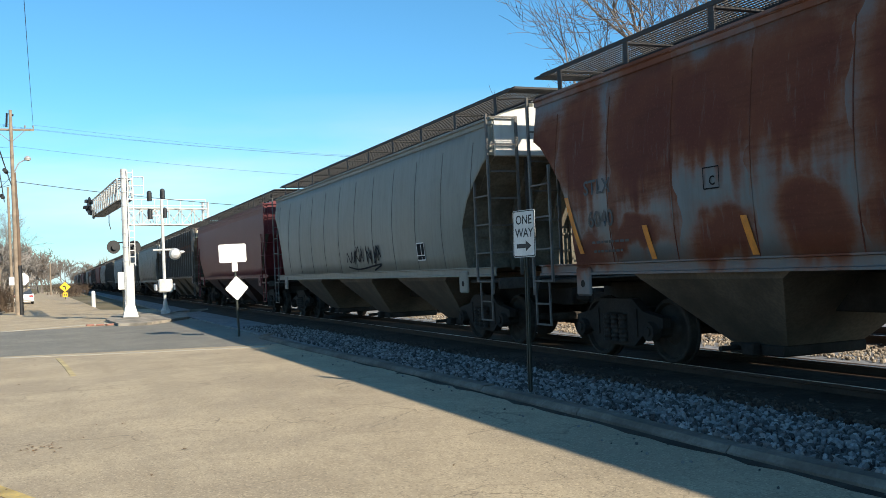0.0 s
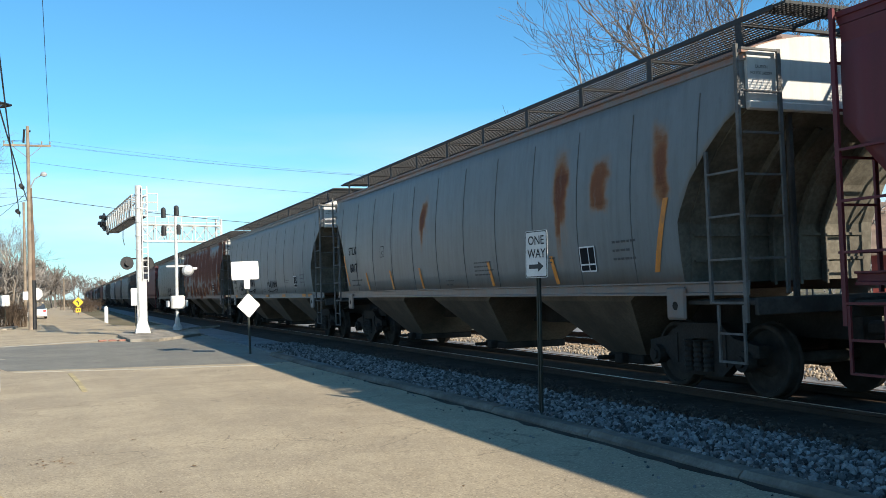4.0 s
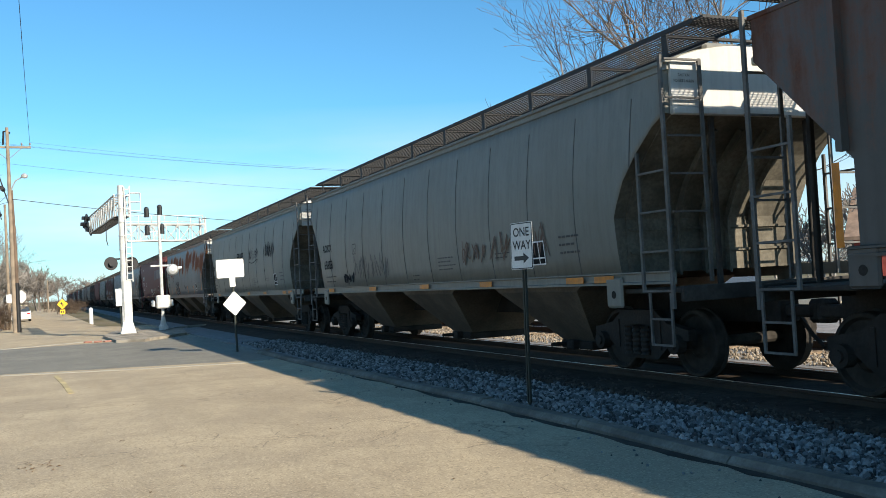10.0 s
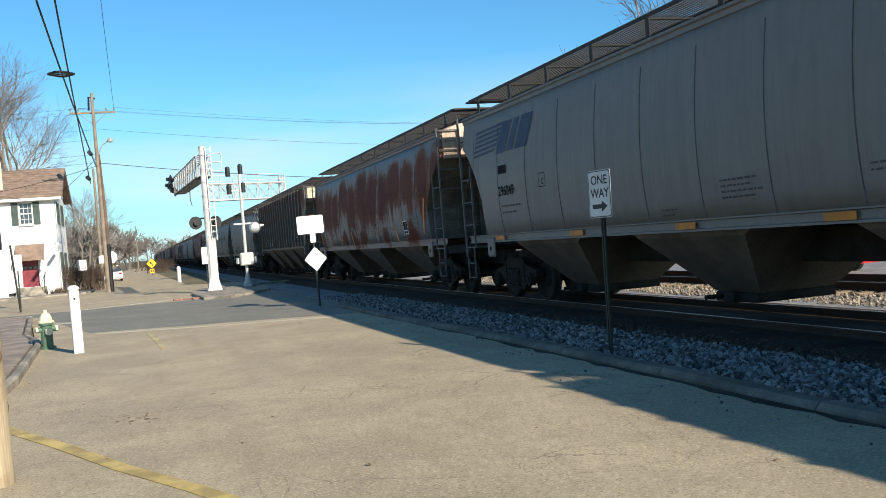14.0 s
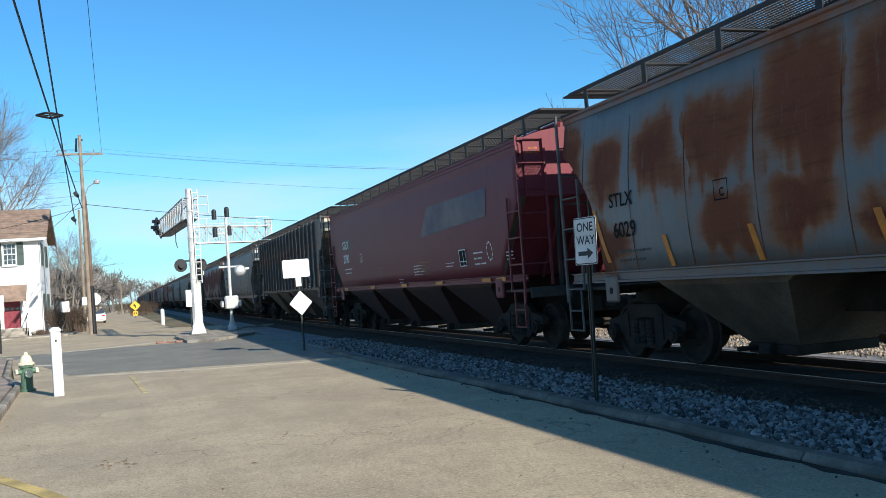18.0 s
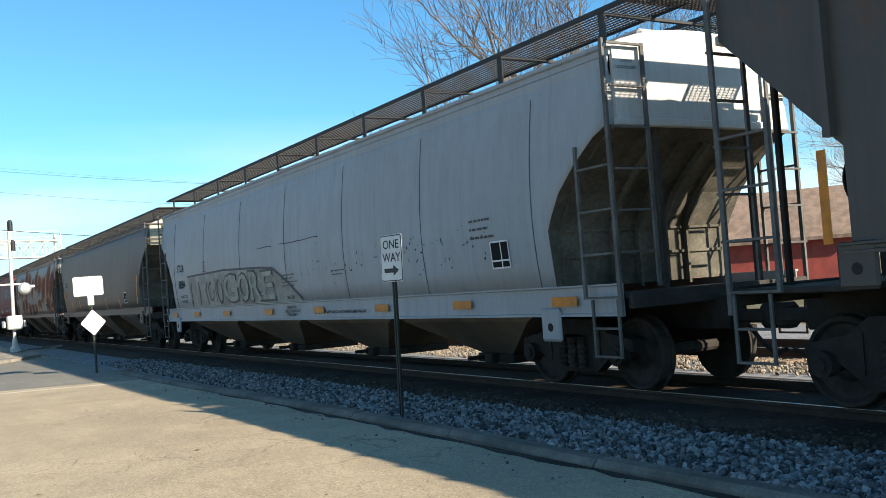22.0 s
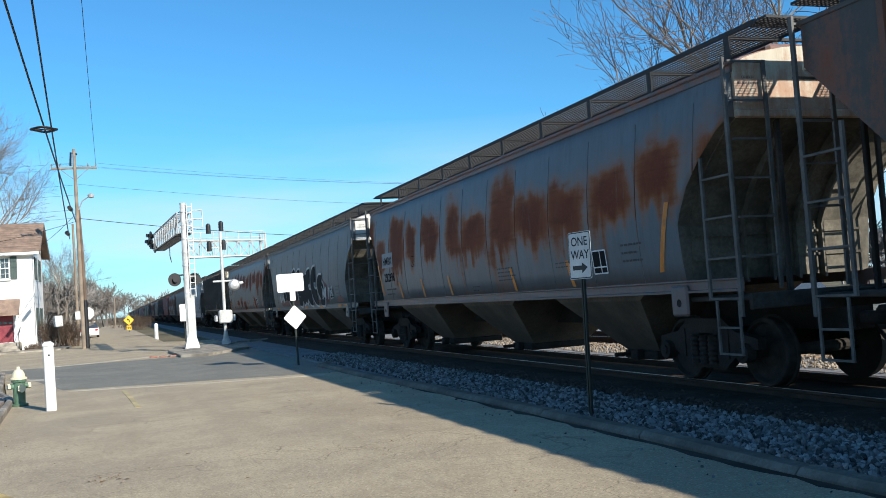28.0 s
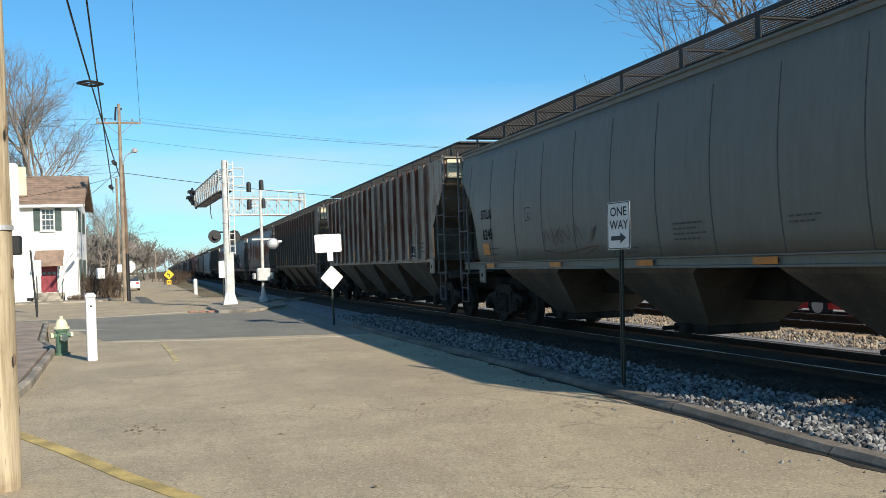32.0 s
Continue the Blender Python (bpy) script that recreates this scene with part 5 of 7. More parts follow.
for s, ye in ((1, HY0 - 0.45), (-1, HY1 + 0.45)):
    n = 12
    for i in range(n):
        f0, f1 = i / n, (i + 1) / n
        bm = bmesh.new()
        za, zb = EAVE + (RIDGE - EAVE) * f0 - 0.12, EAVE + (RIDGE - EAVE) * f1 - 0.12
        ya, yb = ye + (mid - ye) * f0, ye + (mid - ye) * f1
        loft(bm, [[(HX0 - 0.4, ya, za), (HX0 - 0.4, yb, zb), (HX0 - 0.4, yb, zb + 0.10), (HX0 - 0.4, ya, za + 0.14)], [(HX1 + 0.55, ya, za), (HX1 + 0.55, yb, zb), (HX1 + 0.55, yb, zb + 0.10), (HX1 + 0.55, ya, za + 0.14)]])
        part("shingle_course", bm, M_SHINGLE, house)
part("fascia", box(bmesh.new(), ((HX0 + HX1) / 2 + 0.08, HY0 - 0.42, EAVE - 0.2), (HX1 - HX0 + 0.95, 0.06, 0.2)), M_WHITE, house)
part("soffit", box(bmesh.new(), ((HX0 + HX1) / 2, HY0 - 0.2, EAVE - 0.3), (HX1 - HX0 + 0.3, 0.4, 0.06)), M_WHITE, house)
for s in (-1, 1):
    ye = HY0 - 0.45 if s < 0 else HY1 + 0.45
    bm = extrude(bmesh.new(), [(ye, EAVE - 0.32), (ye, EAVE - 0.1), (mid, RIDGE - 0.1), (mid, RIDGE - 0.34)], lambda a, b, t: (t, a, b), HX1 + 0.48, HX1 + 0.53)
    part("barge_board", bm, M_SHINGLE, house)


def sash(x0, x1, z0, z1, y):
    """A sash window in the front wall with muntins, sill and shutters."""
    w = part("window", box(bmesh.new(), ((x0 + x1) / 2, y + 0.13, (z0 + z1) / 2), (x1 - x0, 0.02, z1 - z0)), M_GLASS, house, "white sash window between green shutters")
    bm = bmesh.new()
    for x in (x0 + 0.03, x1 - 0.03):
        box(bm, (x, y + 0.08, (z0 + z1) / 2), (0.07, 0.08, z1 - z0))
    for z in (z0 + 0.03, (z0 + z1) / 2, z1 - 0.03):
        box(bm, ((x0 + x1) / 2, y + 0.08, z), (x1 - x0, 0.08, 0.07))
    part("window_frame", bm, M_WHITE, w)
    for f in (1 / 3, 2 / 3):
        part("muntin", box(bmesh.new(), (x0 + (x1 - x0) * f, y + 0.10, (z0 + z1) / 2), (0.03, 0.04, z1 - z0)), M_WHITE, w)
    for f in (0.25, 0.75):
        part("muntin", box(bmesh.new(), ((x0 + x1) / 2, y + 0.10, z0 + (z1 - z0) * f), (x1 - x0, 0.04, 0.03)), M_WHITE, w)
    part("sill", box(bmesh.new(), ((x0 + x1) / 2, y - 0.04, z0 - 0.05), (x1 - x0 + 0.14, 0.2, 0.09), bevel=0.01), M_WHITE, w)
    for x in (x0 - 0.24, x1 + 0.24):
        s = part("shutter", box(bmesh.new(), (x, y - 0.03, (z0 + z1) / 2), (0.40, 0.05, z1 - z0 + 0.06), bevel=0.008), M_SHUTTER, house)
        for i in range(12):
            part("louvre", box(bmesh.new(), (x, y - 0.06, z0 + 0.1 + (z1 - z0 - 0.2) * i / 11), (0.30, 0.025, 0.05)), M_SHUTTER, s)


for wdw in WIN:
    sash(*wdw, HY0)
d = part("door", box(bmesh.new(), (-6.78, HY0 + 0.15, 1.585), (1.0, 0.06, 1.93)), M_DOOR, house, "dark red panelled front door")
for x in (-7.08, -6.78, -6.48):
    part("door_light", box(bmesh.new(), (x, HY0 + 0.115, 1.85), (0.2, 0.02, 0.16)), M_GLASS, d)
    for z in (0.95, 1.4):
        part("door_panel", box(bmesh.new(), (x, HY0 + 0.115, z), (0.22, 0.02, 0.34), bevel=0.008), M_DOOR, d)
bm = bmesh.new()
for x in (-7.32, -6.24):
    box(bm, (x, HY0 - 0.02, 1.6), (0.1, 0.12, 2.0))
box(bm, (-6.78, HY0 - 0.02, 2.62), (1.2, 0.12, 0.12))
part("door_frame", bm, M_WHITE, house)
bm = extrude(bmesh.new(), [(HY0, 3.35), (HY0, 3.25), (HY0 - 0.95, 2.42), (HY0 - 0.95, 2.30), (HY0 - 1.0, 2.30), (HY0 - 1.0, 2.48)], lambda a, b, t: (t, a, b), -7.55, -5.85)
part("awning", bm, M_SHINGLE, house, "brown shingled awning over the door")
for i, (dd_, zz) in enumerate(((1.35, 0.2), (1.05, 0.4), (0.75, 0.6))):
    part("step", box(bmesh.new(), (-6.75, HY0 - dd_ / 2, zz / 2), (1.75, dd_, zz), bevel=0.01), M_CONCRETE, house)
bm = tube(bmesh.new(), [(-5.9, HY0 - 1.3, 0.2), (-5.9, HY0 - 1.3, 1.1), (-5.9, HY0 - 0.1, 1.5)], 0.03, 6)
part("handrail", bm, M_BLACK, house)
# side windows with open shutters on the gable wall
for y0, z0 in ((66.4, 4.6), (69.6, 4.6), (66.4, 1.3), (69.6, 1.3)):
    w = part("window", box(bmesh.new(), (HX1 + 0.01, y0 + 0.4, z0 + 0.7), (0.03, 0.8, 1.4)), M_GLASS, house)
    for y in (y0 - 0.2, y0 + 1.0):
        part("shutter", box(bmesh.new(), (HX1 + 0.05, y, z0 + 0.7), (0.05, 0.4, 1.46), bevel=0.008), M_SHUTTER, house)
part("downpipe", tube(bmesh.new(), [(HX1 + 0.06, HY0 + 0.1, 0.1), (HX1 + 0.06, HY0 + 0.1, 6.0), (HX1 + 0.1, HY0 - 0.3, 6.25)], 0.045, 8), M_WHITE, house)
part("foundation_vent", box(bmesh.new(), (-7.9, HY0 - 0.012, 0.22), (0.5, 0.03, 0.2)), M_BLACK, house)

# the porch behind, a small gabled roof on posts
po = thing("porch", pose(-4.6, 84, 0), "small gabled wooden porch beyond the house", "porch")
for x in (-1.1, 1.1):
    part("post", box(bmesh.new(), (x, 0, 1.2), (0.14, 0.14, 2.4)), M_WHITE, po)
part("roof", extrude(bmesh.new(), [(-1.6, 2.4), (1.6, 2.4), (0, 3.6)], lambda a, b, t: (a, t, b), -0.4, 3.0), M_SHINGLE, po)
part("wall", box(bmesh.new(), (0, 2.0, 1.2), (2.6, 0.2, 2.4)), M_STUCCO, po)

# ---------------------------------------------------------------- utility poles and wires
M_INSUL = plain("grey_insulator", (0.22, 0.22, 0.22), 0.4, 0, 0.2, 5, 30, 0.05)
up = thing("utility_pole", pose(-2.02, 60.1, 0), "tall wooden utility pole with crossarm, street lamp and cables", "utility pole", "utility poles")
part("pole", tube(bmesh.new(), [(0.0, 0, -0.3), (-0.03, 0, 6.0), (-0.06, 0, 12.1)], [0.14, 0.118, 0.088], 12), M_WOOD, up)
part("crossarm", box(bmesh.new(), (-0.1, 0.14, 10.95), (2.6, 0.1, 0.12), bevel=0.01), M_WOOD, up)
for x in (-1.35, -0.9, 0.7, 1.15):
    part("insulator", turned([(0.03, 11.0), (0.03, 11.1), (0.06, 11.12), (0.05, 11.2), (0.02, 11.24)], 8), M_INSUL, up).location = (x, 0.14, 0)
for s in (-1, 1):
    part("arm_brace", tube(bmesh.new(), [(s * 0.8 - 0.1, 0.1, 10.9), (-0.06, 0.1, 10.2)], 0.02, 5), M_INSUL, up)
part("lightning_arrester", tube(bmesh.new(), [(-0.3, 0.15, 11.1), (-0.25, 0.15, 11.9), (0.1, 0.15, 11.8)], 0.07, 6), M_BLACK, up)
part("lamp_arm", tube(bmesh.new(), [(0, 0, 8.3), (0.3, -0.3, 8.9), (0.75, -0.5, 9.15)], 0.035, 6), M_ALU, up)
part("lamp_head", turned([(0.05, 0), (0.16, 0.04), (0.2, 0.16), (0.12, 0.26), (0.04, 0.3)], 12), M_ALU, up).location = (0.8, -0.5, 9.02)
part("guard", tube(bmesh.new(), [(0.20, 0, -0.3), (0.15, 0, 5.0), (0.08, 0, 8.4)], [0.11, 0.10, 0.06], 10), M_WOOD_D, up, "reddish-brown stub pole strapped alongside")
part("stub_base", cyl(bmesh.new(), (0.2, -0.02, -0.2), (0.18, -0.02, 2.9), 0.125, 10, 0.115), M_BLACK, up, "black-tarred pole foot")
part("meter_box", box(bmesh.new(), (-0.28, -0.1, 2.0), (0.3, 0.25, 0.5), bevel=0.02), M_ALU, up)

NPX, NPY = -1.27, 8.30
npole = thing("utility_pole", pose(NPX, NPY, 0, 0, -0.4, 0), "near utility pole of checked yellow-brown wood", "utility pole", "utility poles")
rings = []
for i in range(25):
    z = -0.3 + i * 0.45
    rr = 0.152 - 0.0026 * i
    rings.append([(rr * (1 + 0.02 * math.sin(5 * a + i * 0.2) + 0.012 * math.sin(13 * a + i)) * math.cos(a), rr * (1 + 0.02 * math.sin(5 * a + i * 0.2)) * math.sin(a), z) for a in [math.tau * k / 28 for k in range(28)]])
M_POLE, pnt, pb = shader("checked_pole_wood", 0.9, 0, 0.2)
pv = coords(pnt, (9, 9, 0.5))
pg, pf = noisy(pnt, pv, 2.2, 6, 0.7), noisy(pnt, coords(pnt), 3.0, 4)
pc = blend(pnt, ramp(pnt, pg, 0.3, 0.7), (0.22, 0.165, 0.10), (0.45, 0.37, 0.25))
pc = blend(pnt, ramp(pnt, pf, 0.55, 0.75, 0, 0.5), pc, (0.16, 0.09, 0.045))
pc = blend(pnt, ramp(pnt, pg, 0.66, 0.72, 0, 0.85), pc, (0.05, 0.03, 0.018))
pnt.links.new(pc, pb.inputs["Base Color"])
bump(pnt, pb, pg, 0.5, 0.01)
part("pole", loft(bmesh.new(), rings), M_POLE, npole, smooth=True)
for z, y in ((0.62, 0.08), (1.05, -0.05), (1.75, 0.02), (2.9, -0.06)):
    kn = bmesh.new()
    bmesh.ops.create_uvsphere(kn, u_segments=10, v_segments=6, radius=0.04, matrix=Matrix.Translation((0.142, y - 0.06, z)) @ Matrix.Diagonal((0.3, 0.6, 1.2, 1)))
    part("knot", kn, M_WOOD_D, npole)
part("strap", turned([(0.150, 2.10), (0.156, 2.10), (0.156, 2.14), (0.150, 2.14)], 24), M_ALU, npole)
sp = part("sign_panel", plate(0.32, 0.44, 0.006, 0.03), M_SIGNBACK, npole, "grey sign back strapped to the pole")
sp.matrix_basis = pose(0.02, 0.17, 2.45, 0, 0, 8)
sp2 = part("small_sign", plate(0.10, 0.24, 0.006, 0.01), M_CREAM, npole, "narrow cream notice")
sp2.matrix_basis = pose(0.19, 0.20, 2.52, 0, 0, -6)
part("lower_box", box(bmesh.new(), (0.13, 0.16, 1.98), (0.12, 0.1, 0.16), bevel=0.01), M_BLACK, npole)
part("crossarm", box(bmesh.new(), (0.0, 0.14, 10.2), (2.4, 0.1, 0.12), bevel=0.01), M_WOOD, npole)

p3 = thing("utility_pole", pose(46, 72, 0), "wooden utility pole beyond the railway", "utility pole", "utility poles")
part("pole", tube(bmesh.new(), [(0, 0, -0.3), (0, 0, 11.6)], [0.16, 0.11], 10), M_WOOD_D, p3)
part("crossarm", box(bmesh.new(), (0, 0.14, 10.9), (2.4, 0.1, 0.12)), M_WOOD, p3)
p4 = thing("utility_pole", pose(-60, 61, 0), "wooden utility pole down the side street", "utility pole", "utility poles")
part("pole", tube(bmesh.new(), [(0, 0, -0.3), (0, 0, 11.6)], [0.16, 0.11], 10), M_WOOD_D, p4)
p5 = thing("utility_pole", pose(-0.55, 160, 0), "far slender wooden pole beside the railway", "utility pole", "utility poles")
part("pole", tube(bmesh.new(), [(0, 0, -0.3), (0, 0, 5.2)], [0.14, 0.1], 8), M_WOOD, p5)
p6 = thing("utility_pole", pose(-2.72, 71, 0), "thin grey pole behind the tall utility pole", "utility pole", "utility poles")
part("pole", tube(bmesh.new(), [(0, 0, -0.3), (-0.05, 0, 8.6)], [0.11, 0.08], 10), M_WOOD, p6)


def wire(a, b, sag, r, label="black overhead cable across the railway"):
    a, b = Vector(a), Vector(b)
    pts = [a.lerp(b, i / 20) - Vector((0, 0, sag * 4 * (i / 20) * (1 - i / 20))) for i in range(21)]
    return tagged(part("overhead_cable", tube(bmesh.new(), pts, r, 5), M_CABLE), label, "cable", "overhead cables")


for x, z in ((-1.35, 11.24), (-0.9, 11.24), (1.15, 11.24)):
    wire((-2.02 + x, 60.2, z), (46 + x * 0.5, 72.1, 11.0), 0.9, 0.006, "thin overhead wire across the railway")
wire((-2.0, 60.1, 9.95), (46, 72, 9.0), 0.9, 0.008)
wire((-1.95, 60.0, 7.85), (46, 72, 6.9), 1.3, 0.019)
for z in (11.24, 10.9, 9.9, 9.3, 8.4, 7.9):
    wire((-2.1, 60.1, z), (-60, 61, z - 0.3), 0.8, 0.007, "thin overhead wire down the side street")
wire((-2.15, 60.0, 7.65), (-2.15, 8.4, 10.3), 0.35, 0.03, "thick black cable along the street")
wire((-2.55, 60.0, 6.65), (-1.1, 8.4, 10.2), 0.45, 0.026, "thick black cable along the street")
wire((-0.87, 60.2, 11.24), (-0.35, 8.4, 10.3), 0.4, 0.010, "thin overhead wire along the street")
wire((-5.4, 66.5, 6.3), (-2.1, 60.1, 8.2), 0.2, 0.014, "thin service wire to the house")
wire((-12.0, 66.5, 6.6), (-2.1, 60.1, 7.7), 0.3, 0.014, "thin service wire to the house")
cl = thing("cable_storage_loop", pose(-2.15, 35, 8.47, 6, 0, 0), "black oval cable storage loop hung on the line", "cable loop")
part("loop", tube(bmesh.new(), [(0.42 * math.cos(a), 0.75 * math.sin(a), 0.02 * math.sin(3 * a)) for a in [math.tau * i / 28 for i in range(29)]], 0.045, 6), M_CABLE, cl)
part("cross_tie", tube(bmesh.new(), [(-0.42, 0, 0), (0.42, 0, 0)], 0.03, 5), M_CABLE, cl)
part("hanger", tube(bmesh.new(), [(0, -0.75, 0), (0, 0, 0.14), (0, 0.75, 0)], 0.02, 5), M_CABLE, cl)
for x, y, z in ((-2.15, 53.0, 7.80), (-2.5, 56.5, 6.78)):
    cb = thing("cable_splice_box", pose(x, y, z - 0.12), "black splice case hanging on the cable", "splice case", "cable splice cases")
    part("case", cyl(bmesh.new(), (-0.02, -0.5, 0), (0.02, 0.5, 0), 0.11, 12), M_CABLE, cb)
    part("clamp", box(bmesh.new(), (0, 0, 0.1), (0.04, 0.3, 0.12)), M_CABLE, cb)

# ---------------------------------------------------------------- trees
M_BARK = plain("grey_brown_bark", (0.21, 0.175, 0.14), 0.95, 0, 0.3, 3, 30, 0.4)
M_BARK_L = plain("pale_sycamore_bark", (0.42, 0.37, 0.30), 0.9, 0, 0.35, 2, 20, 0.3)
M_TWIG = plain("bare_winter_twigs", (0.22, 0.20, 0.18), 0.95, 0, 0.3, 0.5, 10, 0.1)
M_BARK_T = plain("sunlit_grey_bark", (0.23, 0.195, 0.16), 0.95, 0, 0.3, 3, 30, 0.4)
M_TWIG_T = plain("pale_winter_twigs", (0.12, 0.10, 0.088), 0.95, 0, 0.3, 0.5, 10, 0.1)
M_FARTWIG = plain("far_winter_twigs", (0.17, 0.145, 0.125), 0.95, 0, 0.3, 0.1, 5, 0.1)
M_BUSH = plain("brown_winter_bush", (0.10, 0.07, 0.048), 0.95, 0, 0.4, 2, 20, 0.2)


def branches(rng, p, d, length, r, depth, out, min_len=0.25, droop=0.0, kids=(2, 4), shrink=0.68, bend=0.13):
    """Grows bent limbs; out gets (points, radii, depth)."""
    n = 4
    pts, rad = [p.copy()], [r]
    for i in range(n):
        d = (d + Vector((rng.gauss(0, bend), rng.gauss(0, bend), rng.gauss(0.03 - droop, bend * 0.8)))).normalized()
        p = p + d * length / n
        pts.append(p.copy())
        rad.append(r * (1 - 0.45 * (i + 1) / n))
    out.append((pts, rad, depth))
    if depth <= 0 or length < min_len:
        return
    for _ in range(rng.randint(*kids)):
        at = rng.uniform(0.35, 1.0)
        i = min(n - 1, int(at * n))
        q = pts[i].lerp(pts[i + 1], at * n - i)
        axis = Vector((rng.gauss(0, 1), rng.gauss(0, 1), rng.gauss(0, 1))).cross(d).normalized()
        nd = (Matrix.Rotation(rng.uniform(0.35, 0.95), 3, axis) @ d).normalized()
        nd.z += 0.12
        branches(rng, q, nd.normalized(), length * rng.uniform(shrink - 0.14, shrink + 0.1), rad[i] * rng.uniform(0.5, 0.7), depth - 1, out, min_len, droop, kids, shrink, bend)
    branches(rng, pts[-1], d, length * shrink, rad[-1], depth - 1, out, min_len, droop, kids, shrink, bend)


def sticks(items, sides, thin=0.004):
    """Vertices and faces of tapered sticks."""
    vs, fs = [], []
    for pts, rad, _ in items:
        base = len(vs)
        for i, p in enumerate(pts):
            t = (pts[min(i + 1, len(pts) - 1)] - pts[max(0, i - 1)]).normalized()
            a = t.orthogonal().normalized()
            b = t.cross(a)
            for k in range(sides):
                c, s = math.cos(math.tau * k / sides), math.sin(math.tau * k / sides)
                vs.append(tuple(p + (a * c + b * s) * max(rad[i], thin)))
        for i in range(len(pts) - 1):
            for k in range(sides):
                k2 = (k + 1) % sides
                fs.append((base + i * sides + k, base + i * sides + k2, base + (i + 1) * sides + k2, base + (i + 1) * sides + k))
    return vs, fs


def raw_part(name, vs, fs, material, parent=None):
    me = bpy.data.meshes.new(name)
    me.from_pydata(vs, [], fs)
    me.materials.append(material)
    ob = new(name, me)
    if parent:
        ob.parent = parent
    return ob


def bare_tree(x, y, height, seed, label, bark=None, depth=6, lean=(0, 0), trunk=0.3, kids=(2, 3), shrink=0.7, twig=None, thin=0.004, bend=0.13):
    rng = random.Random(seed)
    t = thing("tree", pose(x, y, -0.05), label, "tree", "bare trees")
    out = []
    branches(rng, Vector((0, 0, 0)), Vector((lean[0], lean[1], 1)).normalized(), height * 0.33, trunk, depth, out, kids=kids, shrink=shrink, bend=bend)
    big = [o for o in out if o[2] >= depth - 1]
    lim = [o for o in out if depth - 3 <= o[2] < depth - 1]
    tw = [o for o in out if o[2] < depth - 3]
    raw_part("trunk", *sticks(big, 9), bark or M_BARK, t)
    raw_part("limb_work", *sticks(lim, 5), bark or M_BARK, t)["kind"] = "stuff"
    raw_part("crown", *sticks(tw, 3, thin), twig or M_TWIG, t)["kind"] = "stuff"
    return t


bare_tree(28.2, 33.8, 17.5, 11, "large bare tree behind the railway", M_BARK_T, depth=6, trunk=0.42, lean=(-0.02, 0.0), kids=(2, 3), shrink=0.755, twig=M_TWIG_T, thin=0.009, bend=0.16)
bare_tree(31.0, 36.5, 18.5, 37, "bare tree with spreading twigs behind the railway", M_BARK_T, depth=6, trunk=0.42, kids=(2, 3), shrink=0.755, twig=M_TWIG_T, thin=0.009, bend=0.16)
bare_tree(38.0, 25.0, 15.0, 19, "bare tree beyond the railway yard", depth=6, trunk=0.3)
bare_tree(-8.0, 80.0, 28.0, 13, "tall bare tree behind the white house", depth=6, trunk=0.40, kids=(3, 4), shrink=0.64)
bare_tree(-14.0, 86.0, 15.0, 14, "bare tree behind the white house", depth=6, trunk=0.4)
bare_tree(-4.7, 92.0, 10.0, 15, "pale sycamore with bare branches", M_BARK_L, 6, trunk=0.26)
bare_tree(-7.0, 100.0, 9.0, 16, "bare tree beside the far street", depth=6, trunk=0.22)
bare_tree(-5.5, 118.0, 11.0, 17, "bare tree beside the far street", depth=6, trunk=0.2)
bare_tree(-3.9, 76.0, 8.0, 18, "small bare tree beside the house", depth=6, trunk=0.12)


def bush(x, y, w, h, seed, label):
    rng = random.Random(seed)
    b = thing("bush", pose(x, y, 0), label, "bush", "winter bushes")
    out = []
    for _ in range(70):
        a, q = rng.uniform(0, math.tau), rng.uniform(0, 1) ** 0.5
        branches(rng, Vector((w * 0.5 * q * math.cos(a), w * 0.4 * q * math.sin(a), 0)), Vector((rng.gauss(0, 0.3), rng.gauss(0, 0.3), 1)).normalized(), h * rng.uniform(0.3, 0.45), 0.025, 3, out, kids=(2, 3), shrink=0.66)
    raw_part("stem_work", *sticks([o for o in out if o[2] >= 2], 4), M_BUSH, b)["kind"] = "stuff"
    raw_part("crown", *sticks([o for o in out if o[2] < 2], 3), M_BUSH, b)["kind"] = "stuff"


bush(-4.0, 66.5, 2.0, 2.2, 21, "dense brown leafless bush beside the house")
bush(-3.2, 67.4, 1.4, 1.7, 22, "brown leafless bush at the corner of the house")
bush(-5.2, 64.2, 1.0, 0.7, 23, "low brown shrub at the foot of the house wall")
bush(-4.5, 64.0, 0.9, 0.6, 24, "low brown shrub at the foot of the house wall")
bush(1.9, 128.0, 3.0, 1.6, 25, "dry brush beside the railway")
bush(2.6, 142.0, 4.0, 2.0, 26, "dry brush beside the railway")
bush(1.2, 165.0, 5.0, 2.6, 27, "dry brush beside the railway")

# woods in the distance and behind the railway: one mass of bare trees
rng = random.Random(5)
proto = []
for s in range(6):
    out = []
    branches(random.Random(40 + s), Vector((0, 0, 0)), Vector((0, 0, 1)), 0.36, 0.018, 4, out, min_len=0.02, kids=(3, 4), shrink=0.66)
    vs, fs = sticks([([p for p in pts], [max(r_, 0.0035) for r_ in rad], d_) for pts, rad, d_ in out], 3)
    proto.append((np.array(vs), np.array(fs)))


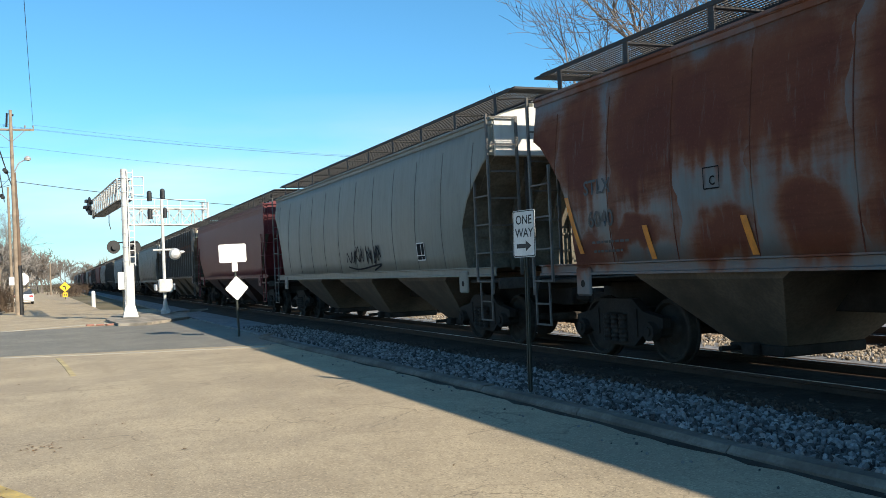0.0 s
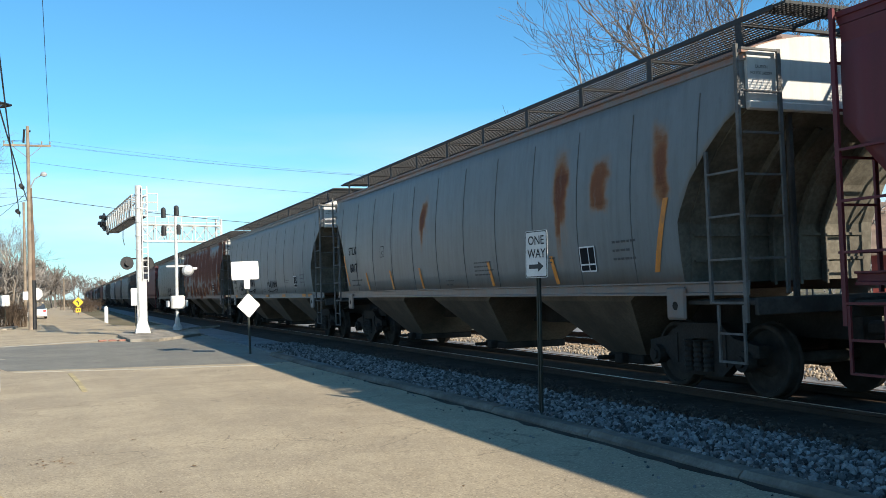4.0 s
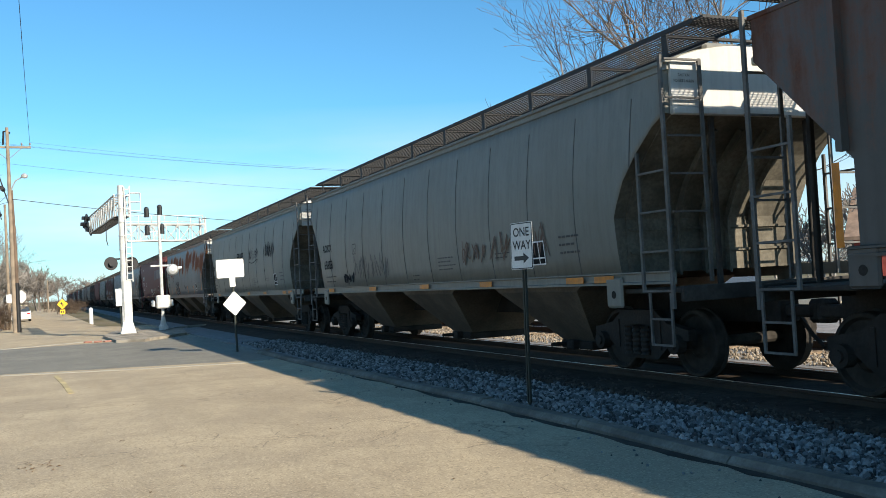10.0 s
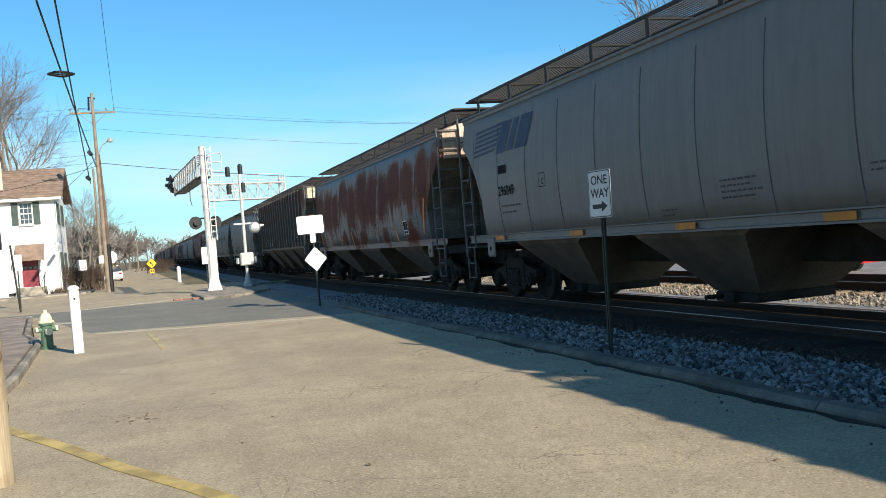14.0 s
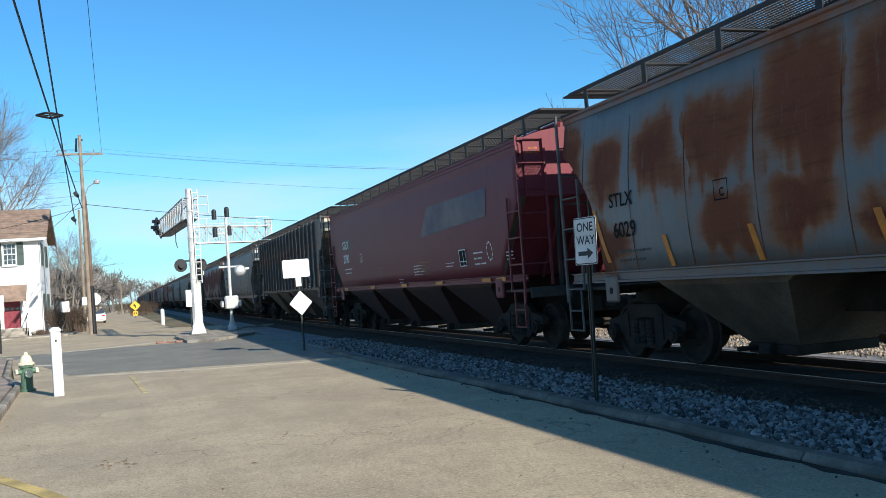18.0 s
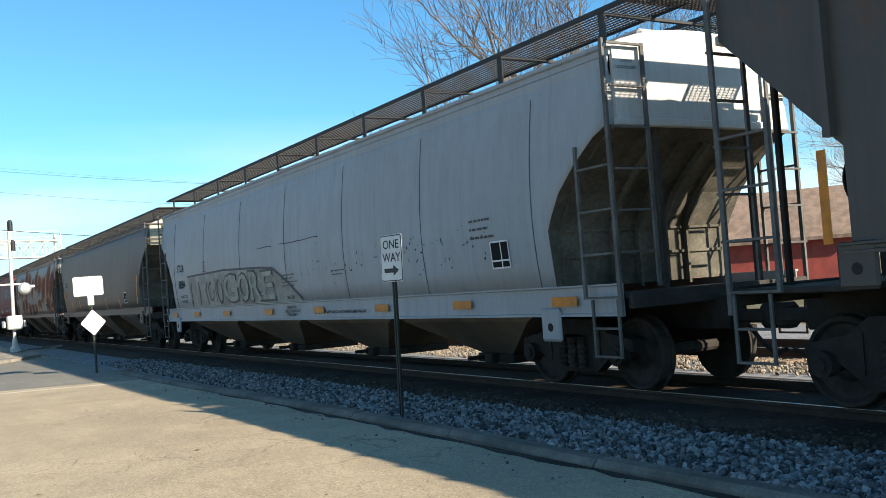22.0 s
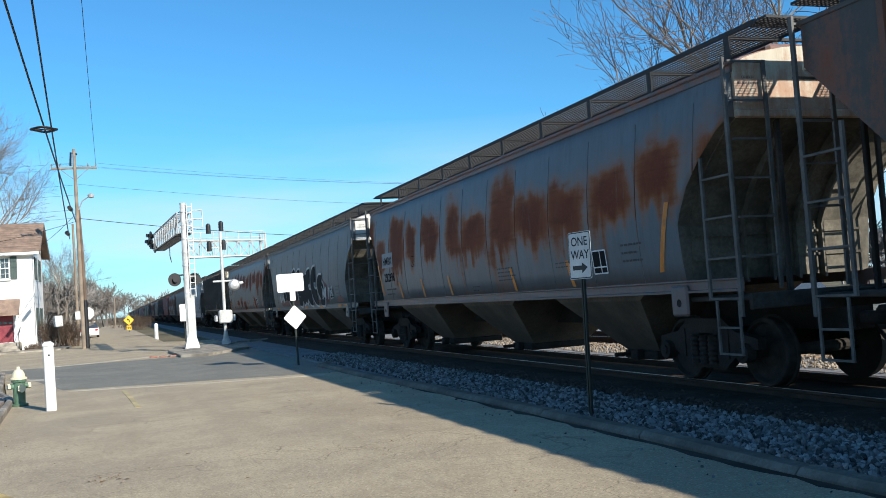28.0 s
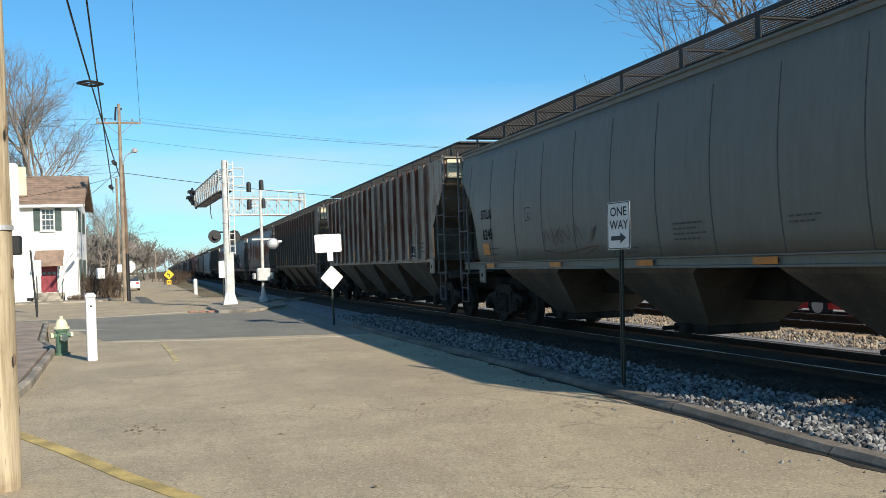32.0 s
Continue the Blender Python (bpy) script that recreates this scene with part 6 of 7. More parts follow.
def woods(name, spots, material, label):
    V, F, n = [], [], 0
    for x, y, h in spots:
        v, f = proto[rng.randrange(6)]
        a = rng.uniform(0, math.tau)
        c, s = math.cos(a), math.sin(a)
        w = h * rng.uniform(0.8, 1.15)
        V.append(np.stack([x + w * (c * v[:, 0] - s * v[:, 1]), y + w * (s * v[:, 0] + c * v[:, 1]), h * v[:, 2] - 0.1], 1))
        F.append(f + n)
        n += len(v)
    me = bpy.data.meshes.new(name)
    me.from_pydata(np.concatenate(V).tolist(), [], np.concatenate(F).tolist())
    me.materials.append(material)
    return tagged(new(name, me), label, "woods", kind="stuff")


spots = []
for _ in range(150):
    y = rng.uniform(190, 420)
    spots.append((rng.uniform(-95, -2) * y / 300, y, rng.uniform(9, 15)))
for _ in range(50):
    y = rng.uniform(430, 560)
    spots.append((rng.uniform(-40, 60), y, rng.uniform(12, 18)))
woods("far_woods", spots, M_FARTWIG, "hazy line of bare winter woods on the horizon")
spots = [(rng.uniform(-60, -9), rng.uniform(96, 180), rng.uniform(8, 13)) for _ in range(60)]
spots += [(rng.uniform(-6.2, -3.4), rng.uniform(74, 110), rng.uniform(5, 7.5)) for _ in range(16)]
woods("roadside_woods", spots, M_TWIG, "bare trees and brush along the far street")
spots = [(rng.uniform(36, 80), rng.uniform(-20, 160), rng.uniform(5, 8)) for _ in range(130)]
woods("railway_woods", spots, M_TWIG, "bare trees beyond the railway yard")

# ---------------------------------------------------------------- vehicles and a red house
M_RED = plain("glossy_red_car_paint", (0.55, 0.02, 0.025), 0.25, 0, 0.1, 3, 30, 0.02, spec=0.6)
M_CARW = plain("white_car_paint", (0.75, 0.75, 0.74), 0.3, 0, 0.05, 3, 30, 0.02, spec=0.5)
M_CARY = plain("yellow_car_paint", (0.70, 0.52, 0.10), 0.3, 0, 0.05, 3, 30, 0.02, spec=0.5)
M_TYRE = plain("tyre_rubber", (0.02, 0.02, 0.02), 0.85, 0, 0.2, 4, 30, 0.1)
M_LAMP = plain("tail_lamp_red", (0.45, 0.02, 0.02), 0.3, 0, 0.1, 4, 30, 0.02)


def parked_car(x, y, rz, material, label):
    c = thing("car", pose(x, y, 0.0, 0, 0, rz), label, "car", "parked cars")
    lower = [(-2.2, 0.24), (-2.25, 0.6), (-2.15, 0.88), (-1.2, 0.95), (1.0, 0.97), (1.9, 0.85), (2.25, 0.62), (2.25, 0.24)]
    part("body", extrude(bmesh.new(), lower, lambda a, b, t: (t, a, b), -0.88, 0.88), material, c)
    cab = bmesh.new()
    loft(cab, [[(-0.82, -1.9, 0.9), (0.82, -1.9, 0.9), (0.82, 1.1, 0.94), (-0.82, 1.1, 0.94)], [(-0.66, -1.3, 1.44), (0.66, -1.3, 1.44), (0.66, 0.3, 1.44), (-0.66, 0.3, 1.44)]])
    part("cabin_glass", cab, M_GLASS, c)
    part("roof_panel", box(bmesh.new(), (0, -0.5, 1.45), (1.34, 1.6, 0.04), bevel=0.01), material, c)
    for sx in (-0.8, 0.8):
        for sy in (-1.4, 1.4):
            w = part("wheel", cyl(bmesh.new(), (sx - 0.1, sy, 0.33), (sx + 0.1, sy, 0.33), 0.33, 18), M_TYRE, c)
            part("rim", cyl(bmesh.new(), (sx - 0.11, sy, 0.33), (sx + 0.11, sy, 0.33), 0.2, 14), M_ALU, w)
        part("tail_lamp", box(bmesh.new(), (sx * 0.85, -2.22, 0.72), (0.3, 0.08, 0.16), bevel=0.02), M_LAMP, c)
        part("headlight", box(bmesh.new(), (sx * 0.8, 2.2, 0.68), (0.3, 0.1, 0.14), bevel=0.02), M_ALU, c)
    part("rear_bumper", box(bmesh.new(), (0, -2.25, 0.45), (1.7, 0.12, 0.2), bevel=0.03), material, c)
    return c


parked_car(-2.75, 95, 2, M_CARW, "white car parked along the far street")
parked_car(-3.1, 108, 2, M_CARY, "yellow car parked along the far street")
parked_car(16.5, 20.9, 3, M_RED, "bright red car parked beyond the tracks")
rh = thing("house", pose(46, 37, 0, 0, 0, 35), "red house with a pale trimmed gable among trees", "house")
part("wall", extrude(bmesh.new(), [(-4, 0), (4, 0), (4, 3.0), (0, 5.6), (-4, 3.0)], lambda a, b, t: (a, t, b), -4, 4), M_BRICK_RED, rh)
for s in (-1, 1):
    part("roof", extrude(bmesh.new(), [(0, 5.62), (s * 4.5, 2.7), (s * 4.5, 2.9), (0, 5.85)], lambda a, b, t: (a, t, b), -4.4, 4.4), M_SHINGLE, rh)
    part("gable_trim", tube(bmesh.new(), [(0, -4.05, 5.55), (s * 4.4, -4.05, 2.75)], 0.12, 4), M_WHITE, rh)
part("window", box(bmesh.new(), (-1.2, -4.02, 1.7), (1.1, 0.06, 1.3)), M_GLASS, rh)
part("door", box(bmesh.new(), (1.4, -4.02, 1.05), (1.0, 0.06, 2.1)), M_WHITE, rh)


# ---------------------------------------------------------------- lettering, tape and graffiti on the cars
M_GRAF_K = plain("black_spray_paint", (0.016, 0.016, 0.019), 0.8, 0, 0.2, 5, 50, 0.03, spec=0.1)
M_GRAF_W = plain("white_spray_paint", (0.55, 0.53, 0.50), 0.6, 0, 0.2, 5, 50, 0.03)
M_GRAF_R = plain("red_spray_paint", (0.105, 0.028, 0.026), 0.6, 0, 0.2, 5, 50, 0.03)
M_GRAF_B = plain("brown_spray_paint", (0.10, 0.055, 0.035), 0.6, 0, 0.2, 5, 50, 0.03)
M_GRAF_S = plain("silver_spray_paint", (0.27, 0.265, 0.235), 0.6, 0.0, 0.4, 2.2, 22, 0.05, dirt=(0.10, 0.095, 0.085))
M_STENCIL_F = plain("faded_stencil_paint", (0.055, 0.055, 0.055), 0.6, 0, 0.3, 5, 50, 0.05)
M_STENCIL_Y = plain("faded_yellow_stencil_paint", (0.22, 0.14, 0.04), 0.7, 0, 0.3, 5, 50, 0.05)
M_REPAINT = plain("pale_grey_repaint", (0.27, 0.275, 0.27), 0.6, 0, 0.2, 3, 40, 0.05)
M_NAVY = plain("navy_emblem_paint", (0.015, 0.022, 0.06), 0.55, 0, 0.2, 5, 50, 0.03)
M_PATCH = plain("glossy_overpaint", (0.026, 0.020, 0.050), 0.42, 0, 0.25, 1.5, 40, 0.02, spec=0.28)


def on_side(kind, d, z, lift=0.012):
    """A point on the near side: d metres behind the leading end, z over the rail."""
    k = KINDS[kind]
    return Vector((-(side_x(kind, z, k) + lift), k["L"] / 2 - d, z))


def mark(car, kind, text, d, z, h, material, stretch=1.0, label=""):
    return words("lettering", text, h, material, car, lambda u, v: on_side(kind, d + u * stretch, z + v), label)


def patch(name, car, kind, corners, material, lift=0.010, label=""):
    """A painted area on the near side; corners (d, z) of a four-sided outline."""
    bm = bmesh.new()
    (a, b, c, e), n = corners, 8
    grid = []
    for i in range(n + 1):
        row = []
        for j in range(n + 1):
            u, v = i / n, j / n
            d = (a[0] * (1 - u) + b[0] * u) * (1 - v) + (e[0] * (1 - u) + c[0] * u) * v
            z = (a[1] * (1 - u) + b[1] * u) * (1 - v) + (e[1] * (1 - u) + c[1] * u) * v
            row.append(bm.verts.new(on_side(kind, d, z, lift)))
        grid.append(row)
    for i in range(n):
        for j in range(n):
            bm.faces.new((grid[i][j], grid[i + 1][j], grid[i + 1][j + 1], grid[i][j + 1]))
    return part(name, bm, material, car, label)


def rect(name, car, kind, d0, z0, w, h, material, lift=0.010, lean=0.0):
    return patch(name, car, kind, [(d0, z0), (d0 + w, z0), (d0 + w + lean, z0 + h), (d0 + lean, z0 + h)], material, lift)


def ribbon(bm, kind, pts, w, lift):
    """A brush stroke of even width through points (d, z) on the near side."""
    vs = []
    for i, (d, z) in enumerate(pts):
        a, b = pts[max(0, i - 1)], pts[min(len(pts) - 1, i + 1)]
        t = Vector((b[0] - a[0], b[1] - a[1])).normalized()
        n = Vector((-t.y, t.x)) * w / 2
        vs.append((bm.verts.new(on_side(kind, d + n.x, z + n.y, lift)), bm.verts.new(on_side(kind, d - n.x, z - n.y, lift))))
    for (a, b), (c, d) in zip(vs, vs[1:]):
        bm.faces.new((a, b, d, c))


def curve(ctrl, n=8):
    """A smooth path through control points."""
    c = [ctrl[0], *ctrl, ctrl[-1]]
    out = []
    for i in range(1, len(c) - 2):
        for j in range(n):
            t = j / n
            out.append(tuple(0.5 * (2 * c[i][k] + (c[i + 1][k] - c[i - 1][k]) * t + (2 * c[i - 1][k] - 5 * c[i][k] + 4 * c[i + 1][k] - c[i + 2][k]) * t * t + (3 * c[i][k] - c[i - 1][k] - 3 * c[i + 1][k] + c[i + 2][k]) * t ** 3) for k in (0, 1)))
    out.append(ctrl[-1])
    return out


def graffiti(car, kind, d0, d1, z0, z1, seed, material, w=0.035, letters=6, lift=0.016, underline=True, label="sprayed graffiti scrawl"):
    """An unreadable tag: looping strokes, letter by letter, with a flourish below."""
    rng = random.Random(seed)
    bm = bmesh.new()
    step = (d1 - d0) / letters
    for i in range(letters):
        x = d0 + step * (i + 0.1)
        hh = z1 - z0
        for s in range(rng.randint(1, 2)):
            c = [(x + rng.uniform(0, 0.25) * step, z0 + hh * rng.uniform(0.0, 0.25))]
            up = True
            for _ in range(rng.randint(3, 5)):
                c.append((x + rng.uniform(0.0, 1.0) * step, z0 + hh * (rng.uniform(0.65, 1.05) if up else rng.uniform(0.0, 0.4))))
                up = not up
            ribbon(bm, kind, curve(c), w * rng.uniform(0.7, 1.2), lift + 0.001 * s)
    if underline:
        ribbon(bm, kind, curve([(d0 + 0.3 * step, z0 - 0.05), (d0 + (d1 - d0) * 0.4, z0 - 0.12), (d1, z0 - 0.02), (d1 - step, z0 - 0.16)]), w, lift + 0.002)
    return part("graffiti", bm, material, car, label)


def bars(car, kind, d, z, w, rows, material, h=0.05, gap=0.1):
    """Small stencilled lines too fine to read."""
    rng = random.Random(int(d * 100 + z * 10))
    bm = bmesh.new()
    for i in range(rows):
        x, end = d, d + w * (1 - 0.2 * (i % 2))
        while x < end:
            s = rng.uniform(0.04, 0.13)
            ribbon(bm, kind, [(x, z - i * gap), (x + s, z - i * gap)], h * 0.7, 0.012)
            x += s + 0.025
    part("stencil_block", bm, M_STENCIL_F if material is M_STENCIL_D else material, car)["kind"] = "stuff"


def acts_panel(car, kind, d, z):
    """The boxed maintenance stencil near the trailing end."""
    rect("stencil_panel", car, kind, d, z, 0.42, 0.36, M_STENCIL_D, 0.012)
    bm = bmesh.new()
    for a, b in (((0, 0), (0.42, 0)), ((0.42, 0), (0.42, 0.36)), ((0.42, 0.36), (0, 0.36)), ((0, 0.36), (0, 0)), ((0.24, 0), (0.24, 0.36)), ((0, 0.1), (0.42, 0.1))):
        ribbon(bm, kind, [(d + a[0], z + a[1]), (d + b[0], z + b[1])], 0.022, 0.02)
    part("stencil_frame", bm, M_STENCIL_W, car)


def tape(car, kind, spots, upright, z=None, h=0.45, lean=-0.12):
    """Amber reflective strips, flat along the sill or standing on the side."""
    k = KINDS[kind]
    for d in spots:
        if upright:
            rect("reflective_strip", car, kind, d, z or k["low"] + 0.03, 0.11, h, M_REFLECT, 0.012 if kind != "ribbed" else 0.1, lean)
        else:
            z0, z1 = k["sill"]
            x = -(1.50 + 0.062) if kind != "ribbed" else -1.6
            bm = box(bmesh.new(), (x - 0.002, k["L"] / 2 - d - 0.35, (z0 + z1) / 2), (0.006, 0.5, (z1 - z0) * 0.55 if kind != "long" else 0.12))
            part("reflective_strip", bm, M_REFLECT, car)


C = [c for c, _ in TRAIN]
K = [c[1] for c in CARS]
for i in range(22):
    kind, car, L = K[i], C[i], KINDS[K[i]]["L"]
    dark_mark = M_STENCIL_W if kind == "maroon" and i in (3, 11) else M_STENCIL_D
    if kind == "long":
        tape(car, kind, [0.7, 2.95, 5.55, 8.5, 11.3, 14.0, 16.6, 19.0], False)
    elif kind == "ribbed":
        tape(car, kind, [3.83, 6.51, 9.2, 11.88, 14.57], True, 1.6, 0.42, 0.0)
        rect("reflective_strip", car, kind, 1.02, 1.6, 0.10, 0.85, M_REFLECT, 0.012)
        rect("reflective_strip", car, kind, 16.95, 1.6, 0.10, 0.85, M_REFLECT, 0.012)
    elif i in (1, 5, 6, 9, 17, 21, 3, 11):
        tape(car, kind, [1.6, 5.2, 8.6, 11.6, 14.7, 15.5], False)
    else:
        tape(car, kind, [3.1, 5.0, 7.0, 10.6, 13.0], True)
        tape(car, kind, [L - 1.75], True, 1.6, 0.95, 0.32)
        tape(car, kind, [1.35], True, 1.6, 0.85, -0.3)
    if i != 21:
        acts_panel(car, kind, L - 3.6 if kind != "long" else 17.9, 1.66 if kind != "maroon" else 1.80)
    bars(car, kind, L - 2.7 if kind != "long" else 17.4, 2.05 if kind != "long" else 2.35, 0.55, 3, dark_mark, 0.045, 0.12)
    bm = bmesh.new()
    ribbon(bm, kind, [(4.30, 2.28), (4.58, 2.28), (4.58, 2.53), (4.30, 2.53), (4.30, 2.28)], 0.018, 0.014)
    part("stencil_frame", bm, dark_mark, car)
    mark(car, kind, "C", 4.40, 2.32, 0.11, dark_mark)
    bars(car, kind, 9.9, 1.93, 0.75, 4, dark_mark, 0.035, 0.075)
    bars(car, kind, 12.5, 1.90, 0.55, 2, dark_mark, 0.03, 0.07)
    bars(car, kind, 8.4, 1.62, 0.4, 2, dark_mark, 0.03, 0.08)
    # caution plate on the lit trailing bulkhead
    h = L / 2
    for j, line in enumerate(("CAUTION", "NO SIDE LADDER")):
        words("lettering", line, 0.036, M_STENCIL_F if kind != "maroon" else M_REFLECT, car, lambda u, v, j=j: Vector((-1.42 + 0.07 * (1 - j) + u * 0.8, -h - 0.056, KINDS[kind]["eave"] - 0.20 - 0.075 * j + v)))


def numbers(i, mark_, num, d=1.55, z=2.44, h=0.21, material=None, small=True):
    kind, car = K[i], C[i]
    m = material or M_STENCIL_D
    mark(car, kind, mark_, d, z, h, m, 1.05)
    mark(car, kind, num, d + 0.07, z - 0.47, h * 1.12, m, 1.0)
    if small:
        bars(car, kind, d + 0.12, z - 0.69, 0.95, 2, m, 0.05, 0.13)


numbers(0, "STLX", "6040", 1.6, 2.44, 0.21, M_STENCIL_F)
numbers(1, "STLX", "6024", small=False)
mark(C[1], K[1], "LD LMT 223400", 1.64, 1.74, 0.07, M_STENCIL_D)
mark(C[1], K[1], "LT WT  62600", 1.70, 1.61, 0.07, M_STENCIL_D)
numbers(2, "STLX", "6017")
numbers(3, "STLX", "2050", 1.9, 2.80, 0.26, M_STENCIL_W)
numbers(4, "STLX", "6037", 1.67)
numbers(5, "STLX", "6525", 0.75, 2.50)
numbers(6, "AOKX", "65658", 1.5)
numbers(8, "STLX", "6011", 1.6, 2.44, 0.21, M_STENCIL_F)
numbers(11, "STLX", "2090", 1.9, 2.80, 0.26, M_STENCIL_W)
numbers(12, "STLX", "6029", 1.6)
numbers(13, "TILX", "51", 1.6, 2.6)
numbers(14, "STLX", "8084", 1.83, 2.38, 0.20, None, False)
mark(C[14], K[14], "LD LMT 217700", 1.91, 1.64, 0.075, M_STENCIL_D)
mark(C[14], K[14], "LT WT  68300", 1.93, 1.50, 0.075, M_STENCIL_D)
numbers(16, "STLX", "6103", 1.6)
numbers(18, "HMBX", "292896", 1.6)
numbers(21, "STLX", "6245", 1.6)
rect("stencil_panel", C[21], K[21], 1.62, 1.62, 0.42, 0.26, M_REFLECT, 0.016)
for i, (a, b) in {7: (("ST", "LX"), ("51", "71")), 15: (("ST", "LX"), ("51", "44")), 19: (("PT", "LX"), ("30", "12"))}.items():
    m = M_STENCIL_D if i != 15 else M_STENCIL_W
    for j in range(2):
        mark(C[i], K[i], a[j], 2.38 + j * 0.90, 2.54, 0.22, m, 1.05)
        mark(C[i], K[i], b[j], 2.38 + j * 0.90, 2.08, 0.22, m, 1.05)
# emblem of slanting stripes and two block shapes on the pale car
for j in range(6):
    patch("emblem_stripe", C[9], K[9], [(0.80 + 0.02 * j, 3.16 + j * 0.10), (2.05 + 0.11 * j, 3.20 + j * 0.10), (2.10 + 0.11 * j, 3.255 + j * 0.10), (0.82 + 0.02 * j, 3.215 + j * 0.10)], M_NAVY)
patch("emblem_block", C[9], K[9], [(2.15, 3.12), (2.62, 3.12), (2.97, 3.74), (2.50, 3.74)], M_NAVY)
patch("emblem_block", C[9], K[9], [(2.74, 3.12), (3.02, 3.12), (3.37, 3.74), (3.09, 3.74)], M_NAVY)
patch("emblem_block", C[9], K[9], [(3.14, 3.12), (3.74, 3.12), (4.04, 3.74), (3.49, 3.74)], M_NAVY)
rect("stencil_line", C[9], K[9], 2.26, 2.69, 0.42, 0.17, M_STENCIL_D)
mark(C[9], K[9], "296049", 2.23, 2.24, 0.20, M_STENCIL_D)
bars(C[9], K[9], 2.35, 2.02, 0.9, 2, M_STENCIL_D, 0.05, 0.13)
# glossy overpainted emblem on the maroon cars
for i in (3, 11):
    bm = bmesh.new()
    for k in range(10):
        ribbon(bm, K[i], [(15.35 + 0.15 * math.cos(a), 2.05 + 0.19 * math.sin(a)) for a in (k * math.tau / 10, k * math.tau / 10 + 0.4)], 0.035, 0.014)
    part("stencil_ring", bm, M_STENCIL_W, C[i])
    bars(C[i], K[i], 10.3, 2.0, 0.8, 5, M_STENCIL_Y, 0.03, 0.075)
    bars(C[i], K[i], 6.3, 2.0, 0.5, 4, M_STENCIL_Y, 0.03, 0.08)
    bars(C[i], K[i], 16.2, 1.98, 0.4, 3, M_STENCIL_W, 0.03, 0.07)
    patch("painted_panel", C[i], K[i], [(10.77, 2.63), (15.30, 2.78), (15.40, 3.37), (11.42, 3.34)], M_PATCH, 0.010, "glossy blue-grey overpainted panel")
    rect("painted_panel", C[i], K[i], 1.85, 2.75, 1.35, 0.36, M_GRAF_B if i == 11 else M_PATCH, 0.006)
graffiti(C[1], K[1], 2.86, 4.5, 1.55, 1.98, 1, M_GRAF_K, 0.03, 6)
graffiti(C[1], K[1], 4.97, 6.7, 1.68, 2.2, 2, M_GRAF_K, 0.04, 4)
graffiti(C[1], K[1], 9.2, 11.0, 1.65, 1.95, 3, M_GRAF_K, 0.025, 7)
graffiti(C[3], K[3], 7.7, 9.4, 1.70, 2.02, 4, M_GRAF_W, 0.035, 6)
graffiti(C[3], K[3], 9.85, 11.8, 1.8, 2.08, 5, M_GRAF_S, 0.022, 7)
graffiti(C[3], K[3], 10.2, 11.1, 1.56, 1.72, 25, M_GRAF_S, 0.02, 4, underline=False)
bars(C[3], K[3], 2.2, 3.69, 0.6, 3, M_STENCIL_W, 0.03, 0.05)
graffiti(C[4], K[4], 5.27, 7.0, 1.62, 1.92, 6, M_GRAF_K, 0.032, 6)
graffiti(C[4], K[4], 5.4, 6.8, 1.9, 2.25, 26, M_GRAF_K, 0.03, 5, underline=False)
graffiti(C[4], K[4], 9.4, 10.2, 1.75, 2.05, 7, M_GRAF_K, 0.03, 2, underline=False)
mark(C[5], K[5], "ERASE", 7.05, 2.74, 0.30, M_GRAF_K, 1.2, "sprayed black tag")
graffiti(C[5], K[5], 9.6, 11.25, 2.66, 3.1, 9, M_GRAF_K, 0.026, 6)
graffiti(C[5], K[5], 12.25, 14.1, 2.62, 3.2, 10, M_GRAF_K, 0.030, 6, underline=False)
graffiti(C[6], K[6], 4.3, 6.9, 1.62, 2.2, 11, M_STENCIL_F, 0.024, 8, underline=False)
graffiti(C[6], K[6], 3.3, 4.2, 1.55, 1.8, 12, M_GRAF_K, 0.06, 4, underline=False)
graffiti(C[6], K[6], 11.1, 12.6, 1.75, 2.2, 13, M_GRAF_B, 0.028, 4, underline=False)
graffiti(C[6], K[6], 12.7, 14.4, 1.75, 2.3, 24, M_GRAF_B, 0.028, 4, underline=False)
graffiti(C[7], K[7], 4.0, 6.2, 1.7, 2.0, 14, M_GRAF_W, 0.03, 3, lift=0.02, underline=False)
graffiti(C[12], K[12], 8.6, 10.0, 1.7, 2.1, 15, M_GRAF_K, 0.04, 3)
graffiti(C[12], K[12], 12.2, 12.9, 2.0, 2.4, 16, M_GRAF_K, 0.04, 1, underline=False)
# faded slab piece, rust chips, scratch and sill lettering on the long pale car
for q in ([(3.02, 1.37), (6.0, 1.37), (6.0, 2.24), (2.85, 2.21)], [(6.0, 1.37), (9.4, 1.37), (9.4, 2.12), (6.0, 2.24)], [(9.4, 1.37), (10.9, 1.37), (10.5, 1.62), (9.4, 2.12)]):
    patch("graffiti_fill", C[14], K[14], q, M_GRAF_S, 0.010)
bm = bmesh.new()
ribbon(bm, K[14], [(3.02, 1.38), (2.85, 2.21), (6.0, 2.24), (8.5, 2.17), (9.4, 2.12), (10.2, 1.80), (10.9, 1.40)], 0.05, 0.018)
rng = random.Random(5)
for i in range(4):
    x = 3.1 + i * 0.72
    ribbon(bm, K[14], [(x, 1.42), (x + rng.uniform(-0.1, 0.1), 1.8), (x + 0.06, rng.uniform(1.9, 2.1))], rng.uniform(0.03, 0.09), 0.016)
    if i in (2, 3):
        ribbon(bm, K[14], [(x + 0.36 + 0.2 * math.cos(a), 1.74 + (0.22 + 0.08 * (i % 2)) * math.sin(a)) for a in [0.6 * i + 5.2 * j / 16 for j in range(17)]], 0.055 + 0.03 * (i % 2), 0.017)
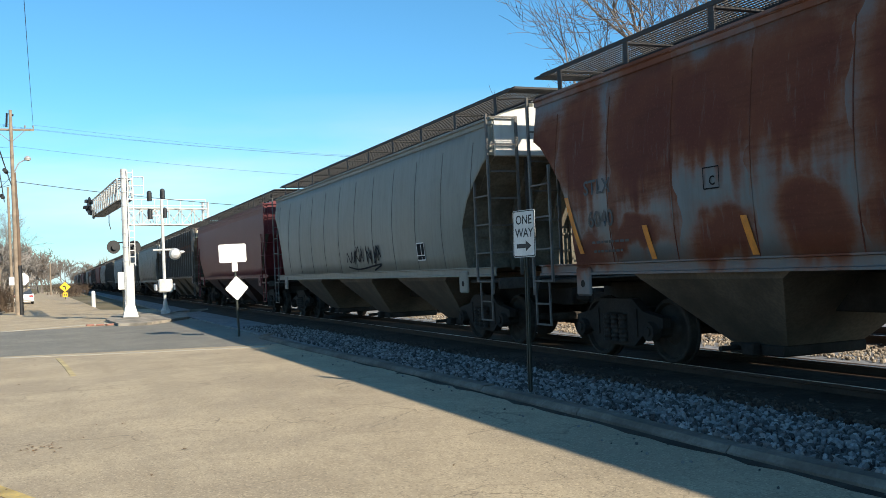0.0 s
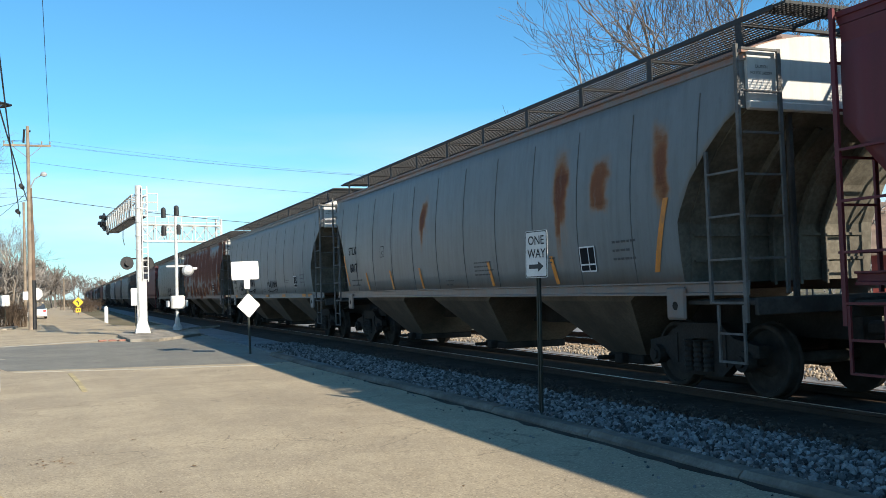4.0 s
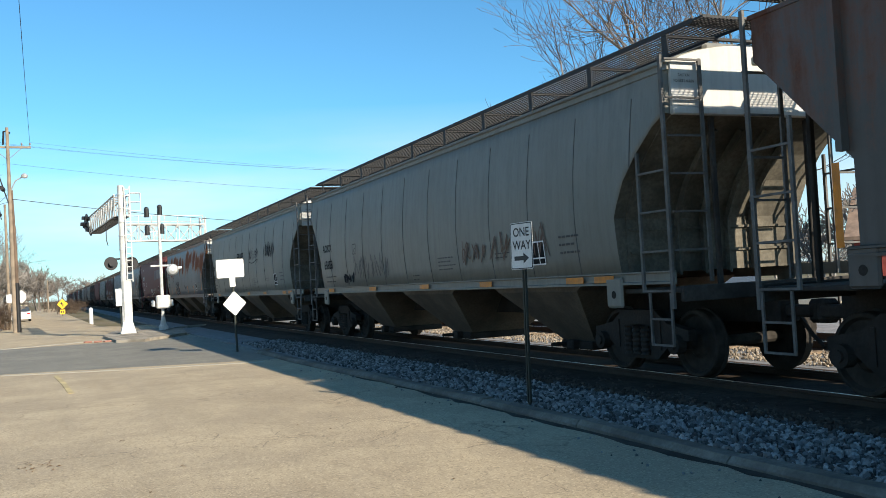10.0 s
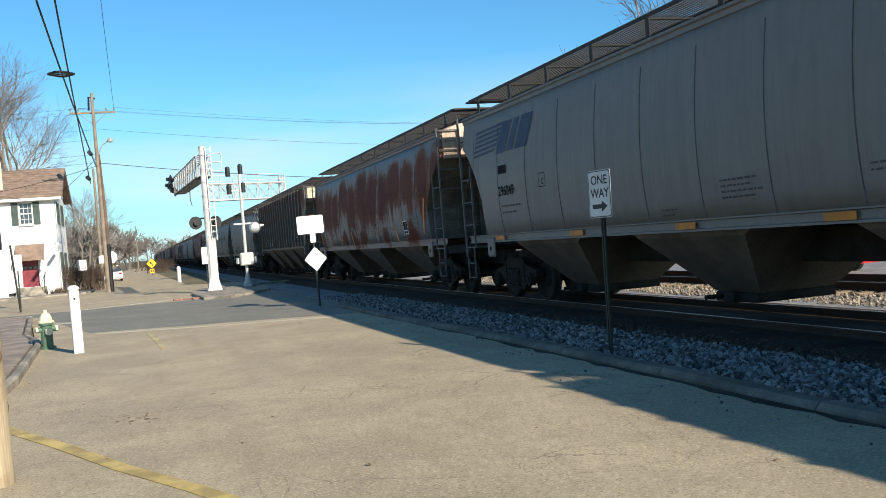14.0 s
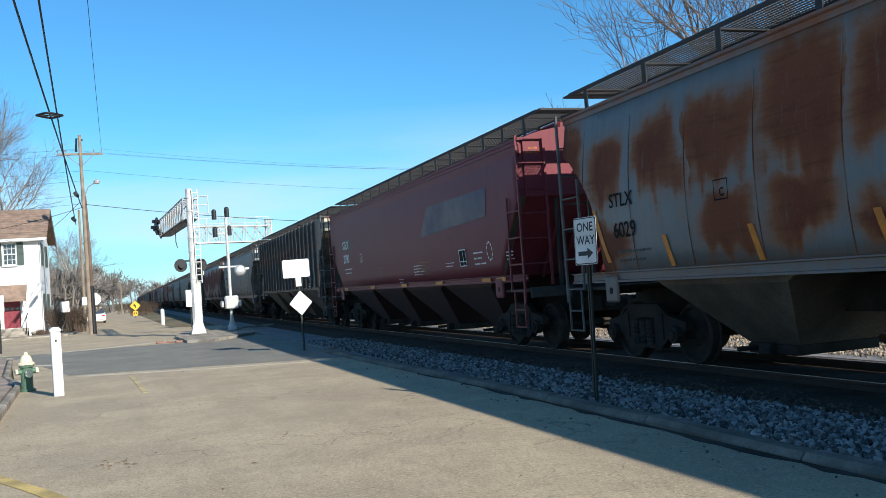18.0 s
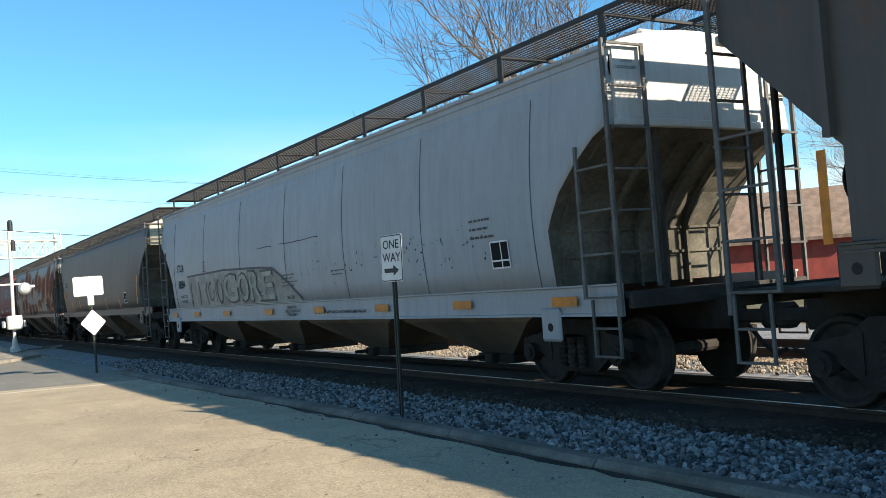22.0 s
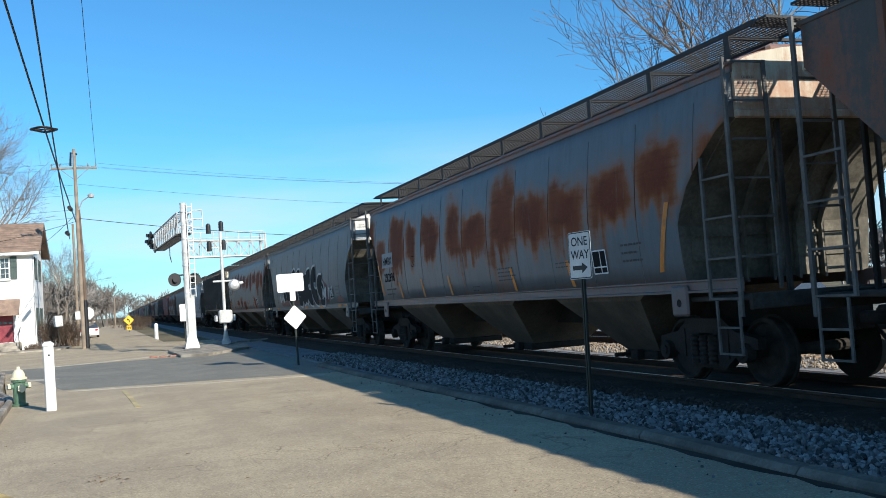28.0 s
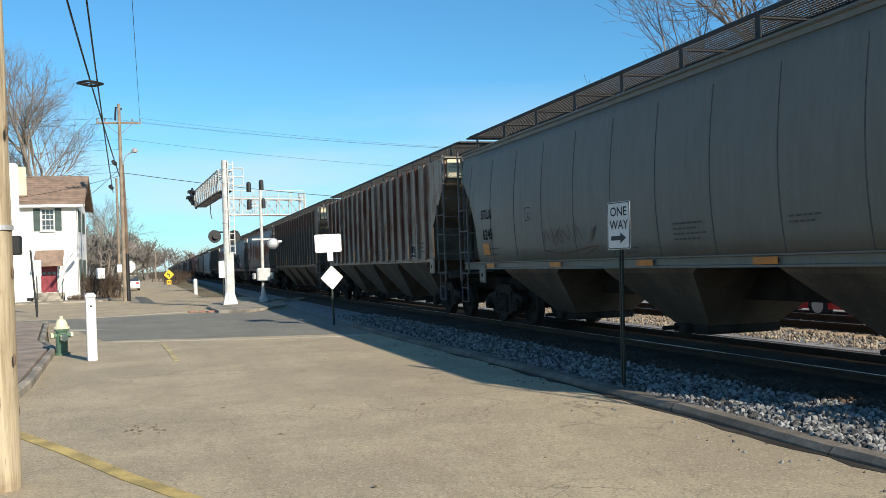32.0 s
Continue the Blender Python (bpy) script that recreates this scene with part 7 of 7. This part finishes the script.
part("graffiti_outline", bm, M_STENCIL_F, C[14])
bm = bmesh.new()
for i in range(110):
    cx = rng.choice((11.8, 13.4, 15.0, 15.3, 17.0))
    x, z, r = rng.gauss(cx, 0.55), rng.gauss(2.0, 0.17), rng.uniform(0.006, 0.024)
    bm.faces.new([bm.verts.new(on_side("long", x + r * rng.uniform(0.6, 1.2) * math.cos(a), z + r * rng.uniform(0.6, 1.3) * math.sin(a), 0.008)) for a in [math.tau * j / 6 for j in range(6)]])
part("paint_chips", bm, M_GRAF_K, C[14], "scattered dark chips in the paint")["kind"] = "stuff"
bm = bmesh.new()
for a, b in ((8.57, 9.5), (9.9, 12.0)):
    ribbon(bm, K[14], [(a + (b - a) * i / 10, 2.59 + rng.uniform(-0.012, 0.012)) for i in range(11)], 0.014, 0.010)
part("scratch", bm, M_GRAF_K, C[14])
mark(C[14], K[14], "CAUTION", 10.03, 1.42, 0.075, M_STENCIL_D)
for line, d, z, hh in (("OPEN HATCH", 9.88, 1.22, 0.062), ("BEFORE UNLOADING", 9.80, 1.14, 0.062), ("COMPARTMENT", 9.86, 1.06, 0.062), ("CLOSE HOPPER GATES & HOOK HATCHES BEFORE MOVING CAR.", 11.38, 1.10, 0.056)):
    words("lettering", line, hh, M_STENCIL_D, C[14], lambda u, v, d=d, z=z: Vector((-1.530, 10.2 - d - u, z + v)))


def block_letter(ch, car, kind, d0, d1, z0, z1):
    """A fat pale letter filling its box, over a dark outline."""
    src = LETTERS[ch]
    xs, ys = [v.co.x for v in src.vertices], [v.co.y for v in src.vertices]
    x0, x1, y0, y1 = min(xs), max(xs), min(ys), max(ys)
    for name, grow, material, lift in (("graffiti_outline", 0.05, M_STENCIL_F, 0.021), ("graffiti_letter", 0.0, M_GRAF_P, 0.027)):
        me = src.copy()
        for v in me.vertices:
            u, w = (v.co.x - x0) / (x1 - x0), (v.co.y - y0) / (y1 - y0)
            v.co = on_side(kind, d0 - grow + (d1 - d0 + 2 * grow) * u, z0 - grow + (z1 - z0 + 2 * grow) * w, lift)
        me.materials.clear()
        me.materials.append(material)
        new(name, me).parent = car


M_GRAF_P = plain("pale_faded_spray_paint", (0.33, 0.315, 0.265), 0.7, 0, 0.3, 4, 30, 0.05, dirt=(0.18, 0.165, 0.135))
for ch, d0, d1, z1 in (("G", 5.95, 6.98, 2.10), ("O", 7.10, 7.80, 2.08), ("R", 7.88, 8.60, 2.10), ("E", 8.70, 9.42, 2.06)):
    block_letter(ch, C[14], K[14], d0, d1, 1.45, z1)


def bubbles(car, kind, d0, d1, z0, tops, seed):
    """Tall fat letters, dark with a white outline."""
    rng = random.Random(seed)
    shapes = ([(0.1, 0.05), (0.05, 0.75), (0.45, 1.0), (0.8, 0.75), (0.85, 0.0)], [(0.75, 0.9), (0.15, 0.85), (0.05, 0.4), (0.4, 0.1), (0.95, 0.05)],
              [(0.1, 1.0), (0.15, 0.1), (0.5, 0.35), (0.9, 0.15), (0.85, 0.95)], [(0.85, 0.95), (0.25, 0.95), (0.3, 0.55), (0.85, 0.5), (0.8, 0.08), (0.15, 0.1)])
    step = (d1 - d0) / len(tops)
    for i, top in enumerate(tops):
        c = curve([(d0 + step * (i + 0.12 + 0.76 * a), z0 + 0.22 + (top - z0 - 0.45) * b) for a, b in shapes[rng.randrange(4) if i else 0]])
        for j, (w, m) in enumerate(((0.76, M_GRAF_W), (0.60, M_GRAF_D))):
            bm = bmesh.new()
            ribbon(bm, kind, c, w, 0.022 + 0.007 * j + 0.0004 * i)
            part(("graffiti_outline", "graffiti_letter")[j], bm, m, car)


M_GRAF_D = plain("dark_grey_spray_paint", (0.024, 0.026, 0.025), 0.8, 0, 0.2, 5, 50, 0.03, spec=0.1)
for q in ([(12.3, 1.5), (13.5, 1.52), (13.6, 2.1), (12.4, 2.5)], [(14.7, 1.5), (15.8, 1.5), (15.4, 1.73), (14.9, 1.7)], [(3.2, 1.5), (12.4, 1.5), (12.4, 1.62), (3.3, 1.75)]):
    patch("graffiti_fill", C[17], K[17], q, M_GRAF_R, 0.010)
bubbles(C[17], K[17], 4.3, 12.9, 1.47, (2.6, 2.8, 2.95, 2.9, 2.95, 2.9, 2.95, 2.5), 18)
graffiti(C[17], K[17], 2.95, 4.5, 1.58, 2.1, 19, M_GRAF_W, 0.06, 4, underline=False)
graffiti(C[17], K[17], 12.6, 14.3, 1.62, 2.1, 23, M_GRAF_W, 0.07, 4, lift=0.05, underline=False)
# boxed marks on the tan ribbed car
for text, d, z in (("TI", 2.56, 2.46), ("LX", 3.36, 2.47), ("51", 2.59, 1.98), ("23", 3.38, 2.01), ("09", 4.36, 2.01)):
    rect("stencil_panel", C[20], K[20], d, z, 0.36, 0.28, M_STENCIL_D, 0.008)
    mark(C[20], K[20], text, d + 0.05, z + 0.04, 0.2, M_STENCIL_W)
mark(C[20], K[20], "WARNING", 7.92, 1.90, 0.075, M_STENCIL_D)
bars(C[20], K[20], 7.85, 1.82, 0.5, 4, M_STENCIL_D, 0.03, 0.06)
rect("repaint_patch", C[18], K[18], 1.50, 2.36, 1.05, 0.40, M_REPAINT, 0.007)
graffiti(C[21], K[21], 5.0, 7.4, 1.7, 2.1, 21, M_GRAF_B, 0.02, 5)
# the car ahead at the start
graffiti(C[22], K[22], 8.6, 11.4, 1.65, 2.1, 22, M_GRAF_K, 0.04, 5)
acts_panel(C[22], K[22], KINDS[K[22]]["L"] - 3.6, 1.66)


# ---------------------------------------------------------------- stones, ties and litter
def stone_mesh(seed):
    rng = random.Random(seed)
    bm = bmesh.new()
    bmesh.ops.create_icosphere(bm, subdivisions=1, radius=1)
    for v in bm.verts:
        v.co *= rng.uniform(0.62, 1.12)
    vs = np.array([tuple(v.co) for v in bm.verts])
    fs = np.array([[v.index for v in f.verts] for f in bm.faces])
    bm.free()
    return vs, fs


STONES = [stone_mesh(s) for s in range(10)]
M_STONE, snt, sb = shader("crushed_limestone", 0.9, 0, 0.25)
sg = snt.nodes.new("ShaderNodeNewGeometry")
sc = blend(snt, math2(snt, "POWER", sg.outputs["Random Per Island"], 1.4), (0.03, 0.03, 0.031), (0.34, 0.335, 0.325))
sc = blend(snt, ramp(snt, noisy(snt, coords(snt), 60, 3), 0.4, 0.7, 0, 0.4), sc, (0.14, 0.125, 0.11))
snt.links.new(sc, sb.inputs["Base Color"])
# Warm tan of the sunlit side is put into these stones' colour.
M_STONE_T, tnt, tb = shader("sunlit_tan_stone", 0.9, 0, 0.25)
tg = tnt.nodes.new("ShaderNodeNewGeometry")
tnt.links.new(blend(tnt, tg.outputs["Random Per Island"], (0.11, 0.085, 0.062), (0.36, 0.295, 0.22)), tb.inputs["Base Color"])
# Rust-brown stones with the train's shade mixed into their dark tone.
M_STONE_R, rnt, rb = shader("rust_dusted_shaded_stone", 0.95, 0, 0.2)
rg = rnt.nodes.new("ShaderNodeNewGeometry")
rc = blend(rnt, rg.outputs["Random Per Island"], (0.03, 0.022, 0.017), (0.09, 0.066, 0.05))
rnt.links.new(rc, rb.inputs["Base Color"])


def scatter(name, n, place, size, material, label, seed):
    rng = random.Random(seed)
    V, F, off = [], [], 0
    for _ in range(n):
        vs, fs = STONES[rng.randrange(10)]
        x, y, z = place(rng)
        r = size * rng.uniform(0.6, 1.45)
        m = np.array(Euler((rng.uniform(0, 6), rng.uniform(0, 6), rng.uniform(0, 6))).to_matrix())
        V.append((vs * (r, r * 0.85, r * 0.7)) @ m.T + (x, y, z + r * 0.25))
        F.append(fs + off)
        off += len(vs)
    me = bpy.data.meshes.new(name)
    me.from_pydata(np.concatenate(V).tolist(), [], np.concatenate(F).tolist())
    me.materials.append(material)
    return tagged(new(name, me), label, "gravel", kind="stuff")


def near_y(rng, lo, hi):
    return lo + (hi - lo) * rng.random() ** 1.6


scatter("gravel_stones", 15000, lambda r: (r.uniform(5.5, 6.95), near_y(r, 2.5, 30), 0.05 + 0.02 * r.random()), 0.036, M_STONE, "loose grey crushed stones along the kerb", 1)
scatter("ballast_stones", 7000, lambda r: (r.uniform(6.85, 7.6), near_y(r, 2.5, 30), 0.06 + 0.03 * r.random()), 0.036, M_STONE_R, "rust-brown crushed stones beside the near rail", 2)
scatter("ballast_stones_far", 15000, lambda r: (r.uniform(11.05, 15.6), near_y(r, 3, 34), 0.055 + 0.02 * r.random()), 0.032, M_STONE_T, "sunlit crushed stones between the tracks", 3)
scatter("gravel_spill", 120, lambda r: (5.3 - abs(r.gauss(0, 0.35)), r.uniform(3, 24), 0.0), 0.016, M_STONE, "small stones strayed onto the street edge", 4)

# Far ties: lighter copy of the tie wood, with sunlight in its colour.
M_TIE_FAR = plain("sunlit_tan_tie", (0.24, 0.165, 0.10), 0.9, 0, 0.4, 1.5, 30, 0.5)
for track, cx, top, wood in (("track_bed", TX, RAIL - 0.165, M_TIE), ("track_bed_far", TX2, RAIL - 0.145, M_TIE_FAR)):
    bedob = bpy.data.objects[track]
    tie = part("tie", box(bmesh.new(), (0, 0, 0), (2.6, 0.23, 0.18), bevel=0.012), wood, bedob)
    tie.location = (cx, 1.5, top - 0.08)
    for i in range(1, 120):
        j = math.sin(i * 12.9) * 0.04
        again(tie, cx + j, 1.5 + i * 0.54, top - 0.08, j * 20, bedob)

# dead leaves and grit on the street
M_LEAF = plain("dead_brown_leaf", (0.17, 0.095, 0.04), 0.9, 0, 0.4, 5, 40, 0.1)
rng = random.Random(9)
vs, fs = [], []
for _ in range(90):
    x, y = rng.uniform(-2, 4.8), 3 + 24 * rng.random() ** 1.3
    if rng.random() < 0.1:
        x, y = -0.15 + rng.gauss(0, 0.12), 10.6 + rng.gauss(0, 0.2)
    s, a = rng.uniform(0.015, 0.04), rng.uniform(0, 6.3)
    c, q, b = math.cos(a) * s, math.sin(a) * s, len(vs)
    z = 0.006
    vs += [(x - c, y - q, z), (x + q * 0.5, y - c * 0.5, z + 0.35 * s), (x + c, y + q, z), (x - q * 0.5, y + c * 0.5, z + 0.35 * s), (x, y, z + 0.008)]
    fs += [(b, b + 1, b + 4), (b + 1, b + 2, b + 4), (b + 2, b + 3, b + 4), (b + 3, b, b + 4)]
tagged(raw_part("dead_leaves", vs, fs, M_LEAF), "scattered dead leaves on the asphalt", "leaves", kind="stuff")


# ---------------------------------------------------------------- the train runs past at about 47 km/h
def motions():
    for car, y in TRAIN:
        walk(car, [(t, pose(TX, y + 13.02 * t + 0.00928 * (t - 16) ** 2, RAIL)) for t in range(0, 33, 2)])


motions()
